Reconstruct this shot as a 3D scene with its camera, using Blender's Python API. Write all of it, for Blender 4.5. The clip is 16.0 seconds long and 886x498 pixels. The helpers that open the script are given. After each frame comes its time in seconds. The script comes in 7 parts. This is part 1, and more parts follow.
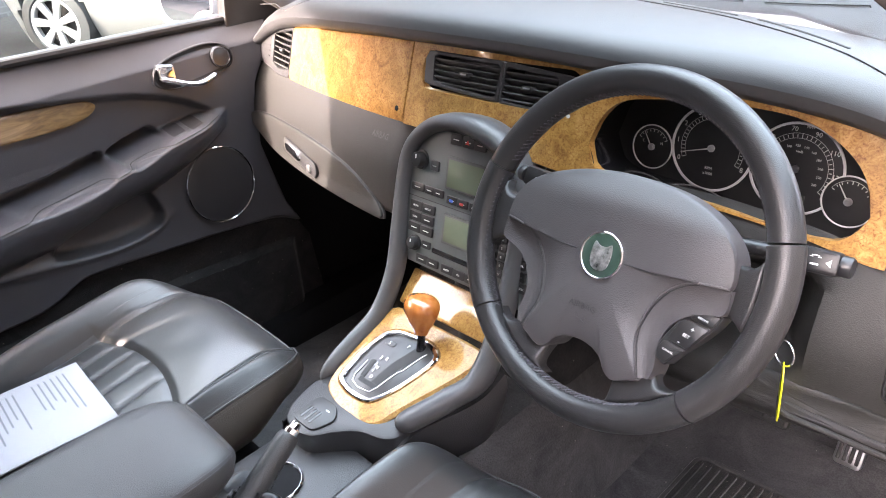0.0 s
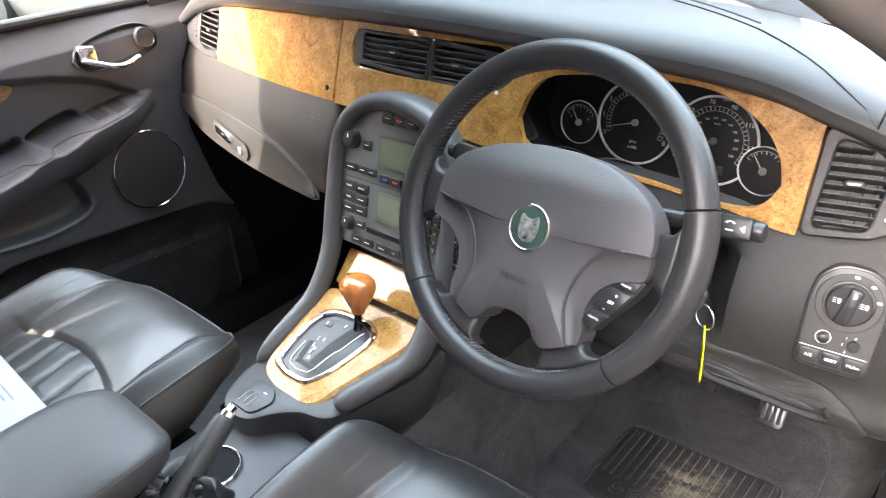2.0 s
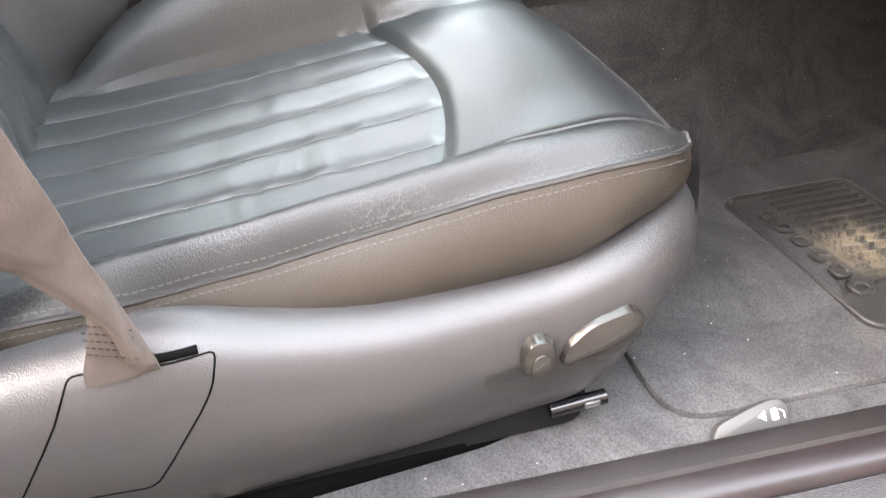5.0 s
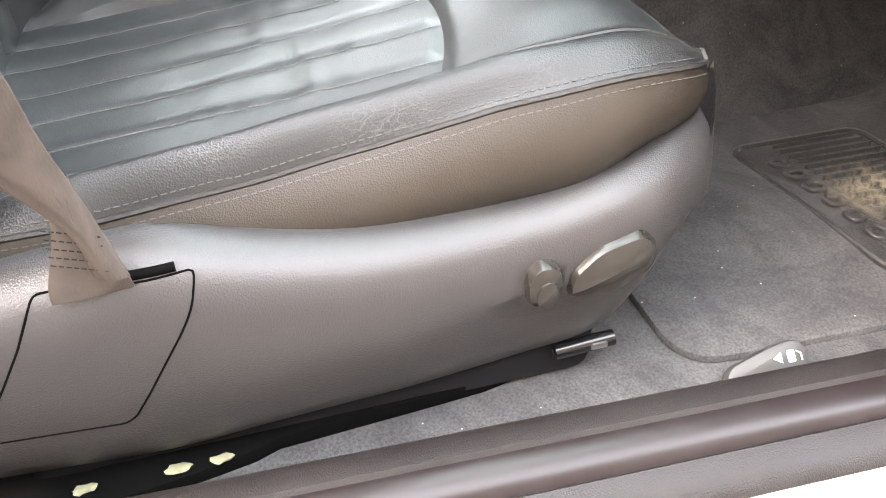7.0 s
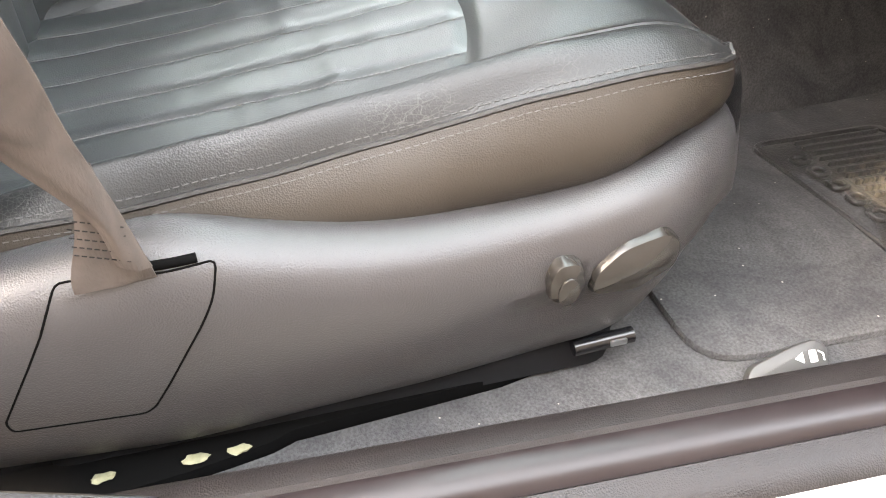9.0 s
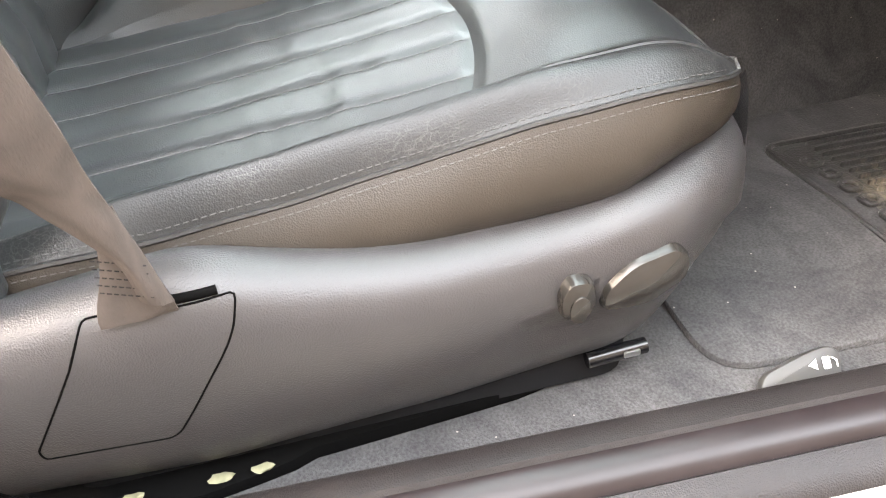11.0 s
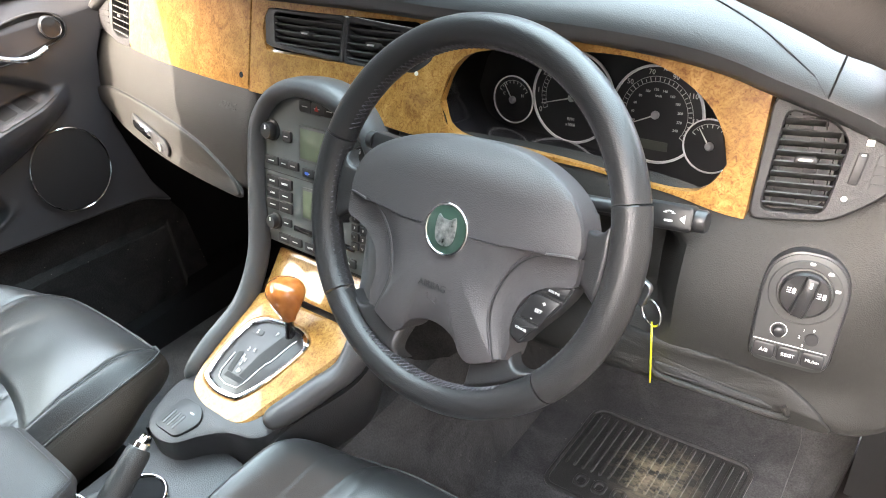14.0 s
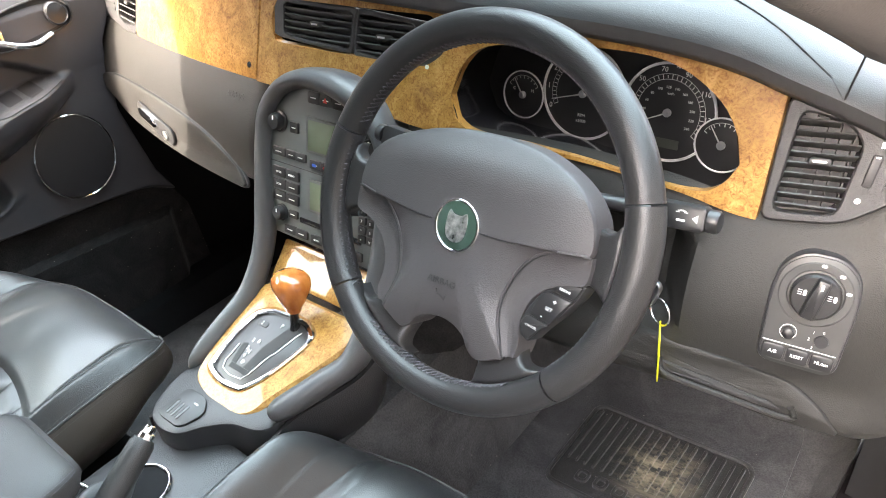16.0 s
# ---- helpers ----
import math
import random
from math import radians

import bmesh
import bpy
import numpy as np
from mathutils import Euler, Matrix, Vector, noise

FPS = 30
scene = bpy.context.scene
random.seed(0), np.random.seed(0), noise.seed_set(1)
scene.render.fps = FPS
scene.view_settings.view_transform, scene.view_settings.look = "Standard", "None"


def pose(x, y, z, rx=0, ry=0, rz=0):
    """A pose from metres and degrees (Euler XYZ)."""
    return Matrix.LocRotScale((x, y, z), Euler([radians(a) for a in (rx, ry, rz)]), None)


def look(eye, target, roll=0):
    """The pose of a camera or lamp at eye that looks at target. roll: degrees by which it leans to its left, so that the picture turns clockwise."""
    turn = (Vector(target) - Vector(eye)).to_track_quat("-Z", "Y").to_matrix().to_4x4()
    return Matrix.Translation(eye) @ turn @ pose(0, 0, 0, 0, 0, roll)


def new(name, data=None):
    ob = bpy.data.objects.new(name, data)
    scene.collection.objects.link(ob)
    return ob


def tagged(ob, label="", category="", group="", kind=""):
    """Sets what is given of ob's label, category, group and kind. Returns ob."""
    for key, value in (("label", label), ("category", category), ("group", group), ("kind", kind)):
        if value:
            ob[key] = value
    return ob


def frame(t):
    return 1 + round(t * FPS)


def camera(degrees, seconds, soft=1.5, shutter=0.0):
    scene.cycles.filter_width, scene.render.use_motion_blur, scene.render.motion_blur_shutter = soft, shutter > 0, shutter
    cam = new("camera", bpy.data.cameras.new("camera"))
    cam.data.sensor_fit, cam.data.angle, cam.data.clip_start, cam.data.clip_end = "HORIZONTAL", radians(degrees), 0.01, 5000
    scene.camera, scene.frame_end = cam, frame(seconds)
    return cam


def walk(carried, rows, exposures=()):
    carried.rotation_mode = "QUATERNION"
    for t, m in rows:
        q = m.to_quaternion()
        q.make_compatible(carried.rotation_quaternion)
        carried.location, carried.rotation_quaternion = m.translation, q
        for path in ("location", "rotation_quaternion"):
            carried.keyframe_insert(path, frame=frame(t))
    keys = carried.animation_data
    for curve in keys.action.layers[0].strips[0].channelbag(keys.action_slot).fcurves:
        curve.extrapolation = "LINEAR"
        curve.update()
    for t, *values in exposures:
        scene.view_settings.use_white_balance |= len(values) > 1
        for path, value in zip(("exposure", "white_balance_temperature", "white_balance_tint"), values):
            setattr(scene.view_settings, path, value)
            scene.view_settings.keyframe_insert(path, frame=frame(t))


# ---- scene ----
cam = camera(62.4, 16.0, soft=1.0, shutter=0.5)
EXPOSURES = [(0, 4.52, 7000, 24), (3, 4.54, 6850, 15), (4.0, 5.02, 7250, 16), (5, 5.18, 7600, 18), (9, 4.92, 7950, 15), (11.5, 5.02, 7850, 15), (12, 5.23, 7550, 17), (12.6, 5.19, 7400, 17), (13.1, 4.88, 7100, 13), (13.6, 4.72, 7050, 13), (16, 4.62, 7100, 14)]
PATH = [
    (0, (0.767, 0.096, 1.32), (-0.563, 1.241, 0.359), -6.6),
    (0.5, (0.767, 0.096, 1.319), (-0.555, 1.247, 0.356), -6.5),
    (1, (0.769, 0.095, 1.316), (-0.531, 1.264, 0.345), -6.3),
    (1.5, (0.773, 0.097, 1.314), (-0.483, 1.296, 0.323), -6.2),
    (2, (0.784, 0.097, 1.314), (-0.422, 1.33, 0.302), -5.7),
    (2.5, (0.805, 0.092, 1.313), (-0.356, 1.347, 0.276), -4.9),
    (3, (0.817, 0.09, 1.311), (-0.309, 1.358, 0.25), -3.8),
    (3.5, (0.856, 0.107, 1.248), (-0.368, 1.249, 0.153), -1.7),
    (4, (0.959, 0.222, 1.124), (-0.478, 0.957, -0.056), -0.7),
    (4.3, (1.001, 0.287, 1.059), (-0.509, 0.761, -0.163), -1.6),
    (4.5, (1.0, 0.3, 0.992), (-0.512, 0.715, -0.25), -1.9),
    (4.7, (1.002, 0.309, 0.926), (-0.522, 0.683, -0.314), -2.3),
    (5, (1.012, 0.289, 0.829), (-0.53, 0.703, -0.375), -0.8),
    (7.5, (1.006, 0.286, 0.764), (-0.511, 0.704, -0.47), -0.6),
    (8, (1.002, 0.288, 0.763), (-0.515, 0.7, -0.475), -0.6),
    (8.5, (1.001, 0.285, 0.763), (-0.513, 0.687, -0.48), -0.4),
    (9, (1.003, 0.28, 0.764), (-0.512, 0.67, -0.483), -0.4),
    (11.5, (0.997, 0.288, 0.808), (-0.503, 0.611, -0.475), -4.4),
    (11.8, (0.993, 0.312, 0.908), (-0.464, 0.609, -0.43), -7.5),
    (12, (0.997, 0.314, 0.998), (-0.449, 0.678, -0.334), -8.5),
    (12.2, (0.985, 0.313, 1.076), (-0.429, 0.782, -0.259), -7.9),
    (12.5, (0.919, 0.299, 1.177), (-0.456, 0.977, -0.107), -7.5),
    (13, (0.803, 0.239, 1.256), (-0.415, 1.274, 0.054), -8.4),
    (13.5, (0.779, 0.219, 1.287), (-0.387, 1.397, 0.168), -8.0),
    (14, (0.776, 0.212, 1.295), (-0.372, 1.433, 0.203), -8.5),
    (14.5, (0.773, 0.213, 1.294), (-0.368, 1.426, 0.188), -8.4),
    (15, (0.772, 0.21, 1.296), (-0.37, 1.42, 0.186), -8.2),
    (15.5, (0.77, 0.21, 1.297), (-0.371, 1.42, 0.186), -7.9),
    (16, (0.765, 0.21, 1.298), (-0.375, 1.42, 0.186), -7.6),
]
walk(cam, [(t, look(eye, target, roll)) for t, eye, target, roll in PATH], EXPOSURES)

from mathutils.bvhtree import BVHTree

# ---- light ----
world = bpy.data.worlds.new("sky")
scene.world = world
world.use_nodes = True
wn = world.node_tree.nodes
sky = wn.new("ShaderNodeTexSky")
sky.sky_type, sky.sun_disc = 'NISHITA', False
sky.dust_density, sky.air_density, sky.ozone_density = 6.0, 0.7, 0.4
SUN = Vector((-0.62, -1.8, 1.0)).normalized()
sky.sun_elevation = math.asin(SUN.z)
sky.sun_rotation = math.atan2(SUN.x, SUN.y)
wn["Background"].inputs[1].default_value = 0.30
haze = wn.new("ShaderNodeHueSaturation")
haze.inputs["Saturation"].default_value = 0.85
world.node_tree.links.new(sky.outputs[0], haze.inputs["Color"])
veil = wn.new("ShaderNodeMixRGB")  # thin white cloud over the whole sky
veil.inputs[0].default_value, veil.inputs[2].default_value = 0.35, (3.25, 3.75, 4.05, 1)
world.node_tree.links.new(haze.outputs[0], veil.inputs[1])
world.node_tree.links.new(veil.outputs[0], wn["Background"].inputs[0])
sun = new("sun", bpy.data.lights.new("sun", 'SUN'))
sun.data.energy, sun.data.angle, sun.data.color = 1.3, radians(0.6), (1.0, 0.95, 0.87)
sun.matrix_world = look((0, 0, 5), Vector((0, 0, 5)) - SUN)

# ---- materials ----
def material(name, color, rough=0.5, metal=0.0, coat=0.0, spec=0.5):
    m = bpy.data.materials.new(name)
    m.use_nodes = True
    b = m.node_tree.nodes["Principled BSDF"]
    b.inputs["Base Color"].default_value = (*color, 1)
    b.inputs["Roughness"].default_value = rough
    b.inputs["Metallic"].default_value = metal
    b.inputs["Coat Weight"].default_value = coat
    b.inputs["Coat Roughness"].default_value = 0.04
    b.inputs["Specular IOR Level"].default_value = spec
    return m


def nd(m, kind, **inputs):
    n = m.node_tree.nodes.new("ShaderNode" + kind)
    for k, v in inputs.items():
        n.inputs[k.replace("_", " ")].default_value = v
    return n


def ln(m, a, b):
    m.node_tree.links.new(a, b)


def coords(m, scale=(1, 1, 1)):
    tc, mp = nd(m, "TexCoord"), nd(m, "Mapping")
    mp.inputs["Scale"].default_value = scale
    ln(m, tc.outputs["Object"], mp.inputs["Vector"])
    return mp.outputs["Vector"]


def ramp(m, fac, stops):
    r = nd(m, "ValToRGB")
    r.color_ramp.elements[0].position, r.color_ramp.elements[0].color = stops[0][0], (*stops[0][1], 1)
    r.color_ramp.elements[1].position, r.color_ramp.elements[1].color = stops[-1][0], (*stops[-1][1], 1)
    for p, c in stops[1:-1]:
        e = r.color_ramp.elements.new(p)
        e.color = (*c, 1)
    ln(m, fac, r.inputs["Fac"])
    return r.outputs["Color"]


def bump(m, height, strength, dist=0.001):
    bp = nd(m, "Bump", Strength=strength, Distance=dist)
    ln(m, height, bp.inputs["Height"])
    b = m.node_tree.nodes["Principled BSDF"]
    if b.inputs["Normal"].is_linked:
        ln(m, b.inputs["Normal"].links[0].from_socket, bp.inputs["Normal"])
    ln(m, bp.outputs["Normal"], b.inputs["Normal"])


def worn(m, dark, light, scale=6.0, rough=(0.4, 0.6)):
    """Blotchy wear: colour and gloss shift slowly over the surface."""
    v = coords(m)
    n = nd(m, "TexNoise", Scale=scale, Detail=5.0, Roughness=0.6)
    ln(m, v, n.inputs["Vector"])
    b = m.node_tree.nodes["Principled BSDF"]
    ln(m, ramp(m, n.outputs["Fac"], [(0.3, dark), (0.7, light)]), b.inputs["Base Color"])
    mr = nd(m, "MapRange", From_Min=0.3, From_Max=0.7, To_Min=rough[0], To_Max=rough[1])
    ln(m, n.outputs["Fac"], mr.inputs["Value"])
    ln(m, mr.outputs["Result"], b.inputs["Roughness"])
    return m


def grain(m, scale, strength, dist=0.0006):
    v = coords(m)
    vo = nd(m, "TexVoronoi", Scale=scale)
    ln(m, v, vo.inputs["Vector"])
    bump(m, vo.outputs["Distance"], strength, dist)
    return m


LEATHER = grain(worn(material("black_leather", (0.03, 0.03, 0.032)), (0.023, 0.0225, 0.0225), (0.031, 0.030, 0.0295), 5, (0.38, 0.46)), 1000, 0.55, 0.0005)
def creased(m):
    v = coords(m, (60, 60, 60))
    n = nd(m, "TexNoise", Scale=0.5, Detail=2.0)
    ln(m, v, n.inputs["Vector"])
    vo = nd(m, "TexVoronoi", Scale=1.4)
    vo.feature = 'DISTANCE_TO_EDGE'
    ln(m, v, vo.inputs["Vector"])
    big = nd(m, "TexNoise", Scale=5.0, Detail=2.0)
    ln(m, coords(m), big.inputs["Vector"])
    mk = nd(m, "Math")
    mk.operation = 'MULTIPLY'
    ln(m, ramp(m, vo.outputs["Distance"], [(0.0, (0, 0, 0)), (0.12, (1, 1, 1))]), mk.inputs[0])
    ln(m, ramp(m, big.outputs["Fac"], [(0.50, (0, 0, 0)), (0.72, (1, 1, 1))]), mk.inputs[1])
    bump(m, mk.outputs["Value"], 0.22, 0.0005)
    return m
GAITER = grain(worn(material("gaiter_leather", (0.012, 0.012, 0.013)), (0.009, 0.009, 0.010), (0.015, 0.015, 0.016), 12, (0.26, 0.34)), 900, 0.3)
def cracked(m):
    """Fine pale crossing cracks in worn patches."""
    b = m.node_tree.nodes["Principled BSDF"]
    old = b.inputs["Base Color"].links[0].from_socket
    patch = nd(m, "TexNoise", Scale=11.0, Detail=2.0)
    ln(m, coords(m), patch.inputs["Vector"])
    fac = None
    for stretch in ((300, 75, 150), (90, 260, 150)):
        wob = nd(m, "TexNoise", Scale=0.35, Detail=3.0)
        v = coords(m, stretch)
        ln(m, v, wob.inputs["Vector"])
        off = nd(m, "MixRGB", Fac=0.35)
        off.blend_type = 'ADD'
        ln(m, v, off.inputs[1])
        ln(m, wob.outputs["Color"], off.inputs[2])
        vo = nd(m, "TexVoronoi", Scale=1.0)
        vo.feature = 'DISTANCE_TO_EDGE'
        ln(m, off.outputs[0], vo.inputs["Vector"])
        line = ramp(m, vo.outputs["Distance"], [(0.0, (1, 1, 1)), (0.035, (0, 0, 0))])
        if fac is None:
            fac = line
        else:
            add = nd(m, "Math")
            add.operation = 'MAXIMUM'
            ln(m, fac, add.inputs[0])
            ln(m, line, add.inputs[1])
            fac = add.outputs["Value"]
    mk = nd(m, "Math")
    mk.operation = 'MULTIPLY'
    ln(m, fac, mk.inputs[0])
    ln(m, ramp(m, patch.outputs["Fac"], [(0.46, (0, 0, 0)), (0.66, (0.45, 0.45, 0.45))]), mk.inputs[1])
    mx = nd(m, "MixRGB")
    ln(m, mk.outputs["Value"], mx.inputs[0])
    ln(m, old, mx.inputs[1])
    mx.inputs[2].default_value = (0.13, 0.125, 0.12, 1)
    ln(m, mx.outputs[0], b.inputs["Base Color"])
    return m
# black leather with the warm reflection of its surroundings mixed into the colour
SKIRT = grain(worn(material("reflection_tinted_leather", (0.03, 0.03, 0.03)), (0.027, 0.0215, 0.0165), (0.037, 0.030, 0.0235), 6, (0.36, 0.46)), 800, 0.5, 0.0005)
# seat leather made darker: the outer bolster's shade is in its base colour
BOLSTER = creased(grain(worn(material("shaded_bolster_leather", (0.022, 0.022, 0.022)), (0.0125, 0.0132, 0.0138), (0.019, 0.020, 0.0205), 9, (0.34, 0.46)), 700, 0.35))
cracked(BOLSTER)
SEATHIDE = creased(grain(worn(material("seat_leather", (0.03, 0.032, 0.034)), (0.019, 0.021, 0.022), (0.029, 0.031, 0.032), 7, (0.34, 0.42)), 700, 0.30))
for m_, w_, r_ in ((SEATHIDE, 0.35, 0.42), (LEATHER, 0.08, 0.45)):
    m_.node_tree.nodes["Principled BSDF"].inputs["Coat Weight"].default_value = w_
    m_.node_tree.nodes["Principled BSDF"].inputs["Coat Roughness"].default_value = r_
    m_.node_tree.nodes["Principled BSDF"].inputs["Specular IOR Level"].default_value = 0.62 if m_ is SEATHIDE else 0.5
WHEELHIDE = grain(worn(material("wheel_leather", (0.02, 0.02, 0.02)), (0.021, 0.0205, 0.021), (0.026, 0.0255, 0.0255), 9, (0.30, 0.34)), 900, 0.3)
SOFT = grain(worn(material("soft_dash_plastic", (0.05, 0.05, 0.052)), (0.029, 0.029, 0.030), (0.039, 0.039, 0.040), 3, (0.34, 0.41)), 900, 0.35, 0.0004)
LOWER = grain(worn(material("grey_dash_plastic", (0.07, 0.07, 0.07), spec=0.32), (0.0145, 0.0140, 0.0130), (0.0190, 0.0184, 0.0170), 3, (0.46, 0.56)), 760, 0.45, 0.0005)
TRIM = grain(worn(material("dark_trim_plastic", (0.04, 0.04, 0.042)), (0.017, 0.017, 0.0185), (0.027, 0.027, 0.028), 4, (0.36, 0.46)), 700, 0.45)
SHIELD = grain(worn(material("seat_shield_plastic", (0.05, 0.05, 0.055)), (0.033, 0.031, 0.032), (0.043, 0.041, 0.042), 4, (0.27, 0.38)), 760, 0.50, 0.0005)
HUBPL = grain(worn(material("airbag_plastic", (0.05, 0.05, 0.05)), (0.052, 0.048, 0.049), (0.068, 0.063, 0.064), 4, (0.40, 0.50)), 760, 0.45, 0.0005)
ARCH = grain(worn(material("arch_vinyl", (0.08, 0.08, 0.083)), (0.068, 0.069, 0.072), (0.086, 0.087, 0.090), 4, (0.36, 0.46)), 900, 0.35, 0.0004)
SLAT = worn(material("vent_plastic", (0.04, 0.04, 0.04)), (0.034, 0.034, 0.034), (0.050, 0.050, 0.049), 30, (0.32, 0.42))
SMOOTH = material("smooth_black_plastic", (0.02, 0.02, 0.021), 0.35)
BUTTON = worn(material("button_plastic", (0.03, 0.03, 0.03)), (0.011, 0.011, 0.012), (0.018, 0.018, 0.018), 30, (0.36, 0.46))
FACE = worn(material("faceplate_grey", (0.1, 0.105, 0.1)), (0.078, 0.089, 0.087), (0.097, 0.108, 0.106), 8, (0.45, 0.55))
SWITCHGREY = worn(material("switch_panel_grey", (0.12, 0.12, 0.12)), (0.040, 0.040, 0.0395), (0.052, 0.052, 0.050), 8, (0.42, 0.5))
SWITCHBROWN = worn(material("worn_switch_plastic", (0.08, 0.07, 0.06)), (0.020, 0.018, 0.016), (0.026, 0.0235, 0.021), 25, (0.22, 0.26))
GLOSSBLACK = material("gloss_black", (0.008, 0.008, 0.009), 0.12)
DIAL = material("dial_black", (0.012, 0.012, 0.013), 0.5)
PRINT = material("white_print", (0.75, 0.75, 0.72), 0.5)
REDPRINT = material("red_print", (0.6, 0.05, 0.04), 0.5)
CHROME = material("chrome", (0.82, 0.82, 0.83), 0.09, 1.0)
SATIN = material("satin_metal", (0.6, 0.6, 0.6), 0.3, 1.0)
STEEL = worn(material("worn_steel", (0.35, 0.35, 0.35), 0.35, 1.0), (0.25, 0.25, 0.25), (0.45, 0.45, 0.45), 40, (0.25, 0.5))
LCD = material("lcd", (0.12, 0.145, 0.095), 0.25, coat=0.6)
PAPER = worn(material("paper", (0.75, 0.77, 0.8)), (0.55, 0.55, 0.57), (0.61, 0.61, 0.63), 9, (0.4, 0.6))
INK = material("grey_ink", (0.3, 0.31, 0.33), 0.6)
YELLOW = material("yellow_tag", (0.85, 0.78, 0.02), 0.4)
REDBTN = material("red_button", (0.75, 0.04, 0.05), 0.35)
RUBBER = material("rubber", (0.018, 0.018, 0.018), 0.7)
WHEELTHREAD = material("wheel_thread", (0.085, 0.08, 0.092), 0.7)
DOORTRIM = grain(worn(material("door_trim", (0.025, 0.025, 0.027)), (0.048, 0.049, 0.055), (0.066, 0.067, 0.074), 3, (0.34, 0.44)), 900, 0.4)
# near-black standing in for the shade in gaps and under the seat
HOLLOW = material("gap_shade_black", (0.004, 0.004, 0.004), 1.0, spec=0.0)
# matt near-black; carries the shade of cup wells and beneath the seats too
FOOTWELL = material("matt_black_and_shade", (0.012, 0.012, 0.013), 0.95, spec=0.1)
SEAMTHREAD = material("seam_thread", (0.075, 0.074, 0.073), 0.7)
THREAD = material("pale_thread", (0.13, 0.127, 0.125), 0.7)
FOAM = worn(material("aged_foam", (0.5, 0.5, 0.35)), (0.16, 0.155, 0.09), (0.30, 0.29, 0.19), 60, (0.8, 0.95))
BEZEL = material("bright_bezel", (0.8, 0.8, 0.8), 0.3)
SILVER = material("silver_paint", (0.36, 0.37, 0.37), 0.32, 0.6, coat=0.8)
PRIMER = worn(material("sill_paint", (0.3, 0.3, 0.27)), (0.26, 0.26, 0.23), (0.36, 0.36, 0.33), 12, (0.35, 0.5))
PILLAR = grain(worn(material("pillar_trim", (0.13, 0.115, 0.105)), (0.12, 0.105, 0.097), (0.14, 0.125, 0.115), 4, (0.6, 0.7)), 700, 0.3)
HEADLINER = worn(material("headliner", (0.5, 0.48, 0.44)), (0.45, 0.43, 0.4), (0.55, 0.53, 0.49), 20, (0.8, 0.9))
SILL = grain(worn(material("sill_trim", (0.045, 0.035, 0.038), spec=0.3), (0.0105, 0.0088, 0.0090), (0.017, 0.0145, 0.0145), 12, (0.38, 0.48)), 640, 0.5, 0.0006)
SILLSMOOTH = worn(material("sill_insert", (0.05, 0.036, 0.042), spec=0.35), (0.0115, 0.0085, 0.0092), (0.018, 0.0132, 0.0140), 10, (0.26, 0.40))


def make_glass(name, tint=(0.75, 0.88, 0.86)):
    """Thin clear pane: see-through, with a gloss that grows towards grazing."""
    m = bpy.data.materials.new(name)
    m.use_nodes = True
    t = m.node_tree
    t.nodes.clear()
    out, mix = t.nodes.new("ShaderNodeOutputMaterial"), t.nodes.new("ShaderNodeMixShader")
    tr, gl, fr = t.nodes.new("ShaderNodeBsdfTransparent"), t.nodes.new("ShaderNodeBsdfGlossy"), t.nodes.new("ShaderNodeFresnel")
    gl.inputs["Roughness"].default_value = 0.02
    tr.inputs["Color"].default_value = (*tint, 1)
    t.links.new(fr.outputs[0], mix.inputs[0])
    t.links.new(tr.outputs[0], mix.inputs[1])
    t.links.new(gl.outputs[0], mix.inputs[2])
    t.links.new(mix.outputs[0], out.inputs[0])
    return m


GLASS = make_glass("window_glass")
SLEEVE = make_glass("clear_sleeve", (0.97, 0.97, 0.98))


def make_wood():
    """Lacquered burr walnut: swirling figure, dark eyes, a clear coat over it."""
    m = material("burr_walnut", (0.4, 0.2, 0.06), 0.4, coat=0.5, spec=0.2)
    b = m.node_tree.nodes["Principled BSDF"]
    v = coords(m)
    w = nd(m, "TexNoise", Scale=20.0, Detail=6.0, Roughness=0.65, Distortion=1.6)
    ln(m, v, w.inputs["Vector"])
    fine = nd(m, "TexNoise", Scale=150.0, Detail=4.0, Roughness=0.7, Distortion=2.0)
    ln(m, v, fine.inputs["Vector"])
    c1 = ramp(m, w.outputs["Fac"], [(0.3, (0.26, 0.125, 0.030)), (0.5, (0.42, 0.225, 0.062)), (0.7, (0.54, 0.315, 0.105))])
    c2 = ramp(m, fine.outputs["Fac"], [(0.34, (0.36, 0.2, 0.1)), (0.5, (0.85, 0.8, 0.72)), (0.62, (1, 1, 1))])
    mx = nd(m, "MixRGB", Fac=0.8)
    mx.blend_type = 'MULTIPLY'
    ln(m, c1, mx.inputs[1])
    ln(m, c2, mx.inputs[2])
    eyes = nd(m, "TexVoronoi", Scale=230.0, Randomness=1.0)
    ln(m, v, eyes.inputs["Vector"])
    mx2 = nd(m, "MixRGB")
    ln(m, ramp(m, eyes.outputs["Distance"], [(0.10, (0.42, 0.42, 0.42)), (0.26, (0, 0, 0))]), mx2.inputs[0])
    ln(m, mx.outputs[0], mx2.inputs[1])
    mx2.inputs[2].default_value = (0.2, 0.08, 0.02, 1)
    ln(m, mx2.outputs[0], b.inputs["Base Color"])
    return m


WOOD = make_wood()


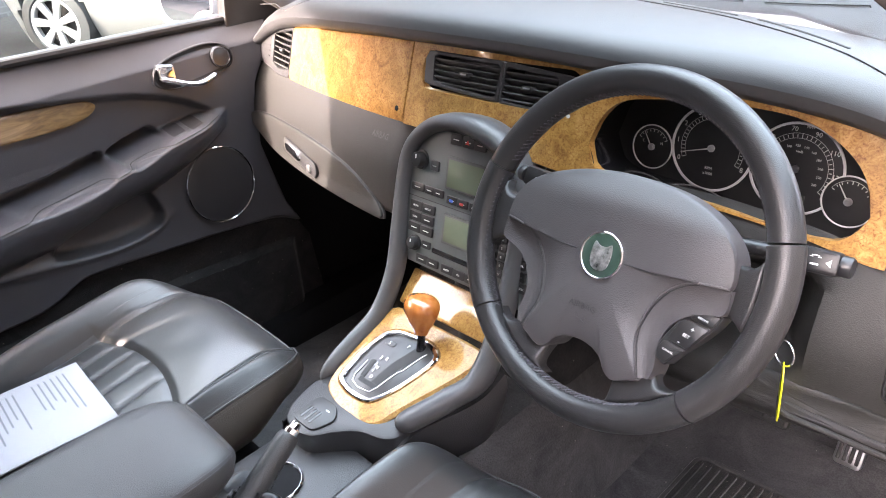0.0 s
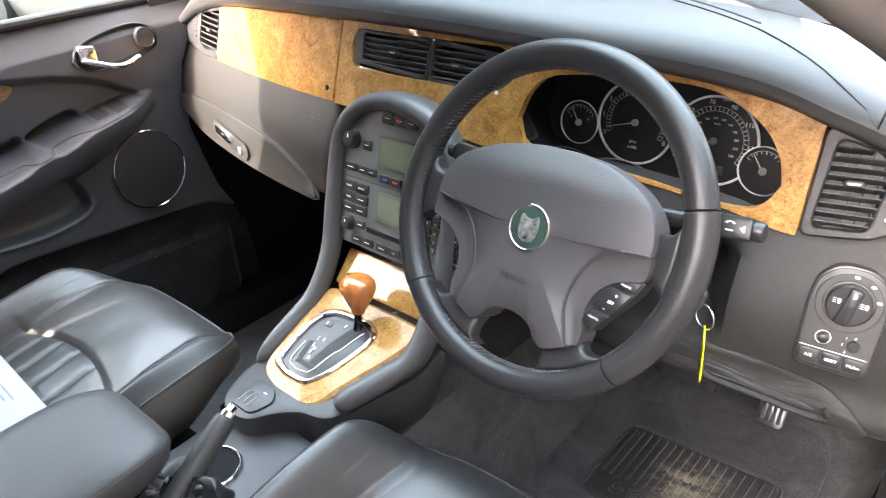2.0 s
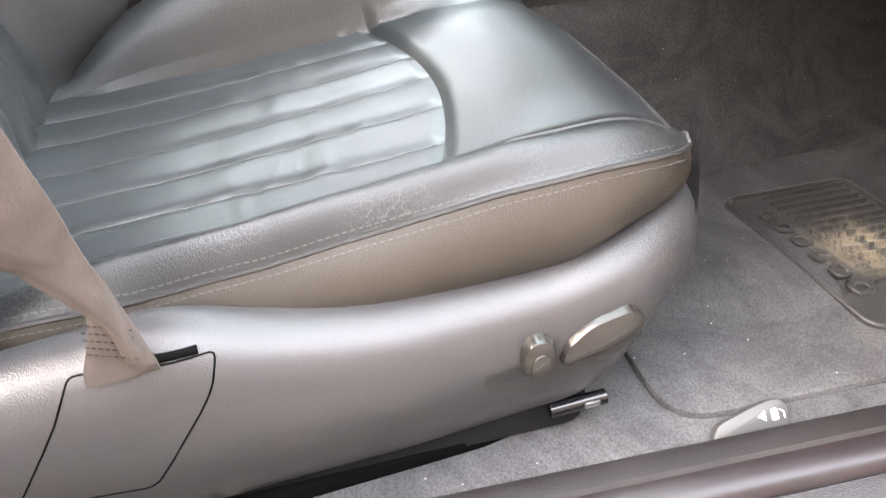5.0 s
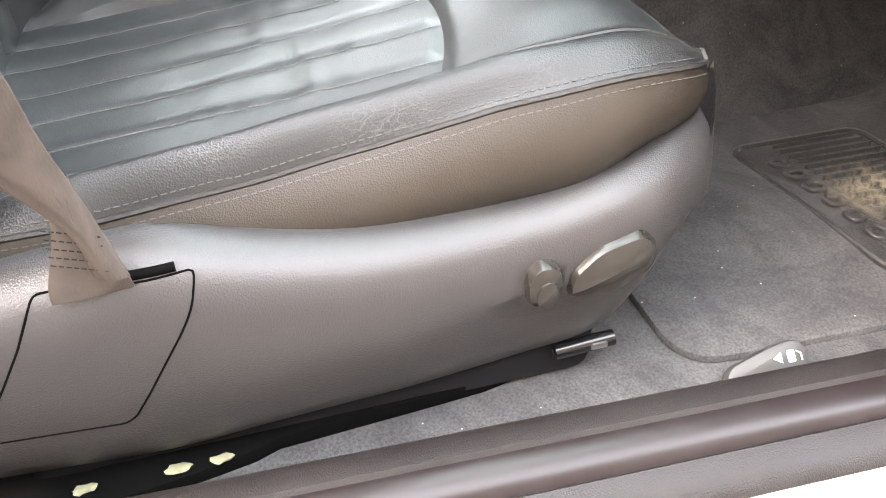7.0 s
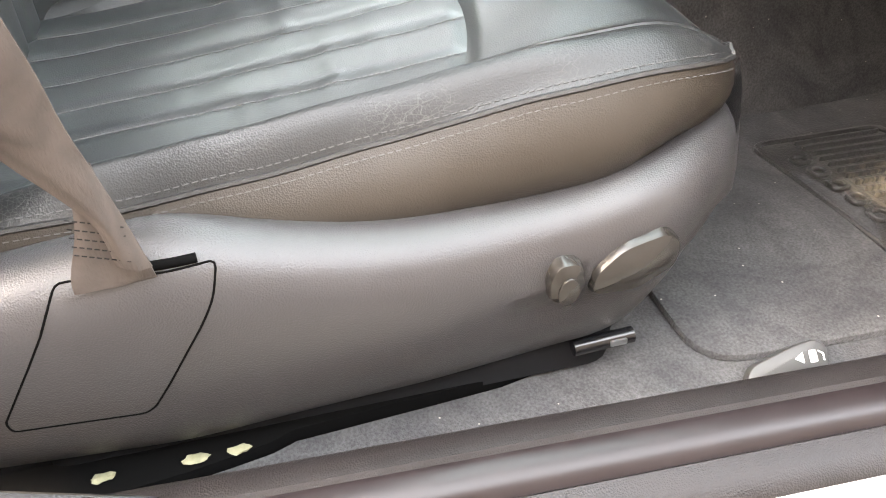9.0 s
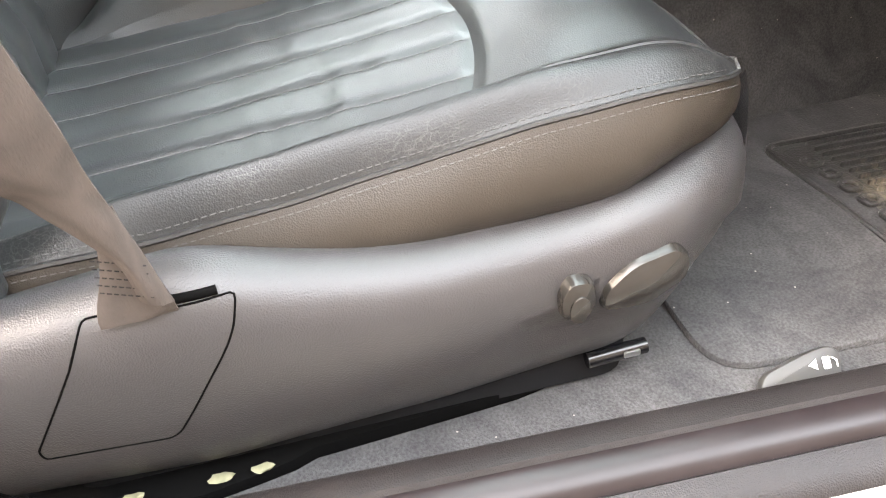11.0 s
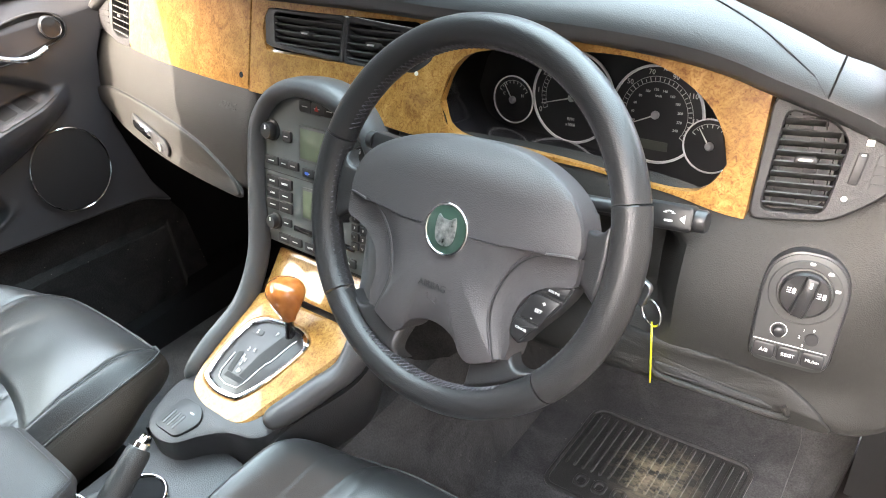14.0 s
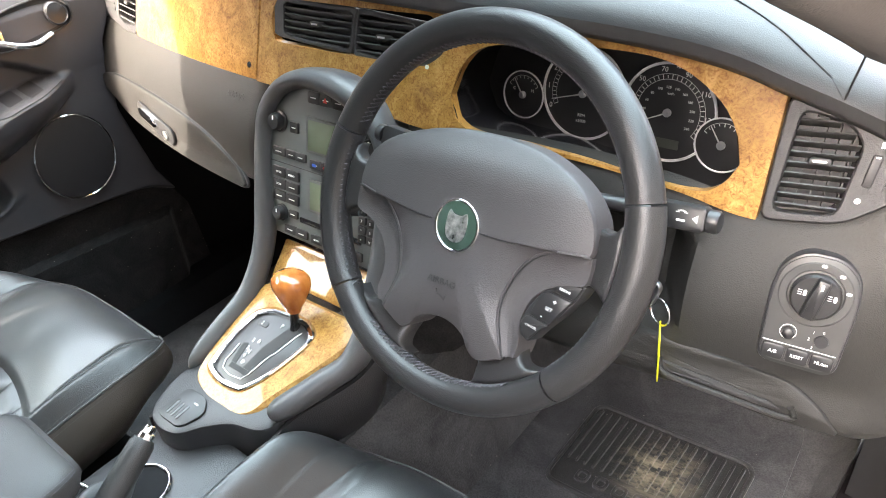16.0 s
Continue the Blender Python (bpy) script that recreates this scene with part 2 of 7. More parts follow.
def make_dark_wood():
    m = material("door_walnut", (0.3, 0.15, 0.05), 0.35, coat=0.9)
    b = m.node_tree.nodes["Principled BSDF"]
    w = nd(m, "TexNoise", Scale=1.0, Detail=7.0, Roughness=0.65, Distortion=1.2)
    ln(m, coords(m, (30, 12, 60)), w.inputs["Vector"])
    ln(m, ramp(m, w.outputs["Fac"], [(0.3, (0.07, 0.038, 0.014)), (0.5, (0.15, 0.09, 0.033)), (0.7, (0.25, 0.155, 0.065))]), b.inputs["Base Color"])
    return m


DOORWOOD = make_dark_wood()


def make_carpet(name, a, b_):
    m = material(name, a, 0.95, spec=0.1)
    b = m.node_tree.nodes["Principled BSDF"]
    v = coords(m)
    n = nd(m, "TexNoise", Scale=7.0, Detail=6.0, Roughness=0.65, Distortion=1.8)
    ln(m, v, n.inputs["Vector"])
    f = nd(m, "TexNoise", Scale=380.0, Detail=3.0)
    ln(m, v, f.inputs["Vector"])
    sp = nd(m, "TexVoronoi", Scale=42.0)
    ln(m, v, sp.inputs["Vector"])
    base = ramp(m, n.outputs["Fac"], [(0.3, a), (0.72, b_)])
    mx = nd(m, "MixRGB", Fac=0.5)
    mx.blend_type = 'MULTIPLY'
    ln(m, base, mx.inputs[1])
    ln(m, ramp(m, f.outputs["Fac"], [(0.32, (0.25, 0.25, 0.25)), (0.68, (1.1, 1.1, 1.1))]), mx.inputs[2])
    mx2 = nd(m, "MixRGB")
    ln(m, ramp(m, sp.outputs["Distance"], [(0.035, (1, 1, 1)), (0.05, (0, 0, 0))]), mx2.inputs[0])
    ln(m, mx.outputs[0], mx2.inputs[1])
    mx2.inputs[2].default_value = (0.3, 0.28, 0.25, 1)
    ln(m, mx2.outputs[0], b.inputs["Base Color"])
    bump(m, f.outputs["Fac"], 0.6, 0.002)
    b.inputs["Sheen Weight"].default_value = 0.15
    b.inputs["Sheen Roughness"].default_value = 0.4
    return m


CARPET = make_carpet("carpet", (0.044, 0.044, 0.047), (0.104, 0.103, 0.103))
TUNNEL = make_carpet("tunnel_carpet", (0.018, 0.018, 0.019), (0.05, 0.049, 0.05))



def make_belt():
    m = material("belt_webbing", (0.12, 0.1, 0.09), 0.75)
    b = m.node_tree.nodes["Principled BSDF"]
    w = nd(m, "TexWave", Scale=70.0, Distortion=3.0)
    ln(m, coords(m), w.inputs["Vector"])
    ln(m, ramp(m, w.outputs["Fac"], [(0.0, (0.060, 0.048, 0.042)), (1.0, (0.076, 0.061, 0.053))]), b.inputs["Base Color"])
    f = nd(m, "TexNoise", Scale=700.0, Detail=2.0)
    ln(m, coords(m, (1, 1, 0.35)), f.inputs["Vector"])
    bump(m, f.outputs["Fac"], 0.5, 0.001)
    return m


BELT = make_belt()


def make_ground():
    m = material("gravelly_tarmac", (0.1, 0.095, 0.085), 0.9)
    b = m.node_tree.nodes["Principled BSDF"]
    v = coords(m)
    vo = nd(m, "TexVoronoi", Scale=55.0)
    ln(m, v, vo.inputs["Vector"])
    n = nd(m, "TexNoise", Scale=1.2, Detail=6.0)
    ln(m, v, n.inputs["Vector"])
    mx = nd(m, "MixRGB", Fac=0.55)
    mx.blend_type = 'MULTIPLY'
    ln(m, ramp(m, n.outputs["Fac"], [(0.3, (0.022, 0.019, 0.016)), (0.7, (0.042, 0.037, 0.031))]), mx.inputs[1])
    ln(m, vo.outputs["Color"], mx.inputs[2])
    ln(m, mx.outputs[0], b.inputs["Base Color"])
    bump(m, vo.outputs["Distance"], 0.5, 0.01)
    return m


GROUND = make_ground()

def make_brick():
    m = material("brown_brickwork", (0.2, 0.13, 0.1), 0.9)
    b = m.node_tree.nodes["Principled BSDF"]
    br = nd(m, "TexBrick", Scale=1.0, Mortar_Size=0.01, Brick_Width=0.225, Row_Height=0.075)
    br.inputs["Color1"].default_value = (0.075, 0.070, 0.066, 1)
    br.inputs["Color2"].default_value = (0.06, 0.056, 0.053, 1)
    br.inputs["Mortar"].default_value = (0.09, 0.086, 0.08, 1)
    mp = nd(m, "Mapping")
    mp.inputs["Rotation"].default_value = (radians(90), 0, 0)
    ln(m, nd(m, "TexCoord").outputs["Object"], mp.inputs["Vector"])
    ln(m, mp.outputs["Vector"], br.inputs["Vector"])
    ln(m, br.outputs["Color"], b.inputs["Base Color"])
    return m


BRICK = make_brick()

# ---- builders ----
def thing(name, label, category, at=(0, 0, 0), group="", kind=""):
    ob = new(name)
    ob.empty_display_size = 0.05
    ob.location = at
    return tagged(ob, label, category, group, kind)


def mesh_of(name, bm, mat, smooth=True):
    bmesh.ops.recalc_face_normals(bm, faces=bm.faces)
    me = bpy.data.meshes.new(name)
    bm.to_mesh(me)
    bm.free()
    if mat:
        me.materials.append(mat)
    if smooth:
        me.shade_smooth()
        me.set_sharp_from_angle(angle=radians(38))
    return me


def part(name, bm, mat, parent=None, label="", smooth=True):
    ob = new(name, mesh_of(name, bm, mat, smooth))
    if parent is not None:
        ob.parent = parent
        w = Vector()
        p = parent
        while p is not None:
            w += p.location
            p = p.parent
        ob.data.transform(Matrix.Translation(-w))
    return tagged(ob, label) if label else ob


def single(name, bm, mat, label, category, kind="", group="", smooth=True):
    return tagged(part(name, bm, mat, None, "", smooth), label, category, group, kind)


def catmull(pts, n, closed=False):
    """n points evenly spread by parameter on a smooth curve through pts."""
    P = [Vector(p) for p in pts]
    k = len(P)
    out = []
    spans = k if closed else k - 1
    for i in range(n):
        s = i * spans / (n if closed else n - 1)
        j = min(int(s), spans - 1)
        f = s - j
        g = (lambda a: P[a % k]) if closed else (lambda a: P[max(0, min(k - 1, a))])
        a, b, c, d = g(j - 1), g(j), g(j + 1), g(j + 2)
        out.append(0.5 * ((2 * b) + (c - a) * f + (2 * a - 5 * b + 4 * c - d) * f * f + (3 * b - a - 3 * c + d) * f ** 3))
    return out


def smooth_table(x, table):
    """Smooth interpolation through (x, value) pairs."""
    xs = [t[0] for t in table]
    if x <= xs[0]:
        return table[0][1]
    if x >= xs[-1]:
        return table[-1][1]
    i = max(j for j in range(len(xs) - 1) if xs[j] <= x)
    f = (x - xs[i]) / (xs[i + 1] - xs[i])
    y = [t[1] for t in table]
    m0 = (y[i + 1] - y[i - 1]) / (xs[i + 1] - xs[i - 1]) if i > 0 else (y[1] - y[0]) / (xs[1] - xs[0])
    m1 = (y[i + 2] - y[i]) / (xs[i + 2] - xs[i]) if i + 2 < len(xs) else (y[-1] - y[-2]) / (xs[-1] - xs[-2])
    h = xs[i + 1] - xs[i]
    return (2 * f**3 - 3 * f**2 + 1) * y[i] + (f**3 - 2 * f**2 + f) * h * m0 + (-2 * f**3 + 3 * f**2) * y[i + 1] + (f**3 - f**2) * h * m1


def grid(nu, nv, f, keep=None):
    bm = bmesh.new()
    V = [[bm.verts.new(f(i / nu, j / nv)) for j in range(nv + 1)] for i in range(nu + 1)]
    for i in range(nu):
        for j in range(nv):
            if keep is None or keep((i + 0.5) / nu, (j + 0.5) / nv):
                bm.faces.new((V[i][j], V[i + 1][j], V[i + 1][j + 1], V[i][j + 1]))
    loose = [v for v in bm.verts if not v.link_faces]
    bmesh.ops.delete(bm, geom=loose, context='VERTS')
    return bm


def rim_back(bm, vec):
    """Folds the open edges back by vec, so that a sheet has thickness."""
    edges = [e for e in bm.edges if e.is_boundary]
    r = bmesh.ops.extrude_edge_only(bm, edges=edges)
    for v in r["geom"]:
        if isinstance(v, bmesh.types.BMVert):
            v.co += Vector(vec)
    return bm


def loft(rows, closed=False, caps=True):
    bm = bmesh.new()
    V = [[bm.verts.new(p) for p in r] for r in rows]
    n = len(rows[0])
    for a, b in zip(V, V[1:]):
        for i in range(n if closed else n - 1):
            j = (i + 1) % n
            bm.faces.new((a[i], a[j], b[j], b[i]))
    if caps and closed:
        bm.faces.new(V[0])
        bm.faces.new(V[-1])
    return bm


def tube(path, r, sides=12, flat=1.0, closed=False, r_end=None, up=(0, 0, 1)):
    rows = []
    n = len(path)
    for i, p in enumerate(path):
        a = path[(i - 1) % n] if closed else path[max(i - 1, 0)]
        b = path[(i + 1) % n] if closed else path[min(i + 1, n - 1)]
        t = (Vector(b) - Vector(a)).normalized()
        s = t.cross(Vector(up))
        s = s.normalized() if s.length > 1e-4 else Vector((1, 0, 0))
        w = s.cross(t)
        rr = r(i / (n - 1)) if callable(r) else r if r_end is None else r + (r_end - r) * i / (n - 1)
        rows.append([Vector(p) + rr * (math.cos(2 * math.pi * k / sides) * s + flat * math.sin(2 * math.pi * k / sides) * w) for k in range(sides)])
    if closed:
        rows.append(rows[0])
        bm = loft(rows, True, False)
        bmesh.ops.remove_doubles(bm, verts=bm.verts, dist=1e-6)
        return bm
    return loft(rows, True, True)


def rrect(w, h, r, n=5):
    out = []
    for cx, cy, a0 in ((w / 2 - r, h / 2 - r, 0), (-w / 2 + r, h / 2 - r, 90), (-w / 2 + r, -h / 2 + r, 180), (w / 2 - r, -h / 2 + r, 270)):
        for k in range(n + 1):
            a = radians(a0 + 90 * k / n)
            out.append((cx + r * math.cos(a), cy + r * math.sin(a)))
    return out


def ngon(r, n=32, sx=1.0):
    return [(sx * r * math.cos(2 * math.pi * k / n), r * math.sin(2 * math.pi * k / n)) for k in range(n)]


def flat_frame(o, u, v):
    o, u, v = Vector(o), Vector(u).normalized(), Vector(v).normalized()
    n = u.cross(v)
    return lambda a, b, c=0.0: o + a * u + b * v + c * n


def inset(outline, d):
    n = len(outline)
    out = []
    area = sum(outline[i][0] * outline[(i + 1) % n][1] - outline[(i + 1) % n][0] * outline[i][1] for i in range(n))
    sg = 1 if area > 0 else -1
    for i in range(n):
        a, b = Vector(outline[i - 1]), Vector(outline[(i + 1) % n])
        t = (b - a)
        t = t.normalized() if t.length > 1e-9 else Vector((1, 0))
        out.append((outline[i][0] - sg * t.y * d, outline[i][1] + sg * t.x * d))
    return out


def plate(outline, fr, depth, bev=0.001, rings=1, dome=0.0, bm=None, back=False):
    """A slab with the outline, from depth below the surface up to it, with a rounded edge; dome lifts its middle."""
    bm = bm or bmesh.new()
    n = len(outline)
    cx, cy = sum(p[0] for p in outline) / n, sum(p[1] for p in outline) / n
    levels = [(outline, -depth), (outline, -bev)] + ([(inset(outline, bev * 0.3), -bev * 0.3), (inset(outline, bev), 0.0)] if bev else [(outline, 0.0)])
    top = levels[-1][0]
    for k in range(1, rings):
        f = 1 - k / rings
        levels.append(([(cx + (x - cx) * f, cy + (y - cy) * f) for x, y in top], dome * (1 - f * f)))
    rows = [[bm.verts.new(fr(x, y, w)) for x, y in o] for o, w in levels]
    for a, b in zip(rows, rows[1:]):
        for i in range(n):
            bm.faces.new((a[i], a[(i + 1) % n], b[(i + 1) % n], b[i]))
    if rings > 1 or dome:
        c = bm.verts.new(fr(cx, cy, dome))
        for i in range(n):
            bm.faces.new((rows[-1][i], rows[-1][(i + 1) % n], c))
    else:
        bm.faces.new(rows[-1])
    if back:
        bm.faces.new(rows[0])
    return bm


def ring_plate(outer, inner, fr, depth, bev=0.001, bm=None):
    """A flat ring between two outlines of equally many points."""
    bm = bm or bmesh.new()
    n = len(outer)
    levels = [(outer, -depth), (outer, -bev), (inset(outer, bev), 0.0), (inset(inner, -bev), 0.0), (inner, -bev), (inner, -depth)]
    rows = [[bm.verts.new(fr(x, y, w)) for x, y in o] for o, w in levels]
    for a, b in zip(rows, rows[1:]):
        for i in range(n):
            bm.faces.new((a[i], a[(i + 1) % n], b[(i + 1) % n], b[i]))
    return bm


def lathe(profile, fr, n=28):
    """profile: (radius, height) pairs turned about the frame's normal."""
    bm = bmesh.new()
    rows = [[bm.verts.new(fr(r * math.cos(2 * math.pi * k / n), r * math.sin(2 * math.pi * k / n), h)) for k in range(n)] for r, h in profile]
    for a, b in zip(rows, rows[1:]):
        for i in range(n):
            bm.faces.new((a[i], a[(i + 1) % n], b[(i + 1) % n], b[i]))
    bm.faces.new(rows[0])
    bm.faces.new(rows[-1])
    return bm


def lettering(name, words, size, fr, parent, mat=None, align='CENTER', spin=0.0):
    """Raised print with the built-in font, laid on a frame."""
    cu = bpy.data.curves.new(name, 'FONT')
    cu.body, cu.size, cu.align_x, cu.align_y = words, size, align, 'CENTER'
    cu.extrude = 0.0002
    cu.resolution_u = 2
    tmp = bpy.data.objects.new(name, cu)
    me = bpy.data.meshes.new_from_object(tmp)
    bpy.data.objects.remove(tmp)
    c, s = math.cos(radians(spin)), math.sin(radians(spin))
    for v in me.vertices:
        x, y = c * v.co.x - s * v.co.y, s * v.co.x + c * v.co.y
        v.co = fr(x, y, 0.0004 + v.co.z)
    me.materials.clear()
    me.materials.append(mat or PRINT)
    bm = bmesh.new()
    bm.from_mesh(me)
    return part(name, bm, mat or PRINT, parent, "", False)


def stitches(path, parent, step=0.005, length=0.0032, r=0.0004, mat=None, name="stitching"):
    """A seam of short thread stitches along a dense path."""
    bm = bmesh.new()
    P = [Vector(p) for p in path]
    acc, nxt = 0.0, 0.0
    for a, b in zip(P, P[1:]):
        d = (b - a).length
        if d < 1e-7:
            continue
        t = (b - a) / d
        while nxt < acc + d:
            c = a + t * (nxt - acc)
            s = t.cross(Vector((0, 0, 1)))
            s = s.normalized() if s.length > 1e-3 else Vector((1, 0, 0))
            w = s.cross(t)
            V = [bm.verts.new(c + t * e + q * r) for e in (-length / 2, length / 2) for q in (s, w, -s, -w)]
            for i in range(4):
                bm.faces.new((V[i], V[(i + 1) % 4], V[4 + (i + 1) % 4], V[4 + i]))
            nxt += step
        acc += d
    return part(name, bm, mat or THREAD, parent, "", False)


def fascia(x, z):
    return 0.80 + 0.19 * x * x + 0.39 * (z - 0.92) - 1.6 * max(0.0, -0.62 - x) ** 2


def on_fascia(x, z, w=0.0):
    """A place on the curved dashboard face, w proud of it."""
    n = Vector((0.38 * x, -1.0, 0.39)).normalized()
    return Vector((x, fascia(x, z), z)) + w * n


def fascia_at(x0, z0, w0=0.0, spin=0.0):
    """A local frame on the dashboard face."""
    c, s = math.cos(radians(spin)), math.sin(radians(spin))
    return lambda a, b, w=0.0: on_fascia(x0 + c * a - s * b, z0 + (s * a + c * b) * 0.93, w0 + w)

# ---- ground and car shell ----
bm = grid(24, 24, lambda u, v: Vector(((u - 0.5) * 400, (v - 0.5) * 400, -0.05)))
single("ground", bm, GROUND, "pale gravelly tarmac of a car park", "ground", "structure")

# plain unseen walls close the car park beside and behind the car, shaping light
def yard_wall(name, at, turn, length, high):
    bm = bmesh.new()
    bmesh.ops.create_cube(bm, size=1.0)
    bmesh.ops.transform(bm, matrix=pose(0, 0, high / 2 - 0.05) @ Matrix.Diagonal((length, 0.25, high, 1)), verts=bm.verts)
    ob = single(name, bm, BRICK, "plain brown brick wall added unseen round the yard", "wall", "structure")
    ob.matrix_world = pose(at[0], at[1], 0, 0, 0, turn)
# added high enough to cut the low sky light on the seat side
yard_wall("wall_east", (4.6, -1.0), 90, 17, 5.2)
yard_wall("wall_south", (-3.0, -9.0), 0, 15, 5.0)
yard_wall("wall_west", (-10.5, -1.0), 90, 17, 7.2)

FLOOR_Z = 0.262


def floor_shape(u, v):
    x = -0.72 + 1.42 * u
    y = -1.0 + 2.65 * v
    z = FLOOR_Z + 0.62 * max(0.0, y - 1.16) ** 1.15 + 0.012 * math.sin(9 * x) * math.sin(5 * y)
    t = abs(x - 0.035)
    if t < 0.17:
        z = max(z, FLOOR_Z + 0.25 * min(1.0, (0.17 - t) / 0.05) ** 0.8)
    if x > 0.66:
        z += (x - 0.66) * 0.9
    return Vector((x, y, z))


single("floor", grid(110, 130, floor_shape), CARPET, "worn dark grey carpet of the car floor, specked with lint", "carpet", "structure")

shell = thing("car_shell", "silver saloon body shell with dark pillars round the cabin", "car body", (0, 0, -0.05), kind="structure")
def roof_shape(u, v):
    x = -0.60 + 1.22 * u
    y = -1.3 + (1.83 - 0.19 * (2 * u - 1) ** 2) * v
    return Vector((x, y, 1.44 - 0.10 * (2 * u - 1) ** 4 - 0.05 * max(0.0, 1 - 2 * v) ** 4 - 0.20 * max(0.0, y - 0.3)))
bm = grid(24, 24, roof_shape)
part("roof", rim_back(bm, (0, 0, 0.03)), HEADLINER, shell)
bm = grid(24, 24, lambda u, v: roof_shape(u, v) + Vector((0, 0, 0.035)))
part("roof_skin", bm, SILVER, shell)
for sx, pts in ((1, [(0.715, 1.12, 0.945), (0.705, 1.02, 0.995), (0.70, 0.875, 1.055), (0.70, 0.72, 1.123), (0.70, 0.615, 1.167), (0.70, 0.545, 1.199), (0.67, 0.42, 1.27), (0.60, 0.32, 1.375)]), (-1, [(-0.71, 1.12, 0.98), (-0.68, 0.98, 1.07), (-0.64, 0.79, 1.195), (-0.60, 0.55, 1.305), (-0.56, 0.38, 1.375)])):
    path = catmull(pts, 24)
    part("a_pillar", tube(path, 0.0155 if sx > 0 else 0.028, 16, 1.2), PILLAR, shell)
    path = [p + Vector((sx * 0.050, 0.03, 0.030)) for p in path]
    part("pillar_skin", tube(path, 0.034, 16, 1.1), SILVER if sx < 0 else TRIM, shell)
for sx in (1, -1):
    path = catmull([(0.035 + sx * 0.74, -0.22, 0.2), (0.035 + sx * 0.74, -0.21, 0.6), (0.035 + sx * 0.72, -0.20, 0.95), (0.035 + sx * 0.60, -0.22, 1.40)], 24)
    part("b_pillar", tube(path, 0.075, 16, 0.8, up=(1, 0, 0)), TRIM, shell)
# rear side panels and rear bulkhead
for sx in (1, -1):
    bm = grid(2, 10, lambda u, v: Vector((0.035 + sx * (0.76 - 0.03 * v), -1.35 + 1.1 * u, 0.2 + 0.85 * v)))
    part("rear_side", rim_back(bm, (sx * 0.05, 0, 0)), TRIM, shell)
bm = grid(8, 8, lambda u, v: Vector((-0.70 + 1.47 * u, -1.05 - 0.25 * v, 0.25 + 0.85 * v)))
part("rear_bench", rim_back(bm, (0, -0.05, 0)), SEATHIDE, shell)

bm = loft([[Vector((x, y, z)) for x, z in ((-0.64, 0.24), (-0.645, 0.30), (-0.66, 0.325), (-0.72, 0.335), (-0.79, 0.33), (-0.80, 0.1))] for y in (-0.9, 0.2, 0.9, 1.35)])
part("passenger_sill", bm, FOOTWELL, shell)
# bulkhead and kick panels round the footwells
bm = grid(10, 10, lambda u, v: Vector((-0.76 + 1.55 * u, 1.58 - 0.30 * v, 0.2 + 0.86 * v)))
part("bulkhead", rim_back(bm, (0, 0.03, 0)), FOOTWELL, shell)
for sx in (1, -1):
    bm = grid(14, 10, lambda u, v: Vector((0.035 + sx * (0.70 if sx > 0 else 0.755) + sx * 0.05 * (1 - u) ** 3, (1.0 if sx > 0 else 0.88) + 0.6 * u, 0.24 + 0.66 * v)))
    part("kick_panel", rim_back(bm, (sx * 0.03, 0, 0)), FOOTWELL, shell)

bm = grid(8, 4, lambda u, v: Vector((-0.76 + 1.53 * u, 1.035 + 0.45 * v, 1.035 - 0.02 * v)))
part("cowl", rim_back(bm, (0, 0, -0.01)), FOOTWELL, shell)
part("hinge_pillar", rim_back(grid(8, 12, lambda u, v: Vector((0.735 + 0.05 * u - 0.03 * (1 - v) * (1 - u), 0.985 + 0.10 * (1 - v) - 0.10 * u * v, 0.26 + 0.72 * v))), (0, 0.12, 0)), TRIM, shell)
part("door_seal", tube(catmull([(0.79, 0.97, 1.02), (0.79, 0.93, 0.80), (0.785, 0.93, 0.55), (0.775, 0.90, 0.38), (0.765, 0.78, 0.30)], 30), 0.014, 10), PILLAR, shell)
bm = grid(6, 12, lambda u, v: Vector((0.80 + 0.06 * u, 0.96 + 0.25 * u - 0.05 * v, 0.2 + 0.85 * v)))
part("wing_skin", rim_back(bm, (0, 0.1, 0)), SILVER, shell)

# ---- dashboard ----
ZT = [(-0.76, 0.945), (-0.70, 0.983), (-0.64, 1.016), (-0.516, 1.043), (-0.3, 1.058), (-0.1, 1.064), (0.1, 1.063), (0.25, 1.056), (0.40, 1.046), (0.49, 1.035), (0.545, 1.023), (0.585, 1.009), (0.64, 0.990), (0.70, 0.965), (0.765, 0.925)]
ZB = [(-0.76, 0.915), (-0.70, 0.935), (-0.6, 0.938), (-0.12, 0.936), (0.1, 0.934), (0.2, 0.925), (0.39, 0.920), (0.505, 0.905), (0.58, 0.889), (0.655, 0.894), (0.685, 0.913), (0.715, 0.945), (0.765, 0.918)]
def zt(x): return smooth_table(x, ZT)
def zb(x): return smooth_table(x, ZB)
def ws_y(x): return 1.055 - 0.36 * (x - 0.035) ** 2

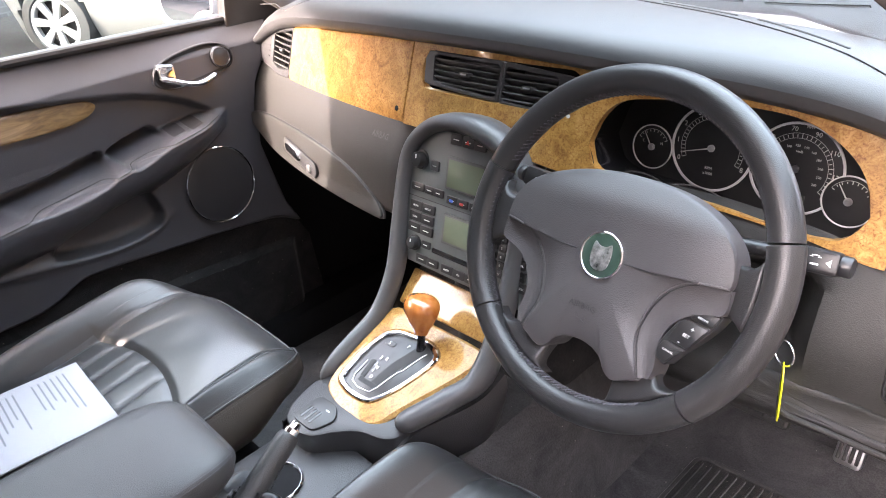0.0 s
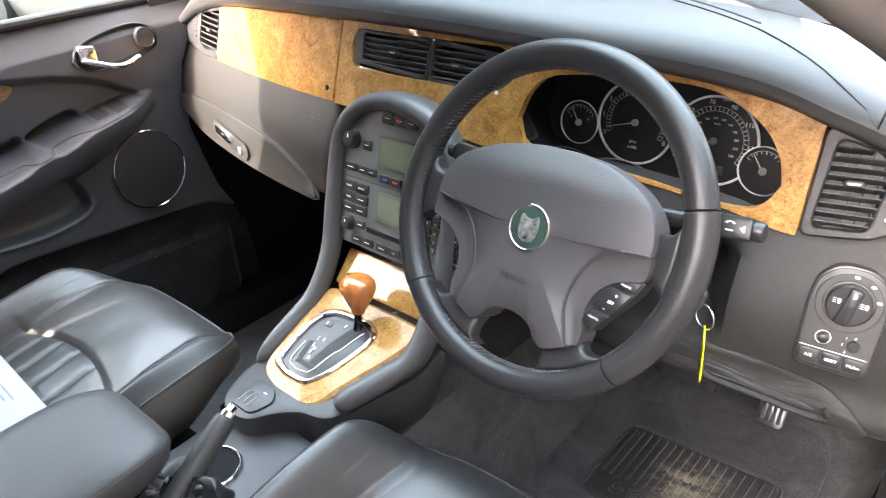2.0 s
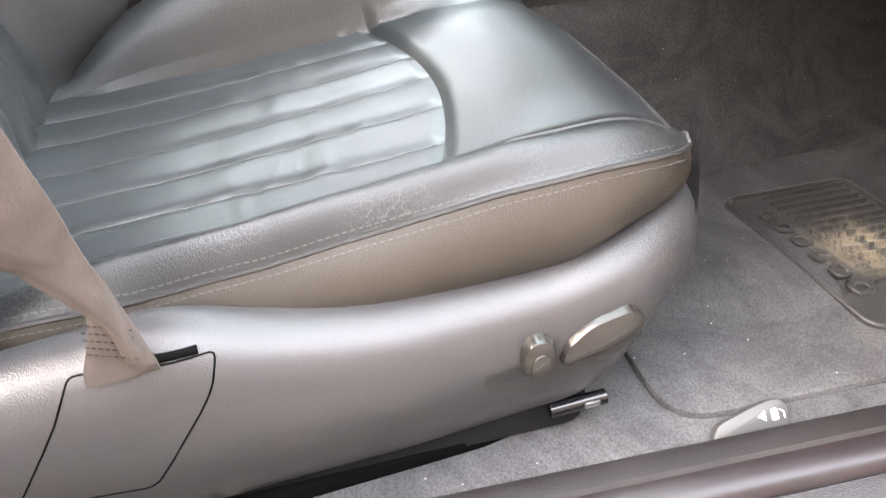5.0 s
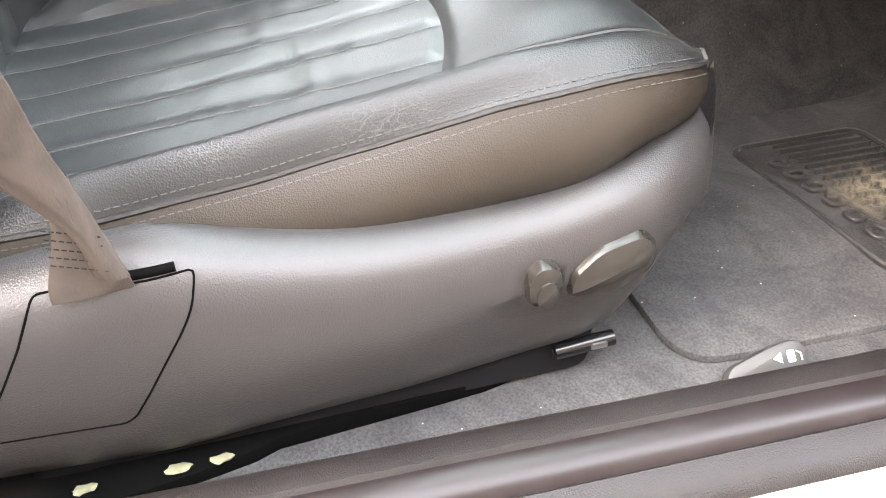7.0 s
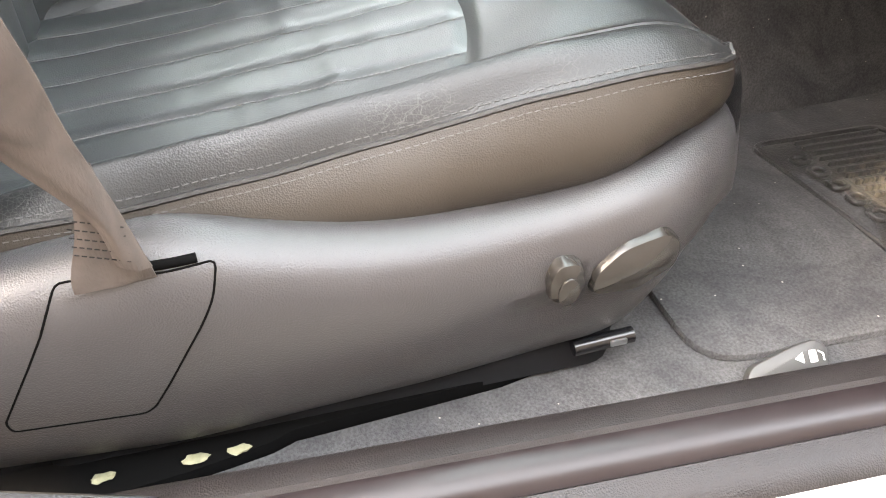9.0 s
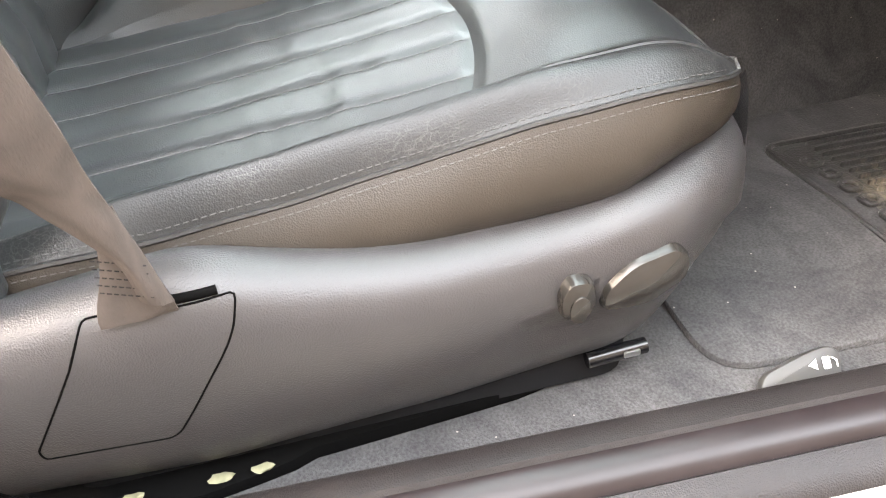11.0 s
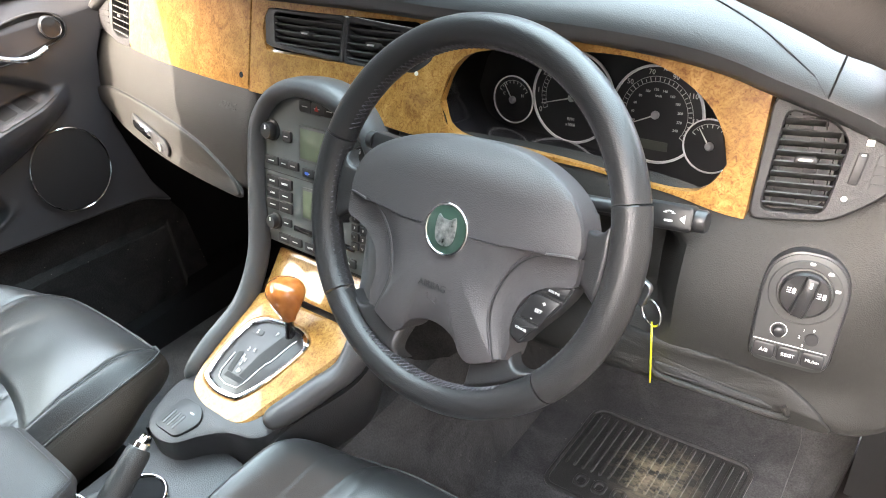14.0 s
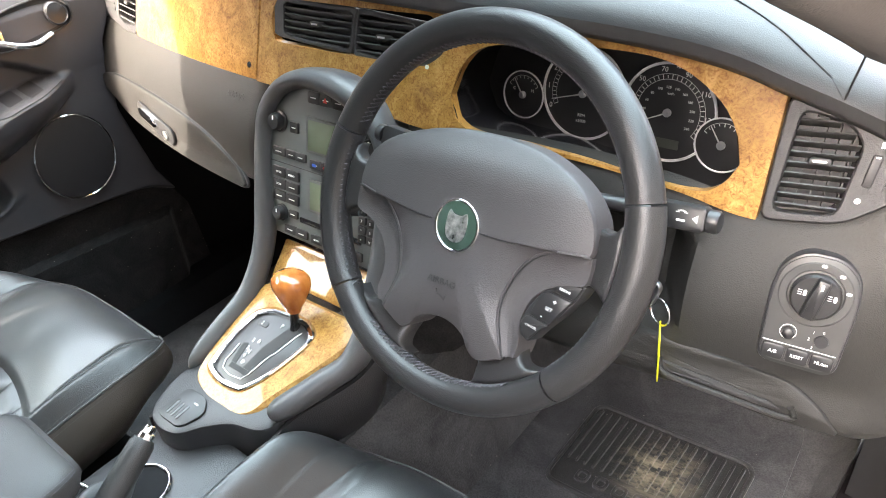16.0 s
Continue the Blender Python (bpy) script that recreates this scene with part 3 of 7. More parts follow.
dash = thing("dashboard", "dark grey soft-touch car dashboard with burr walnut panels", "dashboard", (0.035, 0.9, 0.75))
PAD = [(0.035, -0.006), (0.0, -0.008), (-0.014, -0.004), (-0.021, 0.005), (-0.022, 0.016), (-0.014, 0.028), (0.01, 0.038), (0.05, 0.045), (0.11, 0.048)]
rows = []
for i in range(97):
    x = -0.755 + 1.52 * i / 96
    zz, yf = zt(x), fascia(x, zt(x))
    front = max(ws_y(x), yf + 0.13)
    e = 1.0 if abs(x - 0.015) < 0.66 else 1.0 - 0.5 * (abs(x - 0.015) - 0.66) / 0.09
    row = [Vector((x, yf + dy, zz + dz * e)) for dy, dz in PAD]
    for k in range(1, 9):
        f = k / 8
        row.append(Vector((x, yf + 0.11 + (front - yf - 0.11) * f, zz + 0.048 * e - 0.006 * f * f)))
    row.append(row[-1] + Vector((0, 0.02, -0.03)))
    rows.append(row)
pad_bm = loft(rows)
pad_tree = BVHTree.FromBMesh(pad_bm)
part("top_pad", pad_bm, SOFT, dash, "dark grey grained dash top")
def on_pad(x, y, w=0.0):
    hit = pad_tree.ray_cast(Vector((x, y, 1.5)), Vector((0, 0, -1)))
    return Vector((x, y, (hit[0].z if hit[0] else 1.08) + w))
part("pad_joint", tube([on_pad(x, ws_y(x) - 0.042, 0.0002) for x in np.linspace(-0.6, 0.70, 80)], 0.0011, 6), RUBBER, dash)
for a, b in ((-0.42, -0.30), (-0.28, -0.16), (-0.1, 0.0), (0.10, 0.17), (0.215, 0.33), (0.36, 0.48)):
    part("demister_slot", tube([on_pad(x, ws_y(x) - 0.026, 0.0) for x in np.linspace(a, b, 12)], 0.0022, 8, 0.5), RUBBER, dash)

def ease(t):
    t = max(0.0, min(1.0, t))
    return t * t * (3 - 2 * t)


def low_dash(x, s):
    """Face of the lower dash: s runs from under the wood down and away below."""
    driver = min(1.0, max(0.0, (x - 0.18) / 0.15))
    top = zb(x) + 0.012
    bot = 0.785 + (0.694 - 0.785) * driver + 0.02 * driver * max(0.0, (0.6 - x) / 0.3)
    if x > 0.66:
        bot -= 0.012 * min(1.0, (x - 0.66) / 0.05)
    if x < -0.6:
        bot += 0.02 * (-0.6 - x) / 0.14
    if s < 0.6:
        f = s / 0.6
        z = top + (bot + 0.02 - top) * f
        bulge = -0.018 * driver * math.sin(math.pi * min(1, f * 1.15)) - 0.014 * (1 - driver) * math.sin(math.pi * f)
        hollow = ease((0.545 - x) / 0.045) * ease((x - 0.22) / 0.05) * ease((z - 0.745) / 0.05) * ease((0.885 - z) / 0.035)
        y = fascia(x, z) + bulge + 0.055 * hollow
        if f < 0.04:
            y += 0.006
    else:
        f = (s - 0.6) / 0.4
        a = min(1.0, f / 0.35) * math.pi / 2
        y = fascia(x, bot + 0.02) + 0.03 * (1 - math.cos(a)) + max(0.0, f - 0.35) * 0.45
        z = bot + 0.02 - 0.026 * math.sin(a) + 0.05 * max(0.0, f - 0.35)
    y += 0.035 * max(0.0, min(1.0, (0.14 - abs(x - 0.035)) / 0.02))
    edge = max(0.0, abs(x - 0.012) - 0.70) / 0.045
    y += 0.03 * edge * edge if x > 0 else 0.0
    return Vector((x, y, z))


part("lower_panel", grid(120, 60, lambda u, v: low_dash(-0.755 + 1.51 * u, v)), LOWER, dash, "warm grey grained lower dash")
# dash end face by the open door
end = [low_dash(0.755, s / 30) for s in range(19)]
bm = bmesh.new()
vs = [bm.verts.new(p + Vector((0.003, 0, 0))) for p in end] + [bm.verts.new((0.75, 1.12, end[-1].z)), bm.verts.new((0.75, 1.12, 0.93))]
bm.faces.new(vs)
part("end_panel", bm, LOWER, dash, "", False)

# wood: passenger panel
def wood_strip(x0, x1, n, lo, hi, w=0.004):
    bm = grid(n, 14, lambda u, v: on_fascia(x0 + (x1 - x0) * u, lo(x0 + (x1 - x0) * u) + (hi(x0 + (x1 - x0) * u) - lo(x0 + (x1 - x0) * u)) * v, w - 0.0035 * (abs(2 * v - 1) ** 12)))
    return rim_back(bm, (0, 0.012, -0.002))
part("walnut_panel", wood_strip(-0.527, -0.121, 40, zb, lambda x: zt(x) - 0.002, 0.006), WOOD, dash, "lacquered burr walnut panel")

# wood: driver panel with the openings for the centre vents and the instruments
CV = (-0.090, 0.219, 0.993, 1.048)
HOLE_T = [(0.232, 0.968), (0.24, 0.995), (0.26, 1.017), (0.30, 1.026), (0.38, 1.030), (0.45, 1.027), (0.49, 1.016), (0.53, 0.990), (0.55, 0.963), (0.558, 0.938)]
HOLE_B = [(0.232, 0.966), (0.243, 0.943), (0.27, 0.932), (0.34, 0.928), (0.41, 0.922), (0.48, 0.912), (0.53, 0.908), (0.548, 0.918), (0.558, 0.936)]


def wood_cols():
    bm = bmesh.new()
    X = sorted(set([round(-0.117 + 0.0075 * i, 4) for i in range(94)] + [CV[0], CV[1], 0.232, 0.235, 0.238, 0.552, 0.555, 0.558, 0.584]))
    X = [x for x in X if x <= 0.584]
    W = lambda x, z: on_fascia(x, z, 0.006)

    def strip(xa, xb, a0, a1, b0, b1, n=6):
        A = [bm.verts.new(W(xa, a0 + (a1 - a0) * k / n)) for k in range(n + 1)]
        B = [bm.verts.new(W(xb, b0 + (b1 - b0) * k / n)) for k in range(n + 1)]
        for k in range(n):
            bm.faces.new((A[k], B[k], B[k + 1], A[k + 1]))
    for xa, xb in zip(X, X[1:]):
        m = (xa + xb) / 2
        ends = [(x, zb(x), zt(x) - 0.002) for x in (xa, xb)]
        gap = None
        if CV[0] < m < CV[1]:
            dip = lambda x: min(1.0, (x - CV[0]) / 0.012, (CV[1] - x) / 0.03) ** 0.5 if CV[0] < x < CV[1] else 0.0
            mid = (CV[2] + CV[3]) / 2
            gap = [(mid - (mid - CV[2]) * dip(x), mid + (CV[3] - mid) * dip(x)) for x in (xa, xb)]
        if 0.232 < m < 0.558:
            gap = [(smooth_table(x, HOLE_B), smooth_table(x, HOLE_T)) for x in (xa, xb)]
        if gap:
            strip(xa, xb, ends[0][1], gap[0][0], ends[1][1], gap[1][0])
            strip(xa, xb, gap[0][1], ends[0][2], gap[1][1], ends[1][2])
        else:
            strip(xa, xb, ends[0][1], ends[0][2], ends[1][1], ends[1][2], 12)
    bmesh.ops.remove_doubles(bm, verts=bm.verts, dist=0.0004)
    return rim_back(bm, (0, 0.012, -0.002))


part("walnut_panel", wood_cols(), WOOD, dash, "lacquered burr walnut instrument surround")

# ---- instrument cluster ----
cluster = thing("instrument_cluster", "black instrument cluster with four white-ringed dials", "instrument cluster", (0.39, 0.95, 0.9))
hole = [Vector((x, smooth_table(x, HOLE_T))) for x in np.linspace(0.232, 0.558, 30)] + [Vector((x, smooth_table(x, HOLE_B))) for x in np.linspace(0.556, 0.234, 30)]
gfr = flat_frame((0.38, 0.957, 0.930), (1, 0, 0), (0, 0.2, 0.98))
def back_pt(p):
    return gfr((p.x - 0.395) * 1.16 - 0.005, (p.y - 0.965) * 1.25 - 0.003, -0.002)
rows = []
for k in range(7):
    f = k / 6
    rows.append([on_fascia(p.x, p.y, 0.005).lerp(back_pt(p), f) + Vector((0, 0, 0.004 * math.sin(math.pi * f))) for p in hole])
part("hood", loft(rows, True, False), GLOSSBLACK, cluster, "dark recess around the dials")
bm = bmesh.new()
bm.faces.new([bm.verts.new(back_pt(p)) for p in hole])
part("dial_face", bm, DIAL, cluster, "", False)

GAUGES = [("temperature_gauge", -0.133, -0.008, 0.0305), ("tachometer", -0.048, 0.006, 0.0565), ("speedometer", 0.062, 0.002, 0.0565), ("fuel_gauge", 0.130, -0.022, 0.0305)]


def gauge(name, cx, cy, r, a0, a1, ticks, words, needle):
    fr = lambda a, b, w=0.0: gfr(cx + a, cy + b, (0.002 if r > 0.04 else 0.0055) + w)
    ob = part(name, plate(ngon(r, 48), fr, 0.002, 0.0004), DIAL, cluster, "black dial with white markings")
    part("bezel", ring_plate(ngon(r * 1.02, 48), ngon(r * 0.965, 48), lambda a, b, w=0: fr(a, b, w + 0.002), 0.002, 0.0006), BEZEL, ob, "bright ring")
    bm = bmesh.new()
    ra = r * 0.72 if r > 0.04 else r * 0.74
    for k in range(ticks + 1):
        a = radians(a0 + (a1 - a0) * k / ticks)
        l = (0.0055 if k % 2 == 0 else 0.0035) * (1 if r > 0.04 else 0.7)
        c, s = math.cos(a), math.sin(a)
        f2 = lambda p, q, w=0.0: fr(c * (ra + p) - s * q, s * (ra + p) + c * q, w + 0.0008)
        plate([(-l / 2, -0.0004), (l / 2, -0.0004), (l / 2, 0.0004), (-l / 2, 0.0004)], f2, 0.0002, 0.0, bm=bm)
    arcs = [radians(a0 + (a1 - a0) * k / 40) for k in range(41)]
    for rr in ((ra + 0.003, ra - 0.003) if r > 0.04 else (ra + 0.002,)):
        for p, q in zip(arcs, arcs[1:]):
            vs = [bm.verts.new(fr(d * math.cos(t), d * math.sin(t), 0.0007)) for d, t in ((rr, p), (rr + 0.0005, p), (rr + 0.0005, q), (rr, q))]
            bm.faces.new(vs)
    part("scale", bm, PRINT, ob, "", False)
    a = radians(needle)
    c, s = math.cos(a), math.sin(a)
    f3 = lambda p, q, w=0.0: fr(c * p - s * q, s * p + c * q, w + 0.004)
    part("needle", plate([(-r * 0.1, -0.001), (r * 0.78, -0.0003), (r * 0.78, 0.0003), (-r * 0.1, 0.001)], f3, 0.0008, 0.0), PRINT, ob, "white pointer", False)
    part("needle_hub", lathe([(0.0048, 0.001), (0.0048, 0.004), (0.003, 0.006)], fr, 16), SATIN, ob)
    for (t, ang, rad, size) in words:
        w = radians(ang)
        lettering("numeral", t, size, lambda p, q, h=0.0: fr(rad * math.cos(w) + p, rad * math.sin(w) + q, h + 0.0006), ob)
    return ob


def fan(labels, a0, a1, rad, size):
    n = len(labels) - 1
    return [(t, a0 + (a1 - a0) * i / n, rad, size) for i, t in enumerate(labels)]


gauge(*GAUGES[0], 150, 30, 8, [("C", 155, 0.0155, 0.0055), ("H", 25, 0.0155, 0.0055)], 122)
gauge(*GAUGES[1], 205, -25, 32, fan(list("012345678"), 205, -25, 0.049, 0.0095) + [("RPM", -90, 0.027, 0.0055), ("x1000", -90, 0.034, 0.0055)], 196)
gauge(*GAUGES[2], 215, -35, 32, fan(["10", "30", "50", "70", "90", "110", "130", "150"], 205, -35, 0.049, 0.0082) + fan(["20", "40", "60", "80", "100", "120", "140", "160", "180", "200", "220", "240"], 200, -30, 0.029, 0.0042) + [("MPH", 82, 0.053, 0.0045), ("km/h", 88, 0.022, 0.004)], 205)
gauge(*GAUGES[3], 150, 30, 8, [], 125)
fr = lambda a, b, w=0.0: gfr(0.062 + a, -0.034 + b, 0.0026 + w)
part("trip_display", plate(rrect(0.036, 0.011, 0.001), fr, 0.001, 0.0003), material("dim_display", (0.05, 0.055, 0.045), 0.3), cluster)

# ---- steering wheel ----
WC = Vector((0.379, 0.659, 0.937))
WT = radians(28)
wu, wv, wnrm = Vector((1, 0, 0)), Vector((0, math.sin(WT), math.cos(WT))), Vector((0, -math.cos(WT), math.sin(WT)))
def wfr(a, b, w=0.0):
    return WC + a * wu + b * wv + w * wnrm
wheel = thing("steering_wheel", "black leather steering wheel with a grey airbag hub", "steering wheel", WC)
RM, RT = 0.1755, 0.0158
def rim_bm(a0, a1, r, n):
    rows = []
    for i in range(n + 1):
        a = radians(a0 + (a1 - a0) * i / n)
        rows.append([wfr((RM + r * math.cos(t)) * math.cos(a), (RM + r * math.cos(t)) * math.sin(a), r * 1.1 * math.sin(t)) for t in [2 * math.pi * k / 18 for k in range(18)]])
    return loft(rows, True, True)
part("rim", rim_bm(17.5, 162.5, RT, 60), WHEELHIDE, wheel, "worn smooth black leather rim")
part("rim_grip", rim_bm(-43.5, 16.8, RT + 0.0006, 30), WHEELHIDE, wheel)
part("rim_grip", rim_bm(163.2, 219.5, RT + 0.0006, 30), WHEELHIDE, wheel)
part("rim", rim_bm(220.2, 315.8, RT, 40), WHEELHIDE, wheel)


def mirrored(half):
    """A closed outline from its right half, listed from the top to the bottom."""
    return half + [(-x, y) for x, y in reversed(half) if abs(x) > 1e-6]
def arc_pts(r, a0, a1, n):
    return [(r * math.cos(radians(a0 + (a1 - a0) * k / n)), r * math.sin(radians(a0 + (a1 - a0) * k / n))) for k in range(n + 1)]
SIDE_HOLE = [(0.122, -0.030), (0.137, -0.0275), (0.1475, -0.032), (0.1565, -0.042), (0.1565, -0.054), (0.150, -0.072), (0.139, -0.089), (0.126, -0.104), (0.113, -0.1135), (0.100, -0.1165), (0.090, -0.112), (0.083, -0.098), (0.080, -0.078), (0.084, -0.058), (0.098, -0.040)]
LOW_HOLE = mirrored([(0.0, -0.0985), (0.020, -0.101), (0.033, -0.110), (0.041, -0.124), (0.0445, -0.139), (0.0435, -0.151), (0.034, -0.1575), (0.018, -0.1605), (0.0, -0.1612)])
TOP_HOLE = arc_pts(0.1605, 14, 166, 40) + [(-0.148, 0.0245), (-0.130, 0.023), (-0.08, 0.03), (0.0, 0.05), (0.08, 0.03), (0.130, 0.023), (0.148, 0.0245)]
def hole_outline(pts, base):
    """An opening of the wheel in polar form: radius and angle in degrees, near a middle angle."""
    o = []
    for p in catmull([(x, y, 0) for x, y in pts], 300, True):
        a = math.degrees(math.atan2(p.y, p.x))
        o.append((math.hypot(p.x, p.y), base + (a - base + 180) % 360 - 180))
    return o
HOLES = [hole_outline(TOP_HOLE, 90), hole_outline([(-x, y) for x, y in SIDE_HOLE], 211), hole_outline(LOW_HOLE, 270), hole_outline(SIDE_HOLE, 329)]
def edge(hole, r, side):
    """The angle of an opening's edge at a radius: side 0 the lower, 1 the higher one."""
    lo, hi = min(hole)[0], max(hole)[0]
    r = min(max(r, lo + 0.0004), hi - 0.0012)
    at = [p[1] + (q[1] - p[1]) * (r - p[0]) / (q[0] - p[0]) for p, q in zip(hole, hole[1:] + hole[:1]) if (p[0] - r) * (q[0] - r) < 0]
    return max(at) if side else min(at)
def spoke(k):
    """The leather between two openings of the wheel, rounded at its edges."""
    A, B = HOLES[k], HOLES[(k + 1) % 4]
    def f(u, v):
        r = 0.072 + 0.0905 * v
        a0, a1 = edge(A, r, 1), edge(B, r, 0) + (360 if k == 3 else 0)
        a = radians(a0 + (a1 - a0) * (0.5 - 0.5 * math.cos(math.pi * u)))
        w = -0.014 + 0.010 * (1 - abs(2 * u - 1) ** 3.5) ** 0.7 + 0.009 * ease((r - 0.125) / 0.03) * (1 - 0.8 * ease((r - 0.156) / 0.008))
        return wfr(r * math.cos(a), r * math.sin(a), w)
    return rim_back(grid(36, 60, f), -0.010 * wnrm)


for k in range(4):
    part("spoke", spoke(k), WHEELHIDE, wheel)
RIDGE = [(0.134, -0.0015), (0.121, -0.0025), (0.1035, -0.0057), (0.090, -0.012), (0.078, -0.023), (0.0677, -0.040), (0.0615, -0.062), (0.0620, -0.079), (0.067, -0.095), (0.074, -0.114)]
PADO = [(0.0, 0.0775), (0.03, 0.0765), (0.06, 0.0715), (0.088, 0.062), (0.110, 0.050), (0.126, 0.034), (0.1335, 0.016)] + RIDGE + [(0.066, -0.1195), (0.053, -0.1255), (0.044, -0.1262), (0.036, -0.1205), (0.029, -0.1110), (0.018, -0.1045), (0.008, -0.1020), (0.0, -0.1012)]
hub_o = [(p.x, p.y) for p in catmull([(x, y, 0) for x, y in mirrored(PADO)], 190, True)]
def star_dome(outline, c, fr, dome, depth, n=18):
    """A flat-topped moulded cover over a star-shaped outline, rounded at its rim."""
    rows = []
    for j in range(1, n + 1):
        s = (j / n) ** 0.7
        rows.append([fr(c[0] + (x - c[0]) * s, c[1] + (y - c[1]) * s, dome * (1 - s ** 4)) for x, y in outline])
    for k, d in ((1.010, 0.002), (1.014, 0.006), (1.0, depth)):
        rows.append([fr(c[0] + (x - c[0]) * k, c[1] + (y - c[1]) * k, -d) for x, y in outline])
    bm = loft(rows, True, False)
    bm.verts.ensure_lookup_table()
    bm.faces.new([bm.verts[i] for i in range(len(outline))])
    return bm
def pad_w(a, b):
    return 0.0085 - 0.10 * a * a - 11.0 * max(0.0, b - 0.036) ** 2
hub_bm = star_dome(hub_o, (0.0, -0.012), lambda a, b, w=0: wfr(a, b, w + pad_w(a, b)), 0.0085, 0.040)
hub_tree = BVHTree.FromBMesh(hub_bm)
part("airbag_cover", hub_bm, HUBPL, wheel, "dark grey grained airbag cover")
def on_hub(a, b, w=0.0):
    hit = hub_tree.ray_cast(wfr(a, b, 0.2), -wnrm)
    return (hit[0] if hit[0] else wfr(a, b, 0.01)) + w * wnrm
# moulded wings outside the cover, with the raised ridge along their joint
WING = [(0.1365, -0.002), (0.1375, -0.014), (0.1345, -0.0265), (0.118, -0.0315), (0.1045, -0.038), (0.092, -0.050), (0.0855, -0.065), (0.0840, -0.081), (0.0870, -0.097), (0.0850, -0.111)]
for sg in (1, -1):
    ri, ou = catmull([(x, y, 0) for x, y in RIDGE], 60), catmull([(x, y, 0) for x, y in WING], 60)
    rows = []
    for j in range(12):
        f = j / 11
        rows.append([wfr(sg * p.lerp(q, f).x, p.lerp(q, f).y, 0.0085 - 0.10 * p.lerp(q, f).x ** 2 - 0.0025 * math.sin(math.pi * f) - 0.002 * f) for p, q in zip(ri, ou)])
    rows.append([wfr(sg * q.x * 1.01, q.y * 1.004, 0.001 - 0.10 * q.x ** 2) for q in ou])
    rows.append([wfr(sg * q.x, q.y, -0.028) for q in ou])
    part("wing_moulding", loft(rows), HUBPL, wheel)
    line = [on_hub(sg * p.x * 0.992, p.y, 0.0003) for p in ri]
    part("cover_ridge", tube(line, 0.0014, 8, 0.8, up=tuple(wnrm)), HUBPL, wheel)
    part("cover_joint", tube([p + 0.0002 * wnrm + Vector((0.0022 * sg, 0, -0.0004)) for p in line], 0.0008, 6, 0.6, up=tuple(wnrm)), SMOOTH, wheel)
bf = lambda a, b, w=0.0: wfr(0.003 + a, -0.009 + b, w + 0.0180)
badge = part("badge", plate(ngon(0.0235, 40), bf, 0.004, 0.001), material("green_enamel", (0.03, 0.06, 0.045), 0.2, coat=0.8), wheel, "round green badge with a silver emblem")
for x0 in (-0.049, 0.0455):
    part("tear_seam", tube([on_hub(x0 + 0.021 * k / 10, -0.0095, 0.0001) for k in range(-10, 11)], 0.0006, 6), SMOOTH, wheel)
part("badge_ring", ring_plate(ngon(0.0252, 40), ngon(0.0228, 40), lambda a, b, w=0: bf(a, b, w + 0.001), 0.005, 0.0006), CHROME, badge)

# ---- centre console and stack ----
CX = 0.035
def con(y):
    return 0.605 + 0.35 * (y - 0.545)
console = thing("centre_console", "dark grey centre console with burr walnut gear surround", "console", (CX, 0.5, 0.27))
left = [(-0.073, 0.537, 0.606), (-0.074, 0.60, 0.632), (-0.075, 0.665, 0.660), (-0.080, 0.715, 0.715), (-0.087, 0.748, 0.79), (-0.088, 0.772, 0.86), (-0.080, 0.786, 0.907), (-0.052, 0.797, 0.941), (-0.014, 0.803, 0.958), (CX, 0.805, 0.963)]
right = [(0.108, 0.541, 0.612), (0.128, 0.566, 0.626), (0.150, 0.606, 0.641), (0.168, 0.652, 0.658), (0.164, 0.700, 0.708), (0.158, 0.748, 0.79), (0.158, 0.772, 0.86), (0.152, 0.786, 0.907), (0.124, 0.797, 0.941), (0.084, 0.803, 0.958)]
arch = left + list(reversed(right))
part("arch_bolster", tube(catmull(arch, 130), lambda f: (0.0120 + 0.0075 * math.exp(-((f - 0.54) / 0.09) ** 2) + 0.005 * ease((f - 0.72) / 0.2)) * max(0.06, 1 - max(0.0, 1 - 24 * min(f, 1 - f)) ** 2) ** 0.5, 16, 1.6, up=(0, -1, 0.3)), ARCH, console, "soft dark grey rim around the centre stack")
# body under the bolster
SIDEB = [(0.40, 0.50), (0.50, 0.518), (0.58, 0.532), (0.624, 0.545), (0.652, 0.556), (0.668, 0.568), (0.678, 0.580), (0.685, 0.596), (0.688, 0.612)]
def con_side(sx):
    def f(u, v):
        y = 0.46 + 0.228 * u
        top = con(y) - 0.004
        bot = min(top, smooth_table(y, SIDEB))
        x = (0.128 + 0.055 * ease((y - 0.53) / 0.13) if sx > 0 else -0.082) + sx * (0.006 * math.sin(math.pi * v) - 0.004 * v)
        return Vector((x, y, top + (bot - top) * v))
    return grid(50, 12, f)
for sx in (1, -1):
    part("side_panel", rim_back(con_side(sx), (-sx * 0.006, 0, 0)), TRIM, console)
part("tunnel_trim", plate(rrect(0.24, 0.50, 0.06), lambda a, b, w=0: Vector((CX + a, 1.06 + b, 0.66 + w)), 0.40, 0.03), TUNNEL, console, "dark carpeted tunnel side")
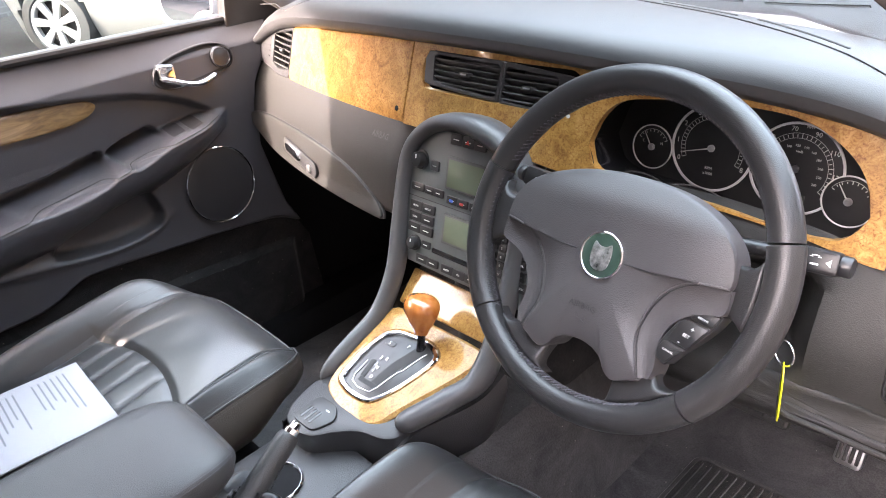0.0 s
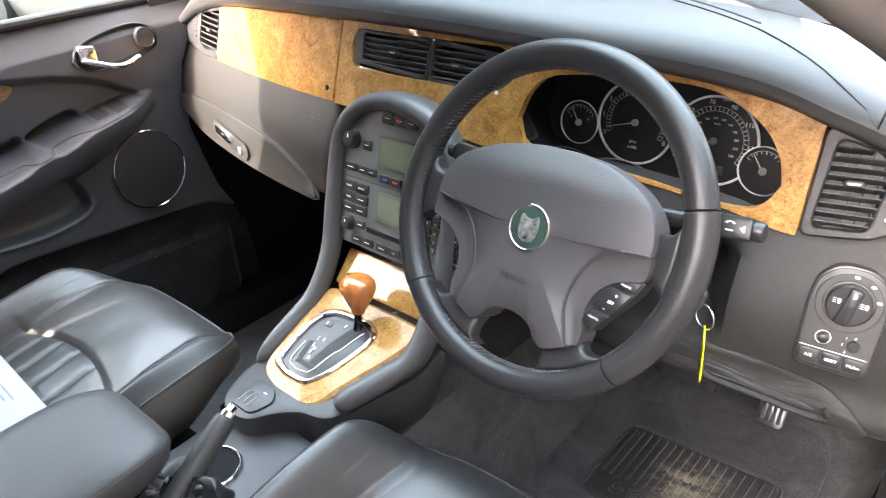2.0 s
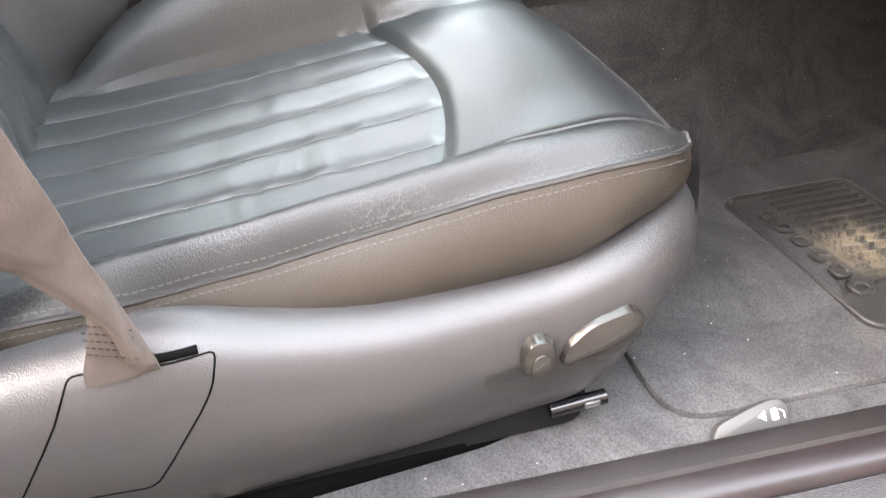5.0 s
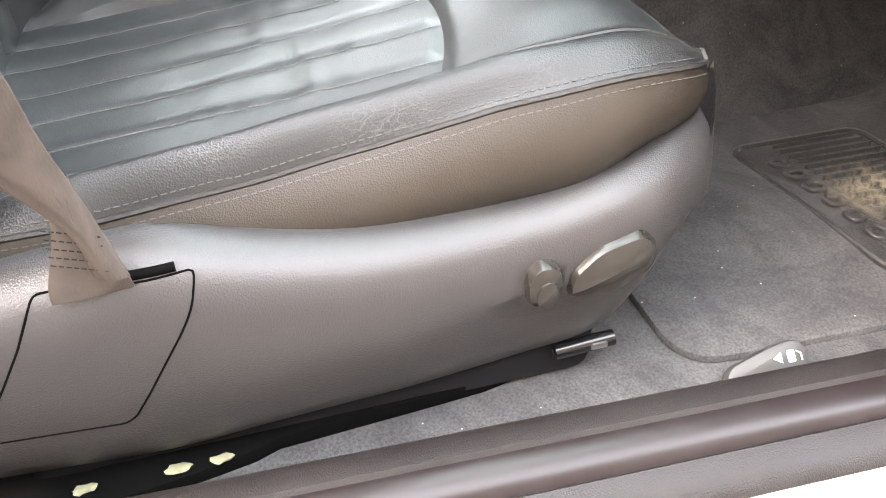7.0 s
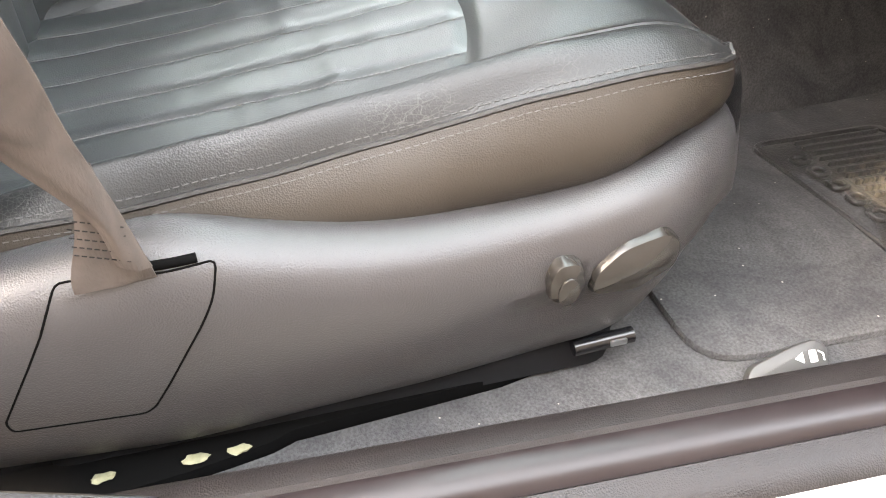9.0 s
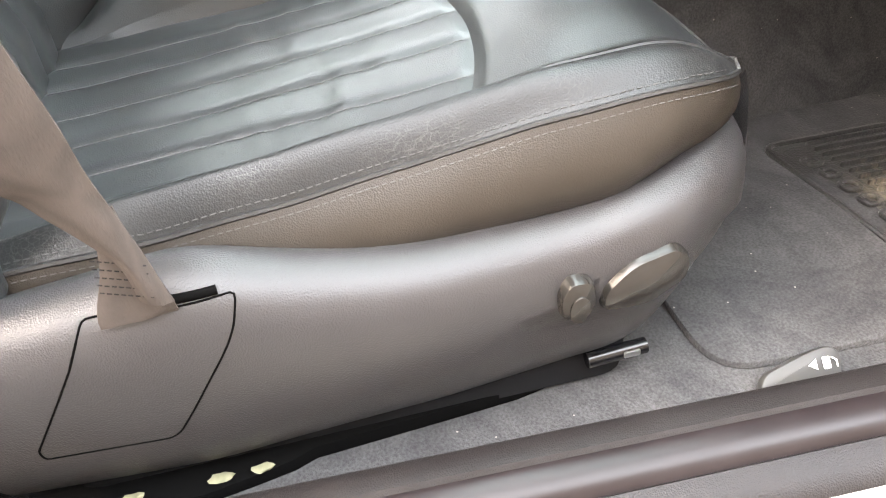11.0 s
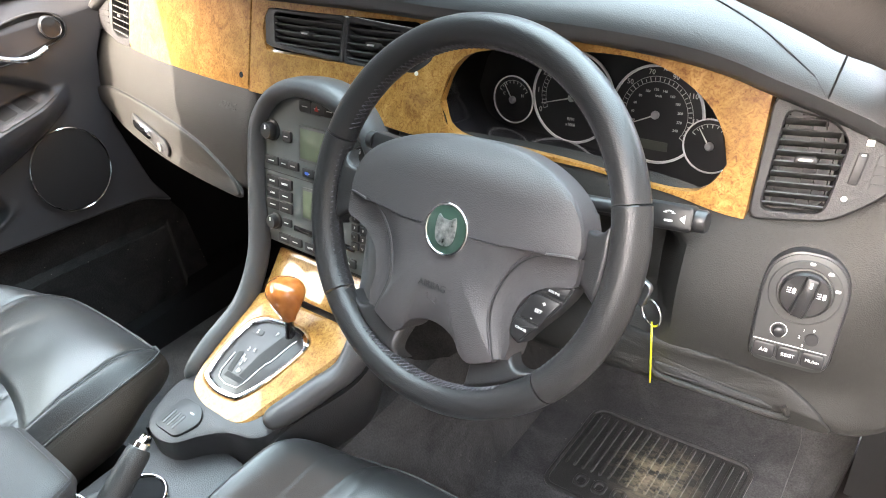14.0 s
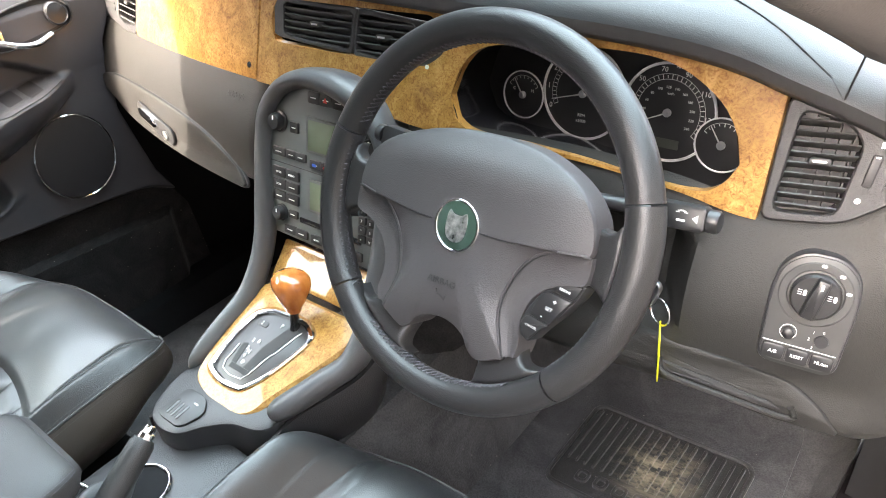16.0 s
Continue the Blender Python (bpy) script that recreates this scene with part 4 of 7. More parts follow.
# wood gear surround
GS = [(-0.060, 0.553), (-0.045, 0.530), (-0.010, 0.518), (0.031, 0.5155), (0.066, 0.520), (0.083, 0.534), (0.090, 0.552), (0.106, 0.585), (0.127, 0.625), (0.146, 0.672), (0.142, 0.697), (0.030, 0.699), (-0.060, 0.698), (-0.065, 0.66), (-0.065, 0.60)]
cfr = lambda a, b, w=0.0: Vector((a, b, con(b))) + w * Vector((0, -0.33, 0.944))
GATE = [(-0.035, 0.552), (-0.0425, 0.564), (-0.0450, 0.60), (-0.0390, 0.640), (-0.025, 0.657), (-0.002, 0.665), (0.048, 0.668), (0.073, 0.661), (0.082, 0.651), (0.078, 0.628), (0.061, 0.582), (0.043, 0.555), (0.033, 0.548), (-0.001, 0.5445)]
def by_angle(poly, c, n=72):
    out = []
    for k in range(n):
        a = 2 * math.pi * k / n
        d = Vector((math.cos(a), math.sin(a)))
        best = None
        for i in range(len(poly)):
            p, q = Vector(poly[i]) - c, Vector(poly[(i + 1) % len(poly)]) - c
            e = q - p
            den = d.x * e.y - d.y * e.x
            if abs(den) < 1e-12:
                continue
            t = (p.x * e.y - p.y * e.x) / den
            s = (p.x * d.y - p.y * d.x) / den
            if t > 0 and -1e-6 <= s <= 1 + 1e-6:
                best = t if best is None else max(best, t)
        out.append(tuple(c + d * best))
    return out
def soft_outline(pts, n=96):
    return [(p.x, p.y) for p in catmull([(x, y, 0) for x, y in pts], n, True)]
gc = Vector((0.015, 0.61))
part("walnut_surround", ring_plate(by_angle(soft_outline(GS), gc), by_angle(soft_outline(GATE), gc), lambda a, b, w=0: cfr(a, b, w + 0.010), 0.02, 0.005), WOOD, console, "lacquered burr walnut gear surround")
part("gate_trim", ring_plate(by_angle(soft_outline([(0.015 + (x - 0.015) * 1.03, 0.61 + (y - 0.61) * 1.03) for x, y in GATE]), gc), by_angle(soft_outline([(0.015 + (x - 0.015) * 0.91, 0.61 + (y - 0.61) * 0.91) for x, y in GATE]), gc), lambda a, b, w=0: cfr(a, b, w + 0.0125), 0.012, 0.002), CHROME, console, "chrome gate ring")
part("gate_plate", plate(by_angle(soft_outline([(0.015 + (x - 0.015) * 0.93, 0.61 + (y - 0.61) * 0.93) for x, y in GATE]), gc), lambda a, b, w=0: cfr(a, b, w + 0.008), 0.01, 0.001), SMOOTH, console, "black gear gate")
# ashtray door above the gear surround
afr = lambda a, b, w=0.0: Vector((CX + a, 0.706 + b * 0.70, 0.668 + b * 0.714)) + w * Vector((0, -0.714, 0.70))
part("ashtray_door", plate(rrect(0.195, 0.062, 0.004), lambda a, b, w=0: afr(a, b + 0.031, w + 0.006 + 1.2 * (b * b)), 0.012, 0.003, 6, 0.0), WOOD, console, "lacquered burr walnut ashtray door")
# rear tray
part("tray", plate([(CX + x, y) for x, y in ((-0.10, 0.12), (0.10, 0.12), (0.10, 0.46), (0.09, 0.50), (-0.09, 0.50), (-0.10, 0.46))], lambda a, b, w=0: Vector((a, b, 0.565 + w)), 0.25, 0.006), TRIM, console)
part("vent_block", plate(soft_outline([(-0.050, 0.454), (-0.018, 0.447), (0.012, 0.455), (0.035, 0.480), (0.065, 0.503), (0.105, 0.515), (0.122, 0.535), (0.118, 0.56), (0.05, 0.57), (-0.05, 0.56), (-0.078, 0.53), (-0.070, 0.48)]), lambda a, b, w=0: Vector((a, b, 0.604 + 0.12 * (b - 0.5) + w)), 0.08, 0.006), TRIM, console)

stack = thing("centre_stack", "grey audio and climate panel with two green displays", "car radio", (CX + 0.005, 0.77, 0.84))
sfr = flat_frame((CX + 0.004, 0.767, 0.845), (1, 0, 0), (0, 0.287, 0.958))
FACEO = [(-0.105, -0.115), (0.135, -0.118), (0.142, -0.04), (0.136, 0.04), (0.122, 0.08), (0.09, 0.108), (0.045, 0.12), (-0.045, 0.12), (-0.09, 0.108), (-0.116, 0.08), (-0.122, 0.04), (-0.118, -0.04)]
part("faceplate", plate(FACEO, lambda a, b, w=0: sfr(a, b, w), 0.04, 0.003), FACE, stack, "matt grey faceplate")

# ---- seats ----
def seat(name, cx, cy, dz, lb, label, sx=1.0):
    """A leather seat. Cushion in local x (across), y (front), z; lb: height of the tall bolster."""
    ob = thing(name, label, "car seat", (cx, cy, FLOOR_Z))
    o = Vector((cx, cy, 0.525 + dz))
    HW, YB = 0.236, -0.34
    BASE = [(-0.35, 0.492), (-0.28, 0.497), (-0.15, 0.510), (0.04, 0.536), (0.12, 0.550), (0.19, 0.556), (0.27, 0.556)]
    RIDGE = [(-0.35, 0.485), (-0.282, 0.503), (-0.223, 0.553), (-0.12, 0.600), (-0.06, 0.618), (0.03, 0.634), (0.11, 0.638), (0.17, 0.632), (0.27, 0.625)]
    PIPE = [(-0.35, 0.478), (-0.2, 0.486), (-0.142, 0.492), (-0.082, 0.499), (-0.022, 0.509), (0.038, 0.521), (0.098, 0.533), (0.158, 0.541), (0.218, 0.540), (0.250, 0.531), (0.27, 0.526)]
    WIDE = [(-0.35, 0.200), (-0.1, 0.198), (0.0, 0.198), (0.068, 0.203), (0.128, 0.208), (0.17, 0.209), (0.2, 0.206), (0.23, 0.196), (0.256, 0.175)]
    # flute seams from the outer edge of the insert inwards: place at the rear and at the front
    FLUTES = [(-0.166, -0.166), (-0.112, -0.112), (-0.058, -0.062), (0.003, -0.008), (0.058, 0.055), (0.110, 0.116), (0.168, 0.160)]

    def flutes(y):
        t = max(0.0, min(1.0, (y + 0.17) / 0.23))
        return [a + (b - a) * t for a, b in FLUTES]

    def front(u):
        a = 2 * u - 1
        return 0.257 - (0.05 * abs(a) ** 5 + 0.022 * a * a if a < 0 else 0.002 * a * a)

    def sm(t):
        t = max(0.0, min(1.0, t))
        return t * t * (3 - 2 * t)

    def height(x, y, yf):
        zb = smooth_table(y, BASE)
        z = zb
        r = (smooth_table(y, RIDGE) - zb) * lb
        xs = -0.160 + 0.035 * sm((y - 0.0) / 0.2)
        t = max(0.0, min(1.0, (xs - x) / (xs + 0.210)))
        s = t * (2 - t) * (1 - sm(y / 0.2)) + sm(t) * sm(y / 0.2)
        z += r * s
        out = max(0.0, (-x - 0.205) / 0.031)
        z -= (0.012 + 0.30 * max(0.0, r)) * out * out
        near = max(0.0, (y - yf + 0.085) / 0.085)
        lap = 0.0
        if x > 0.155:
            lap = min(1.0, (x - 0.155) / (smooth_table(y, WIDE) - 0.155))
            t = min(1.0, (x - 0.155) / (smooth_table(y, WIDE) - 0.155))
            z += (smooth_table(y, PIPE) - zb) * t * t + 0.014 * math.sin(math.pi * t) ** (1.0 + 0.8 * sm(y / 0.08)) * (1 - 0.45 * sm((y - 0.08) / 0.16)) * (1 - min(1.0, near) ** 1.5) * sm((y + 0.30) / 0.1)
        ax = abs(x)
        arc = 0.080 - 1.35 * x * x
        d = arc - y
        P = flutes(y)
        lim = P[-1] if x > 0 else 0.166
        e = min(lim - ax, d)
        if e > 0:
            z -= 0.008
            f = float(np.interp(x, P, range(len(P)))) % 1.0
            z += 0.0042 * (1 - abs(2 * f - 1) ** 5) * min(1.0, e / 0.012)
            wr = noise.noise(Vector((x * 9, y * 38, 3.0))) + 0.5 * noise.noise(Vector((x * 25 + 4, y * 70, 1.0)))
            z += 0.0026 * max(-0.1, wr) * math.exp(-((y + 0.07) / 0.075) ** 2)
        else:
            g = math.hypot(max(0.0, ax - lim), max(0.0, -d))
            z -= 0.008 * max(0.0, 1 - g / 0.012) ** 1.5
            if ax < 0.17:
                z += 0.008 * sm((-d) / 0.08) * sm((0.20 - ax) / 0.10)
        if y > 0.03 and x < -0.1:
            ls = -0.160 + 0.014 * sm((y - 0.03) / 0.16)
            z -= 0.0022 * max(0.0, 1 - abs(x - ls) / 0.004)
        z += 0.0022 * noise.noise(Vector((x * 14, y * 14, dz * 50)))
        z -= (0.034 + 0.75 * max(0.0, r) * s) * near ** 2.4 * (1 - lap)
        return z + dz

    def arc_y(x):
        return 0.080 - 1.35 * x * x

    def xu(u):
        if u < 0.15:
            return -HW + (HW - 0.166) * u / 0.15
        if u > 0.85:
            return 0.166 + (HW - 0.166) * (u - 0.85) / 0.15
        return -0.166 + 0.332 * (u - 0.15) / 0.7

    def surf(x, y):
        return Vector((cx + x * sx, cy + y, height(x, y, front((x / HW + 1) / 2))))

    def place(u, v):
        x = xu(u)
        ya, yf = arc_y(x), front((x / HW + 1) / 2)
        y = YB + (ya - YB) * v / 0.6 if v < 0.6 else ya + (yf - ya) * (v - 0.6) / 0.4
        if x > 0:
            xe = flutes(y)[-1]
            we = max(xe + 0.004, smooth_table(y, WIDE))
            xe = min(xe, 0.97 * we)
            x = x * xe / 0.166 if x <= 0.166 else xe + (we - xe) * (x - 0.166) / (HW - 0.166)
        return surf(x, y)

    def is_insert(u, v):
        return 0.15 < u < 0.85 and v < 0.6
    part("fluted_insert", grid(240, 170, place, is_insert), SEATHIDE, ob, "black leather insert with sewn flutes")
    part("cushion", grid(240, 170, place, lambda u, v: not is_insert(u, v) and u < 0.85), SEATHIDE, ob, "black leather cushion")
    part("side_bolster", grid(240, 170, place, lambda u, v: u > 0.85), BOLSTER, ob, "creased black leather side bolster")
    # skirt below the seam
    edge = [place(0, j / 60) for j in range(61)] + [place(i / 40, 1) for i in range(1, 41)] + [place(1, j / 60) for j in range(59, -1, -1)]
    rows = []
    for k in range(9):
        f = k / 8
        row = []
        for p in edge:
            d = Vector((p.x - cx, p.y - cy, 0)).normalized()
            row.append(p + d * ((0.013 + 0.013 * sm((p.x - cx - 0.1) / 0.08)) * math.sin(math.pi * f * 0.8) - 0.010 * f * f - 0.048 * f ** 1.2 * sm((p.y - cy - 0.12) / 0.12)) + Vector((0, 0, -0.085 * f)))
        rows.append(row)
    part("skirt", loft(rows), SKIRT, ob, "black leather cushion side")
    # seam lines
    upper, lower = [], []
    for j in range(121):
        p = q = place(1, 0.02 + 0.96 * j / 120)
        d = Vector((p.x - cx, p.y - cy, 0)).normalized()
        u = 1.0
        while u > 0.86 and (q - p).length < 0.0062:
            u -= 0.002
            q = place(u, 0.02 + 0.96 * j / 120)
        upper.append(q + Vector((0, 0, 0.0007)))
        lower.append(p + d * 0.0050 + Vector((0, 0, -0.0065)))
    for row in (upper, lower):
        stitches(row, ob, 0.0062, 0.0040, 0.0005, SEAMTHREAD)
    part("piping", tube(edge, 0.0024, 6), LEATHER, ob)
    for k in range(1, 6):
        line = []
        for j in range(90):
            y = YB + 0.02 + (0.072 - 1.35 * FLUTES[k][1] ** 2 - YB - 0.02) * j / 89
            line.append(surf(flutes(y)[k] + 0.002, y) + Vector((0, 0, 0.0006)))
        stitches(line, ob, 0.0048, 0.0032, 0.0005)
    # backrest
    def back(u, v):
        a = 2 * u - 1
        w = 0.245 - 0.025 * v
        z = o.z - 0.05 + 0.65 * v
        bol = (0.13 if a < 0 else 0.075) * sm((abs(a) - 0.62) / 0.24) * (0.25 + 0.75 * sm((v - 0.02) / 0.16)) * (1 - 0.35 * v)
        y = cy - 0.305 - 0.19 * max(0.0, v - 0.1) + bol - 0.06 * max(0.0, (abs(a) - 0.86) / 0.14) ** 2
        if abs(a) < 0.64:
            f = ((a + 0.64) / 0.256) % 1.0
            y += 0.008 * (1 - abs(2 * f - 1) ** 5)
        return Vector((cx + w * a * sx, y, z))
    part("backrest", rim_back(grid(110, 40, back), (0, -0.10, 0)), SEATHIDE, ob, "black leather backrest with deep bolsters")
    # box down to the floor, near-black for the shade beneath the cushion
    part("shaded_seat_frame", plate(rrect(0.44, 0.50, 0.03), lambda a, b, w=0: Vector((cx + a, cy + b - 0.07, 0.42 + w)), 0.157, 0.01), FOOTWELL, ob)
    return ob


driver_seat = seat("driver_seat", 0.372, 0.372, 0.0, 1.0, "black leather driver's seat with creased bolsters, power controls")
passenger_seat = seat("passenger_seat", -0.318, 0.290, 0.085, 0.48, "black leather passenger seat with a fluted insert", 0.95)

# side shield of the driver's seat
ST = [(0.04, 0.472), (0.14, 0.486), (0.2, 0.492), (0.27, 0.474), (0.34, 0.462), (0.42, 0.459), (0.48, 0.463), (0.54, 0.476), (0.60, 0.486), (0.635, 0.484), (0.665, 0.468)]
SB = [(0.03, 0.302), (0.12, 0.294), (0.18, 0.290), (0.255, 0.295), (0.345, 0.300), (0.437, 0.301), (0.484, 0.306), (0.53, 0.311), (0.5525, 0.318), (0.57, 0.329), (0.592, 0.346), (0.625, 0.400), (0.65, 0.446), (0.665, 0.470)]
rows = []
for i in range(70):
    y = 0.03 + 0.630 * i / 69
    t, b = smooth_table(y, ST), smooth_table(y, SB)
    dip = 0.007 * math.exp(-((y - 0.46) / 0.05) ** 2)
    inn = 0.008 * ease((y - 0.34) / 0.12) + (0.074 * ((y - 0.50) / 0.16) ** 2 if y > 0.5 else 0.0) + (0.035 * ((y - 0.625) / 0.035) ** 2 if y > 0.625 else 0.0)
    row = [Vector((x - inn, y, z)) for x, z in ((0.585, t - 0.004), (0.598, t + 0.001), (0.612, t - 0.001), (0.624, t - 0.007), (0.634, t - 0.018), (0.639, t - 0.034), (0.6415, t - 0.055), (0.6385 - dip, (t + b) / 2 - 0.004), (0.630, b + 0.050), (0.621, b + 0.024), (0.612, b + 0.006), (0.606, b), (0.58, b + 0.002))]
    rows.append(row)
shield_bm = loft(rows)
shield_tree = BVHTree.FromBMesh(shield_bm)
shield = part("side_shield", shield_bm, SHIELD, driver_seat, "dark grey grained plastic seat side")

# ---- sill ----
sill = thing("door_sill", "dark plastic door sill over painted metal", "door sill", (0.7, 0.4, 0.2), kind="structure")
def sill_x(y): return 0.045 * (y - 0.2)
def sill_band(prof, y0=-0.3, y1=1.25, n=60):
    return loft([[Vector((x + sill_x(y) , y, z)) for x, z in prof] for y in [y0 + (y1 - y0) * i / n for i in range(n + 1)]])
part("inner_trim", sill_band([(0.655, 0.25), (0.656, 0.30), (0.660, 0.309), (0.668, 0.312), (0.682, 0.311), (0.686, 0.307)]), SILL, sill, "grained dark sill trim")
part("insert_strip", sill_band([(0.685, 0.3075), (0.690, 0.3085), (0.705, 0.305), (0.712, 0.300), (0.716, 0.293)]), SILLSMOOTH, sill, "smooth scuffed sill strip")
part("outer_trim", sill_band([(0.715, 0.294), (0.718, 0.297), (0.73, 0.293), (0.744, 0.286), (0.750, 0.277)]), SILL, sill)
part("painted_flange", sill_band([(0.748, 0.28), (0.756, 0.276), (0.775, 0.274), (0.80, 0.268), (0.815, 0.255), (0.825, 0.22), (0.82, 0.12)]), PRIMER, sill, "grey painted sill metal")

# ---- passenger door ----
DX = -0.70
door = thing("passenger_door", "dark grey leathered passenger door panel with walnut strip", "car door", (DX, 0.4, 0.3))
def on_door(y, z, w=0.0):
    """A place on the plain door lining, w proud of it."""
    v = (z - 0.30) / 0.77
    x = DX + 0.02 * math.sin(math.pi * min(1, max(0, v))) - 0.05 * max(0.0, v - 0.9) / 0.1
    if z > 0.98:
        x -= 0.01 * ((z - 0.98) / 0.09) ** 2
    x += 0.006 * math.sin(math.pi * min(1.0, max(0.0, (z - 0.87) / 0.12)))
    return Vector((x + w, y, z))
def inside(poly, Y, Z, soft):
    """1 well inside an outline, 0 outside, with a smooth shoulder of the given width; Y and Z are arrays."""
    best, odd = np.full(Y.shape, 9.0), np.zeros(Y.shape, bool)
    for (ya, za), (yb, zb_) in zip(poly, poly[1:] + poly[:1]):
        dy, dz = yb - ya, zb_ - za
        t = np.clip(((Y - ya) * dy + (Z - za) * dz) / (dy * dy + dz * dz + 1e-12), 0, 1)
        best = np.minimum(best, np.hypot(Y - ya - t * dy, Z - za - t * dz))
        odd ^= ((za > Z) != (zb_ > Z)) & (Y < ya + (Z - za) * dy / (dz if abs(dz) > 1e-9 else 1e-9))
    t = np.clip(np.where(odd, best, -best) / soft + 0.5, 0, 1)
    return t * t * (3 - 2 * t)
def soft_line(pts, n=48):
    return [(p.x, p.y) for p in catmull([(y, z, 0) for y, z in pts], n, True)]
def along(y, table):
    """A smooth line through the pairs of a table."""
    X, W = np.linspace(-0.35, 1.05, 281), np.exp(-np.linspace(-2.2, 2.2, 25) ** 2)
    V = np.interp(np.concatenate([X[0] - 0.005 * np.arange(12, 0, -1), X, X[-1] + 0.005 * np.arange(1, 13)]), [p[0] for p in table], [p[1] for p in table])
    return np.interp(y, X, np.convolve(V, W / W.sum(), "valid"))
def step(t):
    t = np.clip(t, 0, 1)
    return t * t * (3 - 2 * t)
ARM_BACK = [(-0.25, 0.800), (0.20, 0.815), (0.338, 0.830), (0.413, 0.838), (0.505, 0.855), (0.616, 0.876), (0.703, 0.882), (0.80, 0.884)]
ARM_FRONT = [(-0.25, 0.775), (0.10, 0.785), (0.27, 0.800), (0.375, 0.811), (0.49, 0.826), (0.622, 0.855), (0.728, 0.872), (0.80, 0.876)]
ARM_LOW = [(-0.25, 0.705), (0.10, 0.715), (0.271, 0.724), (0.387, 0.736), (0.448, 0.750), (0.559, 0.769), (0.627, 0.788), (0.70, 0.815), (0.746, 0.838), (0.80, 0.868)]
RECESS = [(-0.30, 1.010), (0.20, 1.000), (0.368, 0.990), (0.46, 0.976), (0.53, 0.966), (0.594, 0.954), (0.658, 0.934), (0.702, 0.912), (0.739, 0.886), (0.752, 0.872), (0.703, 0.862), (0.60, 0.84), (0.40, 0.80), (-0.30, 0.77)]
PULLS = [[(0.528, 0.862), (0.604, 0.882), (0.626, 0.872), (0.630, 0.862), (0.596, 0.848), (0.552, 0.835), (0.530, 0.843)], [(0.30, 0.838), (0.405, 0.847), (0.500, 0.864), (0.508, 0.846), (0.492, 0.826), (0.445, 0.814), (0.385, 0.808), (0.33, 0.812)]]
POCKET = [(0.362, 0.700), (0.388, 0.727), (0.433, 0.745), (0.508, 0.764), (0.546, 0.766), (0.566, 0.754), (0.580, 0.716), (0.577, 0.697), (0.550, 0.683), (0.487, 0.677), (0.414, 0.684)]
LIP = [(-0.25, 0.735), (0.262, 0.703), (0.335, 0.692), (0.414, 0.683), (0.487, 0.676), (0.550, 0.680), (0.60, 0.700)]
CARPET_TOP = [(-0.25, 0.600), (0.30, 0.598), (0.350, 0.612), (0.387, 0.637), (0.478, 0.630), (0.576, 0.619), (0.71, 0.606), (0.782, 0.597), (0.857, 0.585), (0.892, 0.558), (0.96, 0.530)]
POCKET_TOP = [(-0.25, 0.570), (0.3, 0.555), (0.584, 0.535), (0.872, 0.511), (0.96, 0.520)]
NY, NZ = 300, 250
def door_relief(Y, Z):
    """How far the moulded lining stands out from the plain one."""
    h = -0.022 * inside(RECESS, Y, Z, 0.018)
    zb_, zf, zl = along(Y, ARM_BACK), along(Y, ARM_FRONT), along(Y, ARM_LOW)
    amp = 0.062 * step((0.785 - Y) / 0.10) ** 0.7
    top = np.clip((zb_ - Z) / (zb_ - zf), 0, 1)
    low = np.clip((Z - zl + 0.012) / (zf - zl + 0.012), 0, 1)
    low = np.sin(np.pi / 2 * low) ** 0.75
    arm = np.where(Z > zf, step(top * 0.62 + 0.0) / step(0.62), low)
    h = np.maximum(h, h + (amp - h) * np.clip(arm, 0, 1))
    for p in PULLS:
        h -= 0.036 * inside(soft_line(p), Y, Z, 0.008)
    h -= 0.030 * inside(soft_line(POCKET), Y, Z, 0.018)
    h += 0.010 * np.exp(-((Z - along(Y, LIP)) / 0.012) ** 2) * step((0.62 - Y) / 0.06)
    h -= 0.024 * step((along(Y, CARPET_TOP) - Z) / 0.014 + 0.5)
    h += 0.026 * step((along(Y, POCKET_TOP) - Z) / 0.010 + 0.5) * step((0.89 - Y) / 0.03)
    return h
gy, gz = np.meshgrid(np.linspace(-0.25, 0.95, NY + 1), np.linspace(0.30, 1.07, NZ + 1), indexing="ij")
gy = -0.25 + (gy + 0.25) / 1.2 * (0.25 + np.interp(gz, (0.30, 0.50, 0.62, 0.74, 0.86, 0.93, 1.01, 1.07), (0.95, 0.93, 0.87, 0.84, 0.86, 0.89, 0.93, 0.96)))
gz = gz + (along(gy, ARM_FRONT) - 0.82) * np.exp(-((gz - 0.82) / 0.12) ** 2)
relief = door_relief(gy, gz)
along_carpet = along(gy, CARPET_TOP)
def door_pt(u, v):
    i, j = round(u * NY), round(v * NZ)
    y, z = float(gy[i, j]), float(gz[i, j])
    p = on_door(y, z, float(relief[i, j]))
    return p - Vector((0, 0, 0.03 * max(0.0, y - 0.3) * max(0.0, (z - 1.0) / 0.07)))
is_carpet = lambda u, v: float(gz[int(u * NY), int(v * NZ)]) < along_carpet[int(u * NY), int(v * NZ)] - 0.002
part("lining", rim_back(grid(NY, NZ, door_pt, lambda u, v: not is_carpet(u, v)), (-0.05, 0, -0.02)), DOORTRIM, door, "dark grey moulded leathery lining").data.set_sharp_from_angle(angle=math.pi)
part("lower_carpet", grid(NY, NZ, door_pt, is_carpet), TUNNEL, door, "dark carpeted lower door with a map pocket")

